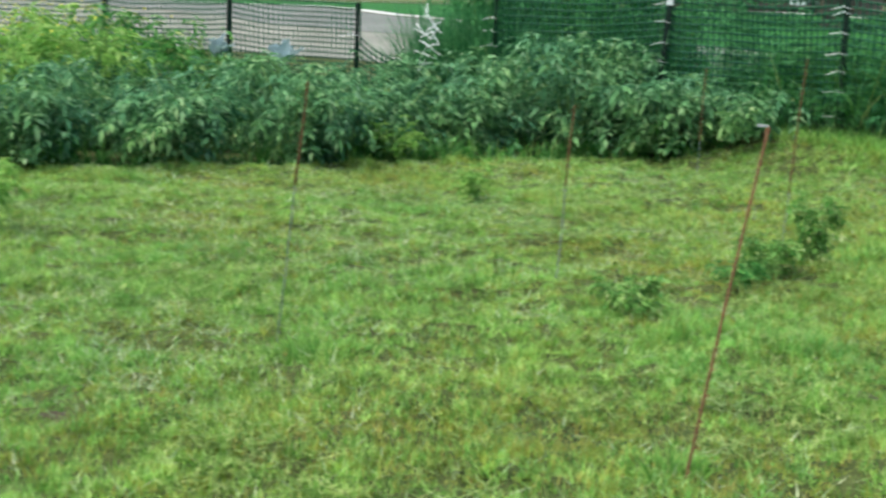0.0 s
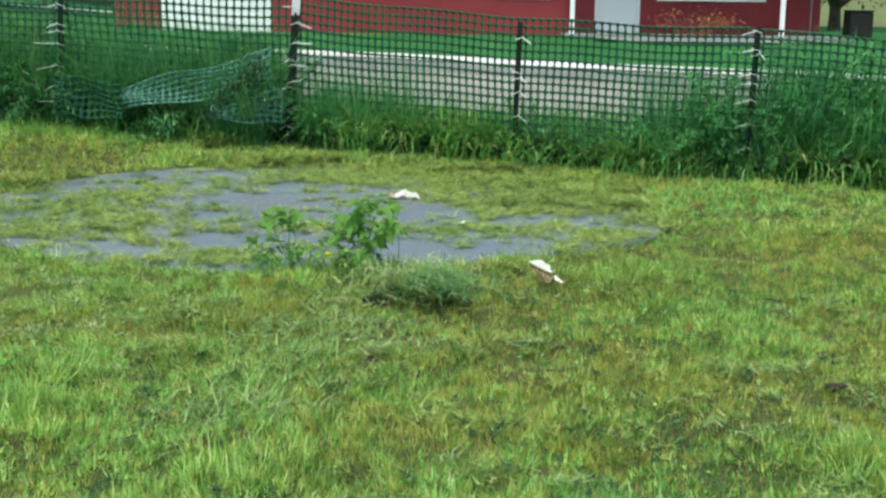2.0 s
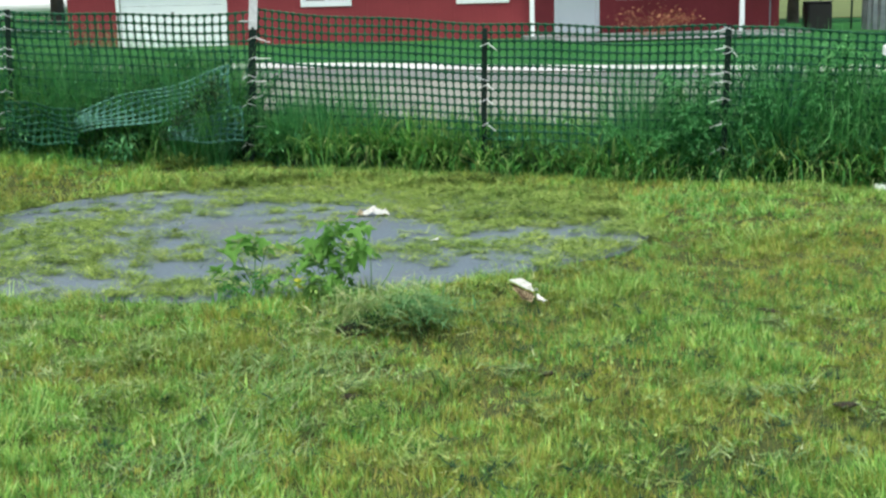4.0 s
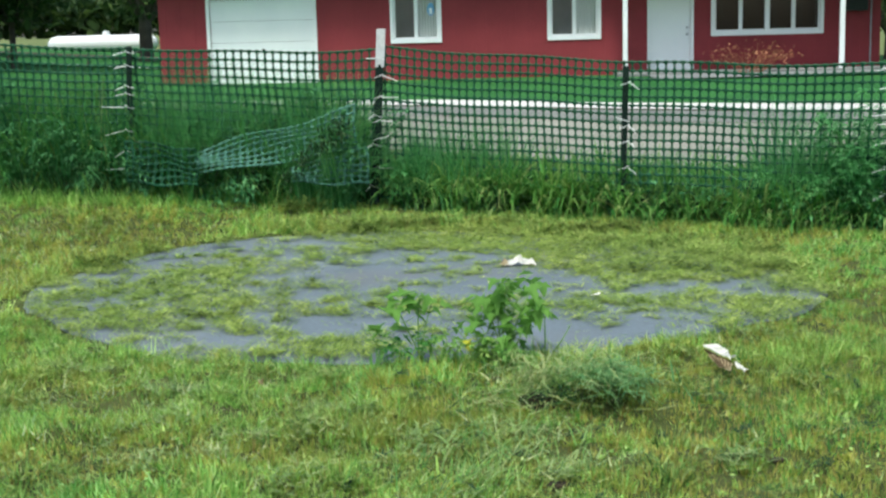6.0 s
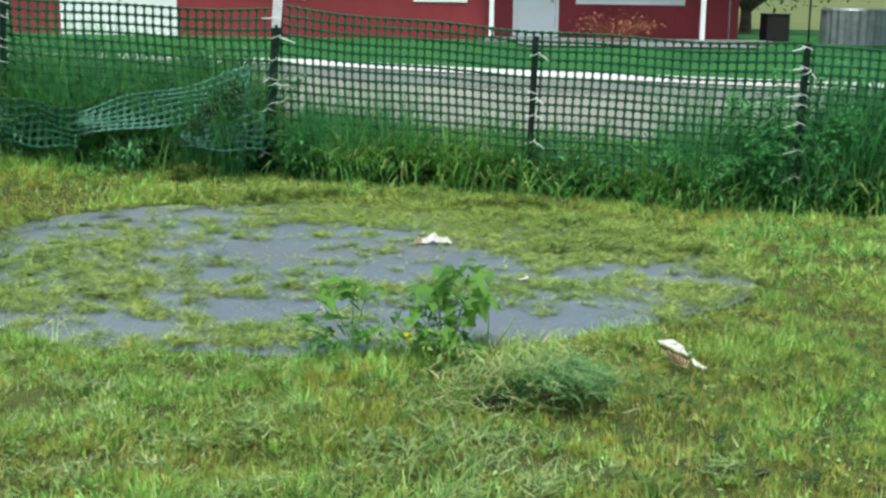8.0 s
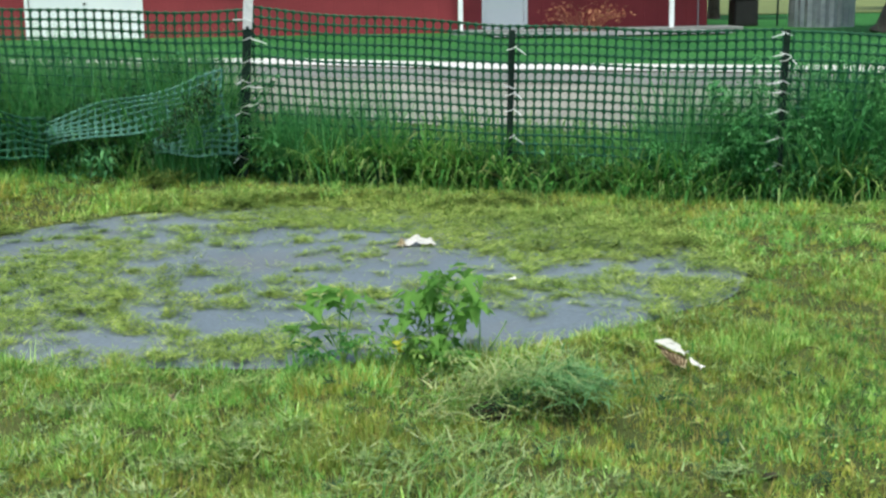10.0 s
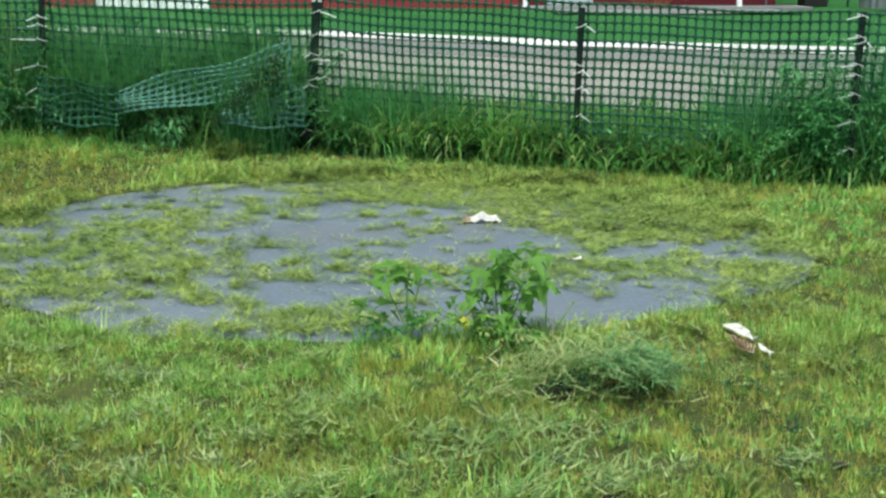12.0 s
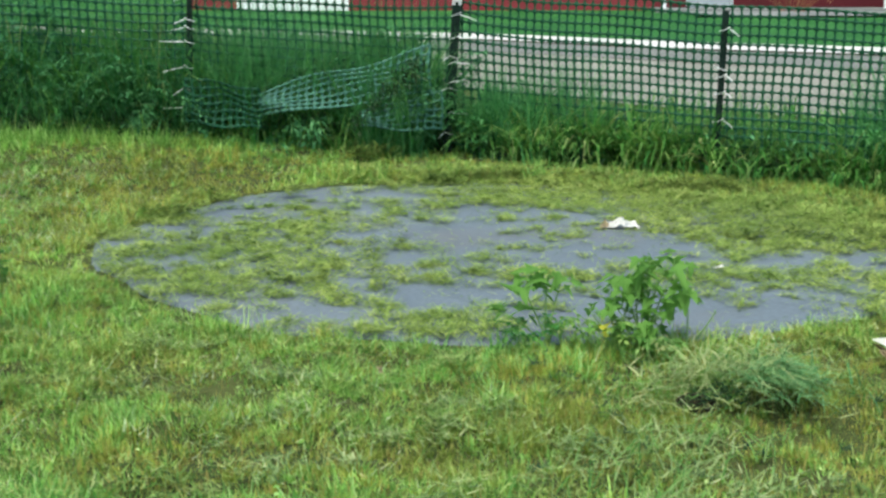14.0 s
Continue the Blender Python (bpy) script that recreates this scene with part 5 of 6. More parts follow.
PATCHES = [(-1.55, 8.70, 0.45, 0.50, 0.34), (-1.30, 9.2, 0.22, 0.22, 0.30), (-0.80, 9.80, 0.26, 0.13, 0.40), (-0.30, 9.95, 0.22, 0.14, 0.36), (0.25, 10.05, 0.40, 0.20, 0.55),
           (0.95, 9.62, 0.50, 0.36, 0.85), (1.40, 9.25, 0.30, 0.32, 0.70), (1.55, 8.75, 0.18, 0.25, 0.35), (0.75, 9.10, 0.28, 0.18, 0.32), (0.88, 8.20, 0.34, 0.16, 0.52), (1.30, 8.0, 0.16, 0.20, 0.36),
           (-0.20, 8.23, 0.30, 0.07, 0.36), (-0.75, 8.16, 0.30, 0.08, 0.30), (-1.03, 7.80, 0.17, 0.13, 0.40), (-0.48, 7.53, 0.20, 0.12, 0.42), (-1.45, 8.0, 0.22, 0.16, 0.32),
           (-0.05, 8.78, 0.12, 0.06, 0.24), (0.0, 10.35, 0.9, 0.16, 0.60)]
BARE = [(-1.50, 10.05, 0.40, 0.14, 0.3), (-0.45, 9.05, 0.35, 0.25, 0.2), (0.15, 8.65, 0.30, 0.25, 0.2), (0.60, 7.60, 0.40, 0.20, 0.3), (-0.60, 7.80, 0.25, 0.10, 0.2), (1.40, 8.52, 0.25, 0.12, 0.2)]
x, y, g = scatter(260000, -2.7, 1.9, 7.0, 10.8, 41)
inside = in_cloth(x, y) < 1.0
x, y = x[inside], y[inside]
cover = np.full(len(x), 0.262)
for px, py, ra, rb, k in PATCHES:
    cover += 1.05 * k * np.exp(-((x - px) / (ra * 1.2)) ** 2 - ((y - py) / (rb * 1.25)) ** 2)
cover += 0.16 * smooth01((in_cloth(x, y) - 0.84) / 0.16)
for px, py, ra, rb, k in BARE:
    cover -= 0.7 * k * np.exp(-((x - px) / ra) ** 2 - ((y - py) / rb) ** 2)
fine = vnoise(x, y, 5.0, 9) * 0.22 + vnoise(x, y * 1.3, 13, 10) * 0.43 + vnoise(x, y * 1.3, 30, 11) * 0.35
fine = np.clip((fine - 0.5) * 2.1 + 0.5, 0, 1)
over = cover * 1.25 - fine * 0.92
keep = (g.random(len(x)) < np.clip(over * 1.05, 0, 0.17)) | (g.random(len(x)) < 0.011 * np.clip(cover * 3, 0.3, 2.2))
sx, sy, so = x[keep], y[keep], np.clip(over[keep], 0, 0.5)
grass_object("cloth_clippings", sx, sy, g.uniform(0.02, 0.055, len(sx)), g.uniform(0.003, 0.0055, len(sx)), np.clip(g.normal(0.985, 0.02, len(sx)), 0.85, 0.998), M_CLIP, "loose yellow-green cut grass scattered on the ground cloth", 42, 0.0, 0.024 + 0.05 * so * g.random(len(sx)))
pick = g.random(len(x)) < np.clip(over * 0.105, 0, 0.028)
wads("cloth_clippings", x[pick], y[pick], 0.020, 0.060, 40, 0.042, 0.0034, 0.030, 0.022, M_CLIP, "matted yellow-green wads of cut grass lying on the ground cloth", 43)


g = np.random.default_rng(44)
wads("cloth_clippings", np.r_[g.uniform(-2.1, -0.8, 46), g.uniform(0.2, 1.4, 26)], np.r_[g.uniform(7.9, 9.0, 46), g.uniform(9.0, 9.9, 26)], 0.02, 0.05, 26, 0.04, 0.0055, 0.04, 0.03, M_OLIVE, "small dark clods of cut grass on the ground cloth", 45)


# ---- tall grass and weeds along the fence ----
def tall(name, n, pts, spread, h0, h1, w, material, label, seed, bow=1.4):
    """Long arching blades along a polyline, in clumps."""
    g = np.random.default_rng(seed)
    pts = np.array(pts, float)
    seg = np.r_[0, np.cumsum(np.hypot(*np.diff(pts, axis=0).T))]
    s = np.repeat(g.uniform(0, seg[-1], n // 7 + 1), 7)[:n] + g.normal(0, 0.035, n)
    x = np.interp(s, seg, pts[:, 0]) + g.normal(0, 0.02, n)
    y = np.interp(s, seg, pts[:, 1]) + np.repeat(g.normal(0, spread, n // 7 + 1), 7)[:n]
    ok = (np.abs(x + 0.76) > 0.17) | (y > 11.36)
    x, y = x[ok], y[ok]
    n = len(x)
    clump = 0.55 + 0.75 * vnoise(x, y, 2.4, seed)
    h = np.minimum(g.uniform(h0, h1, n) * clump, h1 * 0.95)
    v, t = arcs(x, y, terrain(x, y) - 0.01, h, w * g.uniform(0.5, 1.5, n), np.abs(g.normal(bow, 0.6, n)), seed)
    ob = new(name, mesh_np(name, v, t, material))
    return tagged(ob, label, "grass", kind="stuff")


tall("fence_grass", 4500, [(-0.7, 11.40), (0.9, 10.98), (2.5, 10.45), (4.0, 9.90), (5.6, 9.35)], 0.09, 0.25, 0.58, 0.012, M_TALLPALE, "long unmown grass arching along the fence foot", 51, 1.9)
tall("fence_grass", 4500, [(-0.7, 11.40), (0.9, 10.98), (2.5, 10.45), (4.0, 9.90), (5.6, 9.35)], 0.10, 0.25, 0.55, 0.013, M_TALL, "dark long grass arching along the fence foot", 49, 1.8)
tall("fence_grass", 4000, [(-0.7, 11.28), (0.9, 10.86), (2.5, 10.33), (4.0, 9.78), (5.6, 9.23)], 0.05, 0.10, 0.24, 0.011, M_TALL, "rough grass at the mown lawn's edge", 56, 1.8)
tall("fence_grass", 3000, [(-0.6, 11.55), (0.9, 11.15), (2.5, 10.65), (4.0, 10.1), (5.6, 9.55)], 0.12, 0.25, 0.56, 0.008, M_TALL, "tall grass growing behind the fence", 52, 0.9)
# undergrowth coloured near-black, so the fence foot looks shaded
tall("fence_grass", 9000, [(-4.9, 11.12), (-2.4, 11.2), (-0.9, 11.38), (0.9, 10.95), (2.5, 10.42), (4.0, 9.87), (5.6, 9.3)], 0.07, 0.10, 0.30, 0.014, M_UNDER, "rank undergrowth at the fence foot, its shade put into a dark colour", 50, 1.5)
tall("fence_grass", 130, [(-3.6, 11.0), (-1.9, 11.0), (-1.0, 11.08)], 0.05, 0.16, 0.42, 0.007, M_TALLPALE, "pale seeding grass before the slipped mesh", 59, 1.3)
tall("fence_grass", 9000, [(-4.9, 11.4), (-2.4, 11.5), (-0.9, 11.6)], 0.14, 0.45, 0.98, 0.010, M_TALL, "dense tall grass growing through the fence", 53, 0.9)
tall("fence_grass", 5000, [(-5.0, 11.9), (-2.4, 12.05), (-1.2, 12.0)], 0.14, 0.55, 0.95, 0.010, M_TALL, "dense tall grass standing behind the fence", 58, 0.8)
tall("fence_grass", 2600, [(-4.8, 11.06), (-2.4, 11.13), (-0.8, 11.25)], 0.05, 0.10, 0.26, 0.011, M_TALL, "long unmown grass along the fence foot", 54, 1.6)
tall("bed_edge_grass", 2600, [(-8.8, 4.7), (-7.7, 6.1), (-6.85, 7.5), (-6.25, 9.0), (-5.7, 10.0), (-4.8, 10.65)], 0.10, 0.10, 0.34, 0.010, M_TALL, "rough grass along the garden bed's edge", 57, 1.5)
tall("verge_grass", 11000, [(-9.0, 12.6), (-5.0, 12.8), (0, 12.9), (3.0, 12.2), (7.5, 10.6)], 0.6, 0.10, 0.35, 0.014, M_TALL, "rough grass between fence and lane", 55, 1.2)


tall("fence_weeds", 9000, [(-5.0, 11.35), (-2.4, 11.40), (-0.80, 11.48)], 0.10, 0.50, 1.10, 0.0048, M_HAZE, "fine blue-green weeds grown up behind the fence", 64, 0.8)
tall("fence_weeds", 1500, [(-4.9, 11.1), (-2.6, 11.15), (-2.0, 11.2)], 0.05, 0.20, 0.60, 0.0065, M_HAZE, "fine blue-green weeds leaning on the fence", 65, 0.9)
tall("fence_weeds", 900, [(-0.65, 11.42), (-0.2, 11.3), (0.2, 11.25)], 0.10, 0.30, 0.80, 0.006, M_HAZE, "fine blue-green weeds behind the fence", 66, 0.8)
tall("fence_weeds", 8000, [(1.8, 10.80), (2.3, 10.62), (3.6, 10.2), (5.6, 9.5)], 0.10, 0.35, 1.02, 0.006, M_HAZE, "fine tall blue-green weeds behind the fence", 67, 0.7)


def weed_bank(name, bushes, leaf, material, label, seed, per=230):
    """Feathery weeds grown together: compound leaves round many upright stems."""
    g = np.random.default_rng(seed)
    base, turn = [], []
    for bx, dy, h, wide in bushes:
        gz = tz(bx, fence_y(bx) + dy)
        for k in range(9):
            fx, fy = g.normal(bx, wide * 0.45), fence_y(bx) + dy + g.normal(0, 0.09)
            lx, ly, top = g.normal(0, 0.14), g.normal(0, 0.10), h * g.uniform(0.6, 1.05)
            q = 1 - 0.9 * g.random(per // 9) ** 1.3
            base.append(np.c_[fx + lx * q, fy + ly * q, gz + top * q])
            turn.append(g.random(len(q)) * 6.283)
    base, turn = np.concatenate(base), np.concatenate(turn)
    n = len(base)
    v, t = fronds(base, turn, leaf * g.uniform(0.6, 1.3, n), g.normal(0.6, 0.4, n), g.uniform(0.4, 1.7, n), 5, leaf * 0.29, 0.30, seed)
    return tagged(part_np(name, v, t, material), label, "weeds", kind="stuff")


weed_bank("fence_weeds", [(-5.2, 0.2, 1.0, 0.3), (-4.75, 0.15, 1.05, 0.3), (-4.4, 0.2, 0.95, 0.25), (-3.85, 0.12, 0.95, 0.25), (-3.5, 0.2, 0.92, 0.28), (-3.1, 0.15, 0.52, 0.25), (-2.75, 0.15, 0.60, 0.22),
                          (-2.25, 0.2, 0.5, 0.2), (-1.9, 0.2, 0.55, 0.22), (-1.6, 0.25, 0.55, 0.22), (-1.25, 0.2, 0.62, 0.2), (-1.0, 0.14, 0.75, 0.14), (-4.1, 0.08, 0.45, 0.3), (-3.4, 0.08, 0.5, 0.3), (-2.8, 0.08, 0.4, 0.25), (-2.2, 0.06, 0.32, 0.2), (-0.96, 0.02, 0.62, 0.07)], 0.13, M_NETTLE, "feathery blue-green weeds crowding the mesh fence", 90)
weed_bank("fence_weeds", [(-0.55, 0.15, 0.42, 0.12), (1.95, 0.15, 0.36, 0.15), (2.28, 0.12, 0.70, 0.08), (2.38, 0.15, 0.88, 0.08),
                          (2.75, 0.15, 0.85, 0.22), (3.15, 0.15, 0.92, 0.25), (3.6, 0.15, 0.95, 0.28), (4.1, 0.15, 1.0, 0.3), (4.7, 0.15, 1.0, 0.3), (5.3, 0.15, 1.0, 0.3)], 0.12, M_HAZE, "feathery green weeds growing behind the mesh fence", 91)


tall("fence_weeds", 4500, [(-8.4, 10.5), (-7.36, 10.85), (-5.9, 11.3)], 0.12, 0.75, 1.35, 0.012, M_NETTLE, "tall dense blue-green weeds behind the fence by the bed", 92, 0.7)
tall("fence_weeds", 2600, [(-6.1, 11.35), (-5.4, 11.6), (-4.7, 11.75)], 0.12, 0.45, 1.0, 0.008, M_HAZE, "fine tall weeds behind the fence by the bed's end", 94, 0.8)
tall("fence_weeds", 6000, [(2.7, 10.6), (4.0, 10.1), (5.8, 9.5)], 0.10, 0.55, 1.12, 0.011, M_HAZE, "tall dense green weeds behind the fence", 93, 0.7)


def broad_weeds(name, n, x0, x1, dy, z0, z1, size, seed, label, material=M_NETTLE):
    g = np.random.default_rng(seed)
    x = g.uniform(x0, x1, n)
    y = fence_y(x) + dy + g.normal(0, 0.08, n)
    z = terrain(x, y) + g.uniform(z0, z1, n) * (0.5 + 0.7 * vnoise(x, y * 0, 3, seed))
    ob = part_np(name, *leaves(np.c_[x, y, z], size, seed, 0.6, 0.6, 0.34), material)
    return tagged(ob, label, "weeds", kind="stuff")


# leaves at the foot take the near-black colour for shade
broad_weeds("fence_weeds", 1500, -4.9, -0.9, 0.06, 0.03, 0.34, 0.060, 61, "leafy weeds crowding the fence foot, coloured dark as shade", M_UNDER)
# a slanting band of leaves, darkened in colour like the shaded hollow there
g = np.random.default_rng(68)
q = g.random(300)
x, y = -1.36 + 0.44 * q + g.normal(0, 0.03, 300), 10.93 + 0.04 * q + g.normal(0, 0.03, 300)
tagged(part_np("fence_weeds", *leaves(np.c_[x, y, terrain(x, y) + 0.22 + 0.40 * q + g.normal(0, 0.04, 300)], 0.045, 68, 0.6, 0.6, 0.34), M_UNDER), "leafy weeds hanging over the slipped mesh, coloured dark as shade", "weeds", kind="stuff")
# near-black leaves paint the shade behind the slipped mesh
broad_weeds("fence_weeds", 1100, -2.46, -0.95, 0.06, 0.06, 0.56, 0.055, 98, "leafy weeds behind the slipped mesh, coloured dark as shade", M_UNDER)
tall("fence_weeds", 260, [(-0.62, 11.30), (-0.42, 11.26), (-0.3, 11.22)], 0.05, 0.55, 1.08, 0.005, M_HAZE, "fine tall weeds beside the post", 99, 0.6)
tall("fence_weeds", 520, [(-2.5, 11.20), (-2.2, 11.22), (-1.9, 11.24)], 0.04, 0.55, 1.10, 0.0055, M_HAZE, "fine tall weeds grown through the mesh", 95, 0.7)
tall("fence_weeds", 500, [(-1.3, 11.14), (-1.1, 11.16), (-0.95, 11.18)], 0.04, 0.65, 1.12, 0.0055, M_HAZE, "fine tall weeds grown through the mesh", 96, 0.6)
x, y, g = scatter(7000, -4.6, -1.9, 10.5, 11.2, 97)
keep = np.abs(y - fence_y(x) + 0.18) < 0.11
x, y = x[keep], y[keep]
grass_object("fence_grass", x, y, g.uniform(0.07, 0.17, len(x)) * np.interp(x, [-2.6, -1.9], [1, 0.4]), g.uniform(0.005, 0.010, len(x)), np.clip(g.normal(0.5, 0.25, len(x)), 0, 0.95), M_GRASS, "longer olive grass left standing along the fence foot", 97, shape=slivers)
broad_weeds("fence_weeds", 120, -2.0, -1.5, -0.20, 0.03, 0.20, 0.055, 69, "leafy weeds before the slipped mesh")
broad_weeds("fence_weeds", 900, -0.7, 5.5, 0.02, 0.04, 0.30, 0.065, 62, "leafy weeds among the grass at the fence")
broad_weeds("fence_weeds", 2600, -5.0, -0.9, 0.30, 0.2, 0.72, 0.06, 63, "tall leafy weeds behind the fence")


# ---- weeds and clumps on the lawn ----
def grass_clump(x, y, n, radius, h0, h1, material, label, seed, lean=0.6, name="grass_clump"):
    g = np.random.default_rng(seed)
    rr, a = radius * np.sqrt(g.random(n)), g.random(n) * 6.283
    px, py = x + rr * np.cos(a), y + rr * np.sin(a) * 0.8
    v, t = arcs(px, py, terrain(px, py) - 0.01, g.uniform(h0, h1, n) * (1.1 - 0.6 * rr / radius), g.uniform(0.004, 0.009, n), np.abs(g.normal(lean * 2, 0.5, n)), seed, a + g.normal(0, 0.7, n))
    ob = new(name, mesh_np(name, v, t, material))
    return tagged(ob, label, "grass clump", kind="stuff")


grass_clump(-2.55, 4.35, 380, 0.24, 0.06, 0.16, M_WEED, "low fresh tuft at a rod's foot", 76, 0.6)
grass_clump(-1.02, 4.28, 180, 0.12, 0.05, 0.14, M_WEED, "small tuft round the foot of a rod", 77, 0.5)
for k, (px, py, pr) in enumerate(((-0.85, 6.74, 0.10), (-1.19, 6.25, 0.12), (-0.02, 5.88, 0.10), (0.12, 6.02, 0.08), (0.08, 5.82, 0.12), (0.66, 6.2, 0.09), (-0.79, 5.74, 0.10), (0.62, 5.85, 0.10))):
    grass_clump(px, py, 60, pr, 0.05, 0.11, M_LAWNCLIP if k % 2 else M_GRASS, "fresh tuft of longer grass in the lawn", 480 + k, 0.6)


# long grass pressed flat in a swath across the lawn
g = np.random.default_rng(95)
for n, material, label in ((240, M_GREYCLIP, "long pale grass pressed flat in a swath"), (260, M_TALLPALE, "long green grass pressed flat in a swath")):
    u = g.random(n)
    sx, sy = -0.05 + 0.22 * u + g.normal(0, 0.13, n), 4.9 + 1.45 * u + g.normal(0, 0.1, n)
    grass_object("flattened_grass", sx, sy, g.uniform(0.06, 0.17, n), g.uniform(0.0030, 0.0055, n), np.clip(g.normal(0.965, 0.03, n), 0.8, 0.995), material, label, 96, 0.0, 0.02 + 0.03 * g.random(n), g.normal(0.9, 0.8, n))


def heap(x, y, label):
    """A heap of pulled grass: straw-pale strands thrown to one side, blue-green blades falling to the other, a
    dark-coloured lump and strands for the shaded hollow beneath.
    """
    ob = thing("grass_heap", (x, y, tz(x, y)), label, "heap")
    # a near-black lump painted in place of the hollow's shade
    bm = bmesh.new()
    bmesh.ops.create_icosphere(bm, subdivisions=3, radius=1, matrix=Matrix.Translation((-0.13, 0.01, 0.0)) @ Matrix.Diagonal((0.07, 0.045, 0.050, 1)))
    for v in bm.verts:
        v.co *= 1 + 0.3 * noise.noise(v.co * 14)
    part("core", bm, M_HOLLOW, ob, "dark lump standing in for the shaded hollow under the grass")
    g = np.random.default_rng(3)
    # count, start x, y, z, spread x, y, heading, its spread, length, bow, rise, material
    for n, cx, cy, cz, sx, sy, mid, spread, l0, l1, bow, rise, material in (
            (150, -0.22, 0.14, 0.085, 0.14, 0.07, 0.1, 0.7, 0.16, 0.36, 0.6, 0.16, M_STRAW),
            (130, -0.03, 0.14, 0.10, 0.14, 0.06, -0.15, 0.7, 0.16, 0.34, 0.8, 0.20, M_STRAW),
            (110, -0.10, 0.12, 0.10, 0.14, 0.06, 3.3, 0.7, 0.15, 0.36, 0.9, 0.16, M_STRAW),
            (120, -0.16, 0.08, 0.07, 0.10, 0.06, 3.5, 0.6, 0.14, 0.30, 1.0, 0.14, M_TALLPALE),
            (100, 0.10, 0.04, 0.10, 0.07, 0.06, -1.0, 0.8, 0.16, 0.30, 1.3, 0.25, M_BLUEGRASS),
            (100, 0.14, 0.08, 0.10, 0.08, 0.06, -0.3, 1.0, 0.16, 0.32, 1.2, 0.25, M_BLUEGRASS),
            (110, 0.13, 0.12, 0.10, 0.10, 0.05, 0.1, 0.9, 0.14, 0.28, 0.9, 0.25, M_TALLPALE),
            # near-black strands: the hollow's shade again, in colour
            (120, -0.13, 0.0, 0.07, 0.045, 0.03, -1.5, 1.6, 0.07, 0.13, 1.2, 0.18, M_UNDER),
            (150, 0.04, 0.03, 0.12, 0.07, 0.04, -0.9, 0.35, 0.20, 0.36, 1.3, 0.35, M_BLUEGRASS),
            (60, -0.02, 0.04, 0.13, 0.08, 0.04, -1.3, 0.3, 0.14, 0.24, 1.4, 0.35, M_STRAW),
            (46, -0.16, 0.12, 0.13, 0.16, 0.08, 2.6, 1.6, 0.14, 0.30, 0.7, 0.65, M_STRAW),
            (40, 0.12, 0.06, 0.13, 0.12, 0.07, -0.4, 1.4, 0.14, 0.26, 0.8, 0.6, M_BLUEGRASS),
            (70, -0.26, 0.02, 0.06, 0.10, 0.06, 3.4, 0.8, 0.16, 0.32, 0.6, 0.25, M_STRAW),
            (12, 0.10, -0.05, 0.05, 0.12, 0.03, 0.3, 0.5, 0.18, 0.30, 0.4, 0.05, M_STRAW),
            (170, -0.06, 0.11, 0.15, 0.16, 0.06, 0.0, 1.6, 0.16, 0.30, 1.3, 0.22, M_STRAW),
            (260, 0.04, 0.06, 0.03, 0.36, 0.18, 0.0, 2.0, 0.10, 0.24, 0.5, 0.10, M_LAWNCLIP)):
        px, py = g.normal(cx, sx, n), g.normal(cy, sy, n)
        pz = cz * g.uniform(0.5, 1.1, n)
        v, t = arcs(px, py, pz, g.uniform(l0, l1, n) * 0.78, g.uniform(0.003, 0.008, n), np.abs(g.normal(bow, 0.4, n)), 8 + n, g.normal(mid, spread * 1.2, n))
        base = np.repeat(pz, 7)
        v[:, 2] = base * 1.15 + (v[:, 2] - base) * np.repeat(g.uniform(0.03, 1.6, n) * rise, 7)
        v[:, 2] = np.maximum(v[:, 2] - 0.20 * np.clip(np.hypot(v[:, 0], v[:, 1] - 0.08) - 0.14, 0, 0.7), 0.025)
        v[:, 0] = v[:, 0] * 0.82 + 0.03
        v[:, 2] = np.minimum(v[:, 2], 0.12 + 0.6 * (v[:, 2] - 0.12))
        tagged(part_np("pulled_grass", v, t, material, ob), kind="stuff")
    return ob


heap(0.40, 6.56, "heap of pulled long grass beside the cloth")


def leafy_weed(x, y, h, stems, seed, label, flower=False, per=7, leaf=0.10, wide=0.5, lean=0.0, material=M_WEED, name="weed", category="weed"):
    """A branching weed: bowed stems that carry feathery compound leaves, thicker towards the top."""
    r = random.Random(seed)
    ob = thing(name, (x, y, tz(x, y)), label, category)
    base, turn = [], []
    for k in range(stems):
        a = r.uniform(0, 6.28)
        tip = Vector((math.cos(a) * h * r.uniform(0.1, wide) + lean * h, math.sin(a) * h * 0.35 * wide * 2, h * r.uniform(0.55, 0.95)))
        mid = tip * 0.5 + Vector((r.uniform(-0.03, 0.03), 0, 0.08 * h))
        bm = bmesh.new()
        tube(bm, [(r.uniform(-0.02, 0.02), 0, -0.02), mid, tip], [0.004, 0.003, 0.0015], 5)
        part("stem", bm, M_STEM, ob)
        for j in range(per):
            q = 1.0 - 0.8 * r.random() ** 1.6
            base.append(mid.lerp(tip, (q - 0.5) * 2) if q > 0.5 else Vector((0, 0, 0)).lerp(mid, q * 2))
            turn.append(a + r.uniform(-1.9, 1.9))
    g = np.random.default_rng(seed)
    n = len(base)
    v, t = fronds(np.array(base), np.array(turn), leaf * g.uniform(0.6, 1.2, n), g.normal(0.5, 0.4, n), g.uniform(0.5, 1.6, n), 5, leaf * 0.34, 0.42, seed)
    v[:, 2] = np.maximum(v[:, 2], 0.015)
    tagged(part_np("foliage", v, t, material, ob), kind="stuff")
    if flower:
        part_np("flower", *leaves(np.array([0.0, -0.05, 0.09]) + g.normal(0, 0.012, (16, 3)), 0.03, seed, 0.6, 0, 0.8), M_FLOWER, ob)
    return ob


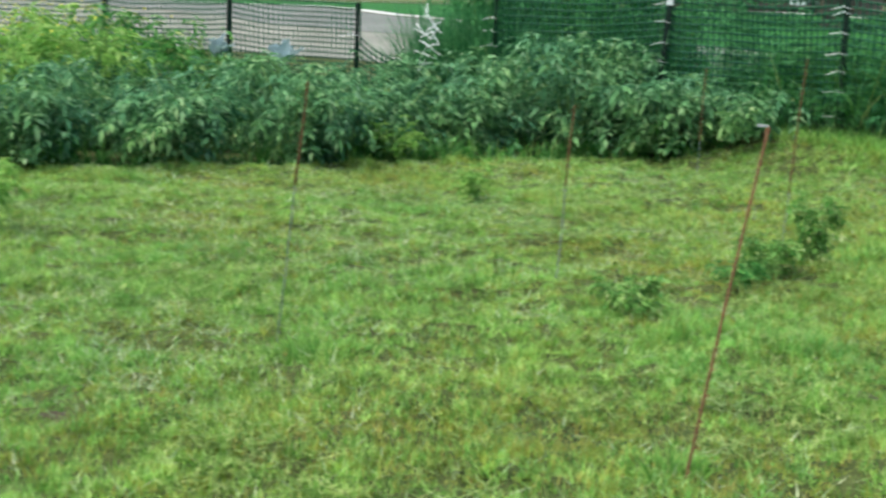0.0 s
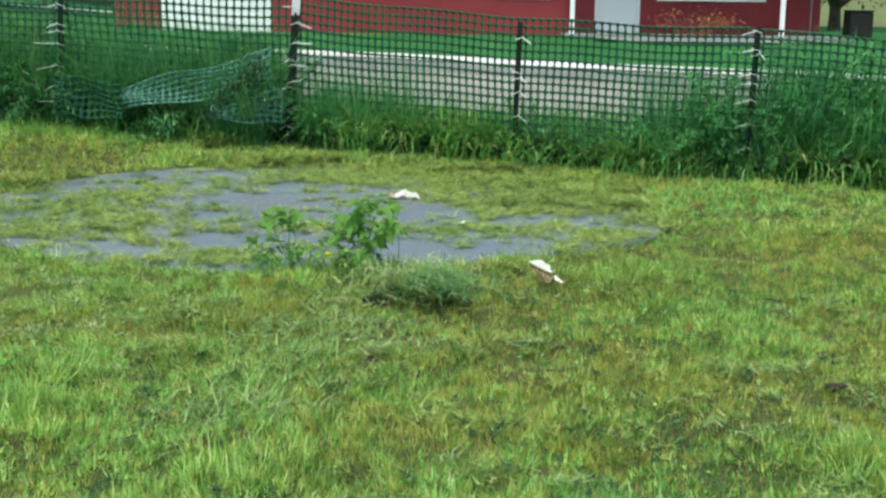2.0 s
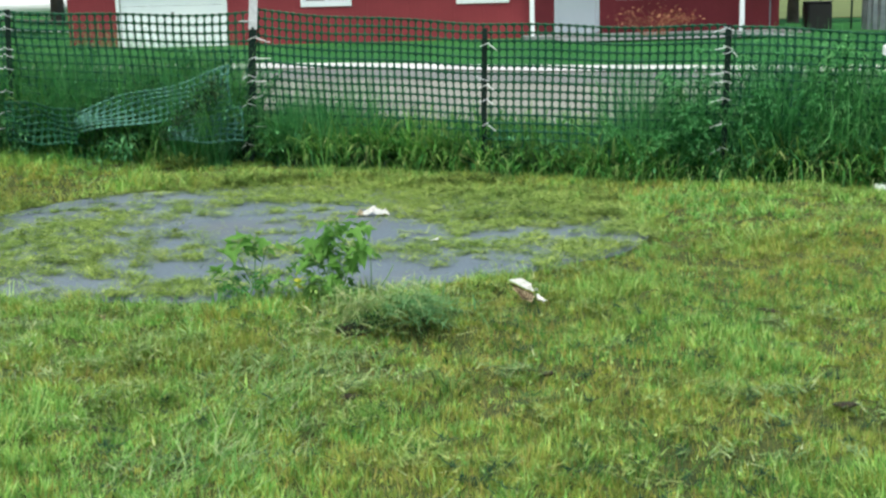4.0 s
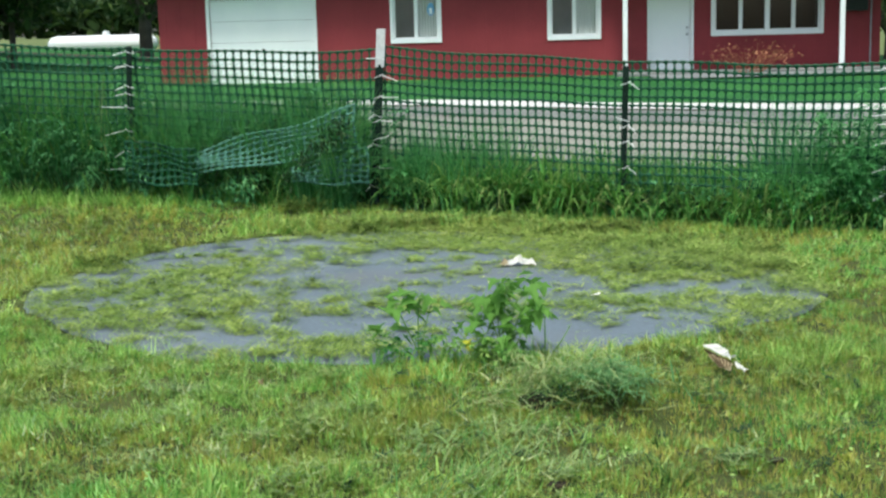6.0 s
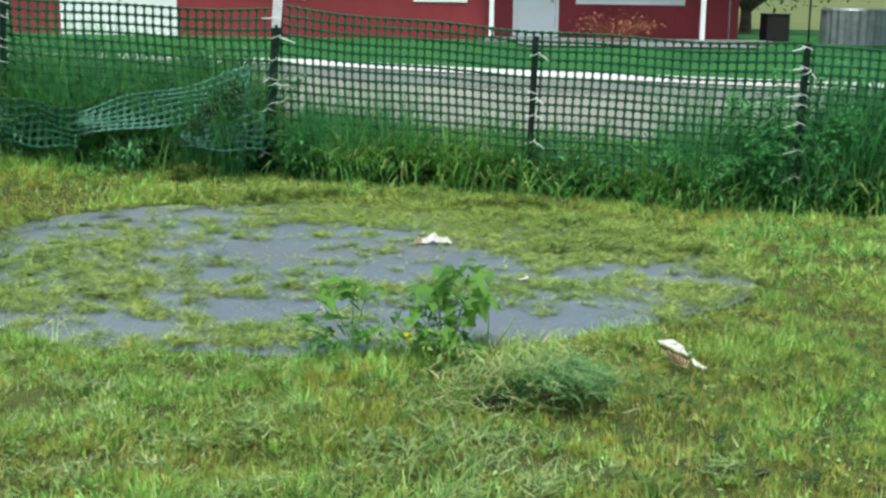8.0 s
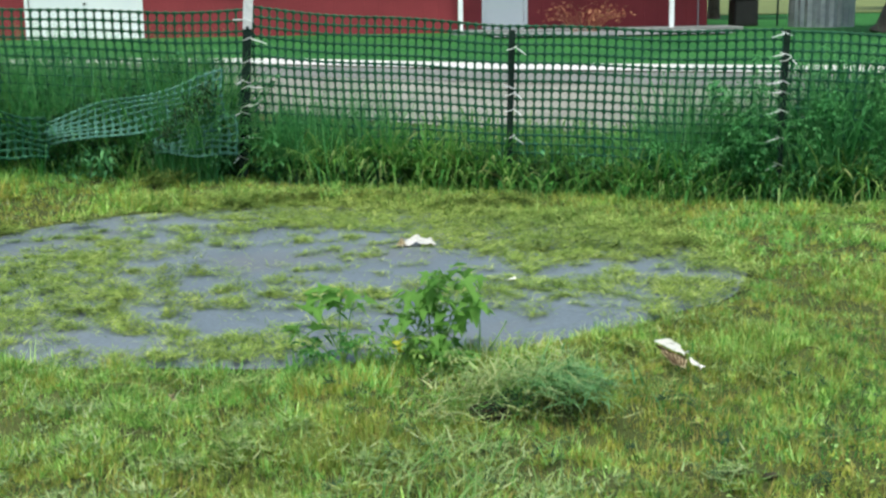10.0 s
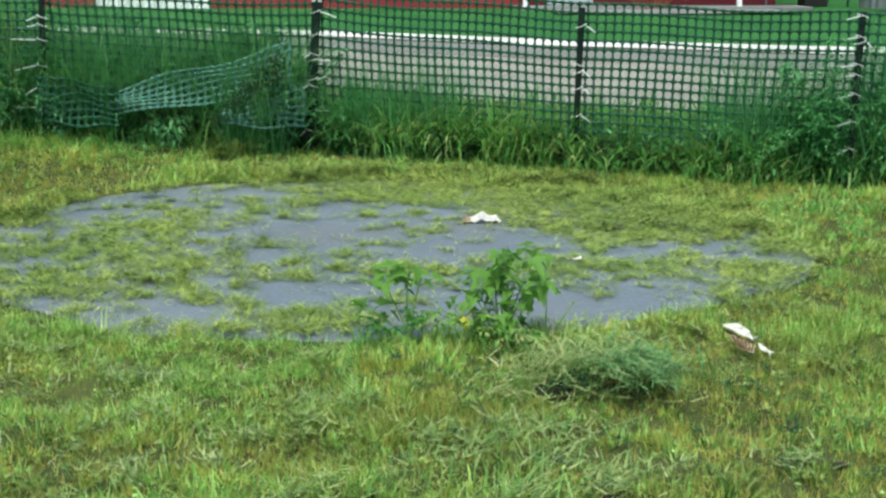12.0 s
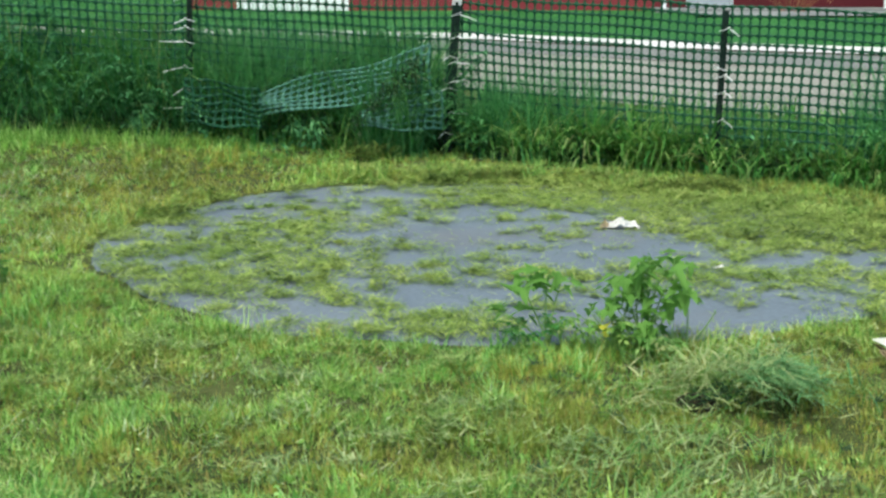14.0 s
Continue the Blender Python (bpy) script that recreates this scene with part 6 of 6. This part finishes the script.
def lobed(centres, turn, pitch, size, seed=0):
    """Broad five-lobed leaves, cupped along the midrib and drooping at the tip: ten triangles each."""
    r = np.random.default_rng(seed)
    n = len(centres)
    ang = np.array([3.14, 2.2, 1.75, 1.25, 0.85, 0.42, 0.0, -0.42, -0.85, -1.25, -1.75, -2.2])
    rad = np.array([0.12, 0.42, 0.30, 0.66, 0.36, 0.52, 1.0, 0.52, 0.36, 0.66, 0.30, 0.42])
    d = np.c_[np.cos(turn) * np.cos(pitch), np.sin(turn) * np.cos(pitch), np.sin(pitch)]
    side = np.c_[-np.sin(turn), np.cos(turn), r.normal(0, 0.3, n)]
    side /= np.linalg.norm(side, axis=1)[:, None]
    up = np.cross(d, side)
    v = np.empty((n, 13, 3))
    v[:, 0] = centres
    for k, (a, q) in enumerate(zip(ang, rad)):
        q = q * size * r.uniform(0.85, 1.15, n) * 0.6
        u, w = q * math.cos(a), q * math.sin(a)
        lift = np.abs(w) * 0.35 - np.maximum(u, 0) ** 2 / size * 0.6
        v[:, k + 1] = centres + d * u[:, None] + side * w[:, None] + up * lift[:, None]
    b = (np.arange(n) * 13)[:, None]
    t = np.concatenate([b + np.array([0, k + 1, (k + 1) % 12 + 1]) for k in range(12)], 1).reshape(-1, 3)
    return v.reshape(-1, 3), t


def lobed_weed(x, y, label, stems, seed, group=""):
    """A weed with a few long bowed stems that carry broad lobed leaves on short stalks, denser towards the tips."""
    r = random.Random(seed)
    ob = thing("weed", (x, y, tz(x, y)), label, "weed", group)
    at, turn, pitch, size = [], [], [], []
    for mx, my, mz, tx, ty, tz_, count, leaf, low in stems:
        foot, mid, tip = Vector((r.gauss(0, 0.012), r.gauss(0, 0.012), -0.02)), Vector((mx, my, mz)), Vector((tx, ty, tz_))
        along = lambda q: foot.lerp(mid, q).lerp(mid.lerp(tip, q), q)
        bm = bmesh.new()
        tube(bm, [along(k / 6) for k in range(7)], [0.0042 - 0.0004 * k for k in range(7)], 6)
        part("stem", bm, M_STEM, ob)
        for k in range(count):
            q = 1.0 if k == 0 else low + (1 - low) * r.random()
            p = along(q)
            a = r.uniform(0, 6.28)
            stalk = leaf * r.uniform(0.3, 0.7) * (0.3 if k == 0 else 1.0)
            e = p + Vector((math.cos(a) * stalk, math.sin(a) * stalk, stalk * 0.5))
            bm = bmesh.new()
            tube(bm, [p, e], [0.0016, 0.001], 4)
            part("leaf_stalk", bm, M_STEM, ob)
            at.append(e), turn.append(a + r.gauss(0, 0.4)), pitch.append(r.gauss(-0.25, 0.45)), size.append(leaf * r.uniform(0.65, 1.25))
    for q in zip(at, turn, pitch, size):
        v, t = lobed(np.array([q[0]]), np.array([q[1]]), np.array([q[2]]), np.array([q[3]]), r.randrange(9999))
        part_np("leaf", v, t, M_WEEDLEAF, ob)
    return ob


# stems: middle x, y, z; tip x, y, z; leaves; their size; where on the stem they begin
lobed_weed(-0.165, 7.20, "thin pale green lobed-leaved weed arching over the cloth", (
    (-0.06, 0.0, 0.16, -0.10, 0.0, 0.25, 8, 0.100, 0.6), (-0.02, 0.02, 0.17, 0.0, 0.0, 0.265, 8, 0.095, 0.55), (-0.06, -0.01, 0.12, -0.21, 0.0, 0.135, 9, 0.105, 0.5),
    (0.0, 0.0, 0.12, 0.045, 0.02, 0.245, 5, 0.090, 0.75), (0.0, -0.01, 0.04, 0.02, -0.02, 0.07, 4, 0.075, 0.4)), 1)
lobed_weed(0.145, 7.16, "bushy bright green lobed-leaved weed at the cloth's edge", (
    (-0.04, 0.0, 0.18, -0.06, 0.0, 0.26, 14, 0.095, 0.4), (-0.02, 0.03, 0.18, -0.02, 0.02, 0.27, 14, 0.09, 0.35), (0.0, 0.0, 0.2, 0.025, 0.0, 0.33, 13, 0.095, 0.45), (0.03, 0.02, 0.2, 0.07, 0.0, 0.285, 14, 0.10, 0.45),
    (0.07, 0.0, 0.26, 0.155, 0.0, 0.19, 11, 0.10, 0.4), (0.06, 0.0, 0.22, 0.12, 0.03, 0.30, 10, 0.10, 0.5), (-0.05, -0.04, 0.12, -0.08, -0.05, 0.17, 11, 0.085, 0.3), (0.05, -0.04, 0.10, 0.08, -0.05, 0.16, 11, 0.085, 0.3),
    (0.0, -0.05, 0.08, 0.01, -0.06, 0.13, 9, 0.08, 0.2), (-0.13, 0.0, 0.08, -0.10, 0.0, 0.235, 3, 0.06, 0.85), (-0.12, 0.02, 0.06, -0.17, 0.02, 0.145, 3, 0.06, 0.8)), 2)
leafy_weed(0.02, 7.12, 0.12, 7, 3, "low weed with a yellow flower", True, per=6, leaf=0.07, wide=0.9)
leafy_weed(0.20, 7.08, 0.11, 7, 12, "low layered weed merging into the grass", per=6, wide=0.9, leaf=0.07, material=M_TALLPALE)
leafy_weed(-0.22, 7.16, 0.12, 6, 11, "thin low weed at the cloth's edge", per=5, leaf=0.07, material=M_TALL, wide=0.8)
lobed_weed(0.315, 7.20, "thin bare-stemmed sprout at the cloth's edge", ((-0.005, 0.0, 0.07, -0.01, 0.0, 0.17, 1, 0.025, 0.9), (0.05, 0.0, 0.06, 0.085, 0.0, 0.135, 1, 0.025, 0.9)), 5)
leafy_weed(-2.20, 7.16, 0.38, 12, 4, "tall leafy weed in the lawn, leaning over", per=9, wide=0.28, lean=0.04, leaf=0.09, material=M_TALLPALE)
leafy_weed(-2.20, 6.82, 0.24, 12, 5, "leafy weed sloping down beside a taller one", per=9, wide=0.6, lean=-0.1, leaf=0.08, material=M_TALLPALE)
leafy_weed(-2.20, 6.56, 0.14, 10, 13, "low leafy weed creeping over the lawn", per=8, wide=1.0, lean=-0.3, leaf=0.07, material=M_TALL)
leafy_weed(-4.65, 7.40, 0.28, 8, 6, "upright leafy weed in the lawn", per=8, wide=0.35, leaf=0.09)
leafy_weed(-5.38, 4.45, 0.44, 12, 7, "tall leafy weed at the lawn's edge", per=9, wide=0.45, leaf=0.12)
leafy_weed(-2.20, 5.72, 0.17, 11, 8, "low pale leafy weed at a rod's foot", per=8, wide=0.9, leaf=0.08, material=M_TALLPALE)
leafy_weed(-6.45, 8.35, 0.40, 10, 9, "fresh green leafy weed at the bed's edge", per=9, wide=0.5, leaf=0.12)

# ---- bare holes and dark gaps in the lawn ----
# brown soil, and darker patches that put the shadow under the grass into colour
for hx, hy, hr, soil in ((-2.53, 3.33, 0.05, M_SOIL), (-0.98, 5.29, 0.05, M_SOIL), (0.31, 5.81, 0.035, M_HOLLOW), (0.94, 6.02, 0.028, M_HOLLOW), (0.46, 5.73, 0.035, M_HOLLOW), (1.76, 5.52, 0.040, M_HOLLOW), (1.89, 6.87, 0.05, M_HOLLOW), (1.07, 6.51, 0.025, M_HOLLOW), (-0.46, 5.64, 0.05, M_HOLLOW)):
    bm = bmesh.new()
    bmesh.ops.create_icosphere(bm, subdivisions=3, radius=1, matrix=Matrix.Diagonal((hr * 0.8, hr * 0.8, 0.005, 1)))
    for v in bm.verts:
        v.co *= 1 + 0.9 * noise.noise(v.co * 26 + Vector((hx, hy, 0)))
    m = part("soil_and_gap_patch", bm, soil)
    m.location = (hx, hy, tz(hx, hy) + 0.008)
    tagged(m, "small dark patch of bare soil and painted shade in the lawn", "soil")


# ---- litter ----
def crumple(bm, nx, ny, sx, sy, height, seed):
    """A creased sheet: broad folds, sharp small creases, an uneven outline."""
    g = np.random.default_rng(seed)
    p = g.random(6) * 6.28
    grid = []
    for i in range(nx + 1):
        row = []
        for j in range(ny + 1):
            u, v = i / nx - 0.5, j / ny - 0.5
            z = height * (1.1 + math.sin(5.5 * u + p[0]) + 0.6 * math.sin(7 * v + 4 * u + p[1]) + 0.35 * g.normal())
            edge = 1 + 0.12 * math.sin(9 * u + p[2]) + 0.10 * math.sin(8 * v + p[3])
            row.append(bm.verts.new((u * sx * edge, v * sy * edge, max(0.003, z))))
        grid.append(row)
    for i in range(nx):
        for j in range(ny):
            q = (grid[i][j], grid[i + 1][j], grid[i + 1][j + 1], grid[i][j + 1])
            bm.faces.new((q[0], q[1], q[2])), bm.faces.new((q[0], q[2], q[3]))
    bmesh.ops.solidify(bm, geom=bm.faces[:], thickness=0.002)
    return bm


def wrapper(bm, nx, ny, sx, sy, height, seed):
    """A stiff crumpled wrapper: two peaks, steep ends, a sharp lower edge lifted off the ground."""
    g = np.random.default_rng(seed)
    grid = []
    for i in range(nx + 1):
        row = []
        for j in range(ny + 1):
            u, v = 2 * i / nx - 1, 2 * j / ny - 1
            hump = (1 - abs(u) ** 5) * (1 - 0.75 * v * v) * (0.72 + 0.28 * math.cos(6.2 * u + 0.5))
            row.append(bm.verts.new((u * sx / 2 + 0.004 * g.normal(), v * sy / 2 + 0.004 * g.normal(), 0.006 + height * hump + 0.10 * height * g.normal())))
        grid.append(row)
    for i in range(nx):
        for j in range(ny):
            q = (grid[i][j], grid[i + 1][j], grid[i + 1][j + 1], grid[i][j + 1])
            bm.faces.new((q[0], q[1], q[2])), bm.faces.new((q[0], q[2], q[3]))
    bmesh.ops.solidify(bm, geom=bm.faces[:], thickness=0.002)
    return bm


paper = part("crumpled_paper", wrapper(bmesh.new(), 10, 6, 0.160, 0.09, 0.052, 15), M_PAPER)
paper.matrix_basis = pose(0.222, 9.225, tz(0.222, 9.225) + 0.026, 0, 0, 3)
tagged(paper, "crumpled white paper lying on the ground cloth", "litter")
tan = part("printed_corner", wrapper(bmesh.new(), 4, 5, 0.045, 0.08, 0.038, 4), M_TAN, paper, "tan printed corner")
tan.location = (-0.082, 0.0, 0.002)
scrap = part("paper_scrap", crumple(bmesh.new(), 3, 2, 0.045, 0.03, 0.008, 5), M_PAPER)
scrap.matrix_basis = pose(0.56, 8.29, tz(0.56, 8.29) + 0.04, 0, 0, 30)
tagged(scrap, "small pale scrap on the cut grass", "litter")
scrap = part("paper_scrap", crumple(bmesh.new(), 3, 2, 0.022, 0.02, 0.012, 6), M_TAN)
scrap.matrix_basis = pose(-0.70, 6.74, tz(-0.70, 6.74) + 0.05, 40, 0, 30)
tagged(scrap, "small pale scrap caught in the grass", "litter")
bag = thing("paper_bag", (0.935, 6.95, tz(0.935, 6.95) + 0.03), "torn folded paper bag, white with brown striped side", "bag")


def crease(corners, n, m, seed, material, name, label="", parent=None):
    """A creased paper panel between four corners."""
    g = np.random.default_rng(seed)
    a, b, c, d = (Vector(q) for q in corners)
    bm = bmesh.new()
    grid = []
    for i in range(n + 1):
        u = i / n
        lo, hi = a.lerp(b, u), d.lerp(c, u)
        grid.append([bm.verts.new(lo.lerp(hi, j / m) + Vector(g.normal(0, 0.0025, 3))) for j in range(m + 1)])
    for p, q in zip(grid, grid[1:]):
        for k in range(m):
            bm.faces.new((p[k], q[k], q[k + 1], p[k + 1]))
    bmesh.ops.solidify(bm, geom=bm.faces[:], thickness=0.0015)
    return part(name, bm, material, parent or bag, label)


crease([(-0.070, 0.030, 0.074), (0.025, -0.010, 0.036), (0.022, 0.030, 0.054), (-0.012, 0.045, 0.078)], 7, 4, 1, M_PAPER, "flap", "white pointed flap")
crease([(-0.054, 0.010, 0.050), (0.034, -0.024, 0.022), (0.014, -0.054, 0.003), (-0.018, -0.034, 0.008)], 8, 3, 2, M_TAN, "side", "brown striped side")
crease([(0.032, -0.022, 0.026), (0.050, -0.030, 0.026), (0.074, -0.080, 0.012), (0.060, -0.085, 0.004)], 4, 4, 3, M_PAPER, "torn_end", "white torn end")
crease([(0.030, 0.0, 0.038), (0.046, 0.0, 0.046), (0.048, 0.016, 0.030), (0.030, 0.016, 0.034)], 2, 2, 4, M_PAPER, "curled_edge", "small curled white edge")
crease([(-0.066, 0.024, 0.066), (0.030, -0.016, 0.028), (0.032, -0.020, 0.022), (-0.056, 0.012, 0.052)], 6, 1, 5, M_MAROON, "fold_line", "dark fold")
for k in range(6):
    u = (k + 0.8) / 6.6
    lo = Vector((-0.018, -0.037, 0.010)).lerp(Vector((0.014, -0.057, 0.005)), u)
    hi = Vector((-0.054, 0.007, 0.052)).lerp(Vector((0.034, -0.027, 0.024)), u)
    bm = bmesh.new()
    tube(bm, [lo.lerp(hi, 0.15), lo.lerp(hi, 0.9)], 0.0026, 5)
    part("print_bar", bm, M_MAROON, bag)



# ---- garden bed ----
def bushy(x, y, h, spread, n, leaf, material, name, label, category, seed, group=""):
    """A bushy garden plant: arching stems under a thick, uneven coat of leaves."""
    r = random.Random(seed)
    ob = thing(name, (x, y, tz(x, y)), label, category, group)
    bm = bmesh.new()
    ends = []
    for k in range(9):
        a = r.uniform(0, 6.28)
        tip = Vector((math.cos(a) * spread * r.uniform(0.3, 1.0), math.sin(a) * spread * r.uniform(0.3, 1.0), h * r.uniform(0.45, 1.0)))
        mid = tip * 0.5 + Vector((0, 0, h * 0.15))
        tube(bm, [(0, 0, -0.02), mid, tip], [0.010, 0.007, 0.003], 5)
        for j in range(8):
            q = r.uniform(0.1, 1.0)
            ends.append(mid.lerp(tip, q * 2 - 1) if q > 0.5 else Vector((0, 0, 0)).lerp(mid, q * 2))
    part("stem", bm, M_STEM, ob)
    g = np.random.default_rng(seed)
    e = np.array(ends)[g.integers(0, len(ends), n)]
    c = e + g.normal(0, 1, (n, 3)) * np.array([0.26, 0.26, 0.08]) * spread
    c[:, 2] = np.clip(c[:, 2], 0.06, h)
    away = np.arctan2(c[:, 1], c[:, 0]) + g.normal(0, 1.0, n)
    v, t = fronds(c, away, leaf * 2.6 * g.uniform(0.6, 1.25, n), g.normal(0.45, 0.35, n), g.uniform(0.8, 2.0, n), 3, leaf * g.uniform(0.6, 1.5, n), 0.34, seed)
    v[:, 2] = np.maximum(v[:, 2], 0.02)
    part_np("leaf", v, t, material, ob)
    return ob


spots = [(-7.95, 6.05, 0.70), (-7.25, 6.85, 0.70), (-8.6, 7.1, 0.74), (-6.95, 7.7, 0.72), (-8.0, 8.1, 0.72), (-6.75, 8.55, 0.72), (-7.7, 9.2, 0.74), (-6.6, 9.4, 0.84),
         (-6.0, 10.0, 1.0), (-6.9, 10.1, 0.86), (-5.4, 10.35, 0.62), (-4.9, 10.7, 0.50), (-9.2, 6.7, 0.74), (-9.6, 7.8, 0.76), (-8.9, 5.7, 0.66), (-6.3, 10.55, 0.85)]
for k, (px, py, ph) in enumerate(spots):
    bushy(px, py, ph * (1.0, 1.10, 0.98, 1.06, 1.14)[k % 5], 0.52, 470, 0.072, M_TOMATO, "tomato_plant", "sprawling dull green tomato plant in the garden bed", "plant", 200 + k, "tomato plants in the bed")


def cabbage(x, y, z, seed):
    r = random.Random(seed)
    ob = thing("cabbage", (x, y, tz(x, y)), "cabbage with large blue-grey leaves above the bed", "plant", "cabbages in the bed")
    bm = bmesh.new()
    tube(bm, [(0, 0, -0.02), (0, 0, z)], [0.02, 0.015], 7)
    part("stem", bm, M_STEM, ob)
    for k in range(6):
        a = r.uniform(0, 6.28)
        bm = bmesh.new()
        L, w = r.uniform(0.16, 0.27), r.uniform(0.045, 0.075)
        up = r.uniform(0.55, 1.35)
        rows = []
        for i in range(6):
            u = i / 5
            ww = w * math.sin(math.pi * (0.10 + 0.78 * u)) + 0.008
            out, hi = L * u * math.cos(up * (1 - 0.12 * u)), L * u * math.sin(up * (1 - 0.12 * u))
            rows.append([bm.verts.new(((out - abs(s) * 0.035) * math.cos(a) - s * ww * math.sin(a), (out - abs(s) * 0.035) * math.sin(a) + s * ww * math.cos(a), z - 0.06 + hi + 0.010 * r.gauss(0, 1))) for s in (-1, -0.5, 0, 0.5, 1)])
        for p, q in zip(rows, rows[1:]):
            for i in range(4):
                bm.faces.new((p[i], p[i + 1], q[i + 1], q[i]))
        part("leaf", bm, M_CABBAGE, ob)
    return ob


cabbage(-8.15, 8.6, 0.74, 1)
cabbage(-8.40, 8.8, 0.74, 4)
cabbage(-9.25, 8.7, 0.79, 2)
cabbage(-10.7, 8.7, 0.72, 3)
for k, (px, py, ph) in enumerate(((-10.0, 7.1, 1.12), (-10.3, 7.75, 1.2), (-9.6, 7.5, 1.02), (-10.7, 7.3, 1.22), (-9.4, 6.5, 0.95), (-10.1, 6.6, 1.05))):
    ob = bushy(px, py, ph, 0.46, 200, 0.085, M_WEED, "mustard_plant", "yellow-flowered leafy plant at the bed's end", "plant", 300 + k, "yellow-flowered plants")
    g = np.random.default_rng(k)
    tagged(part_np("flower", *leaves(np.c_[g.normal(0, 0.3, 60), g.normal(0, 0.3, 60), g.uniform(0.80, 1.08, 60) * ph], 0.03, k, 0.6, 0, 0.8), M_FLOWER, ob), kind="stuff")
for k, (px, py, ph) in enumerate(((-10.45, 8.35, 1.2), (-9.75, 8.55, 1.05), (-9.4, 8.75, 0.80))):
    bushy(px, py, ph, 0.46, 200, 0.085, M_TALL, "garden_weed", "tall leafy green weed by the fence", "plant", 330 + k, "tall weeds by the fence")
for k, (px, py, ph) in enumerate(((-8.0, 11.0, 1.75), (-7.35, 11.35, 1.9), (-6.75, 11.5, 1.85), (-6.25, 11.75, 1.7), (-7.7, 11.8, 1.9))):
    bushy(px, py, ph, 0.62, 800, 0.062, M_HAZE, "shrub", "leafy green shrub growing behind the fence", "shrub", 400 + k, "shrubs behind the fence")
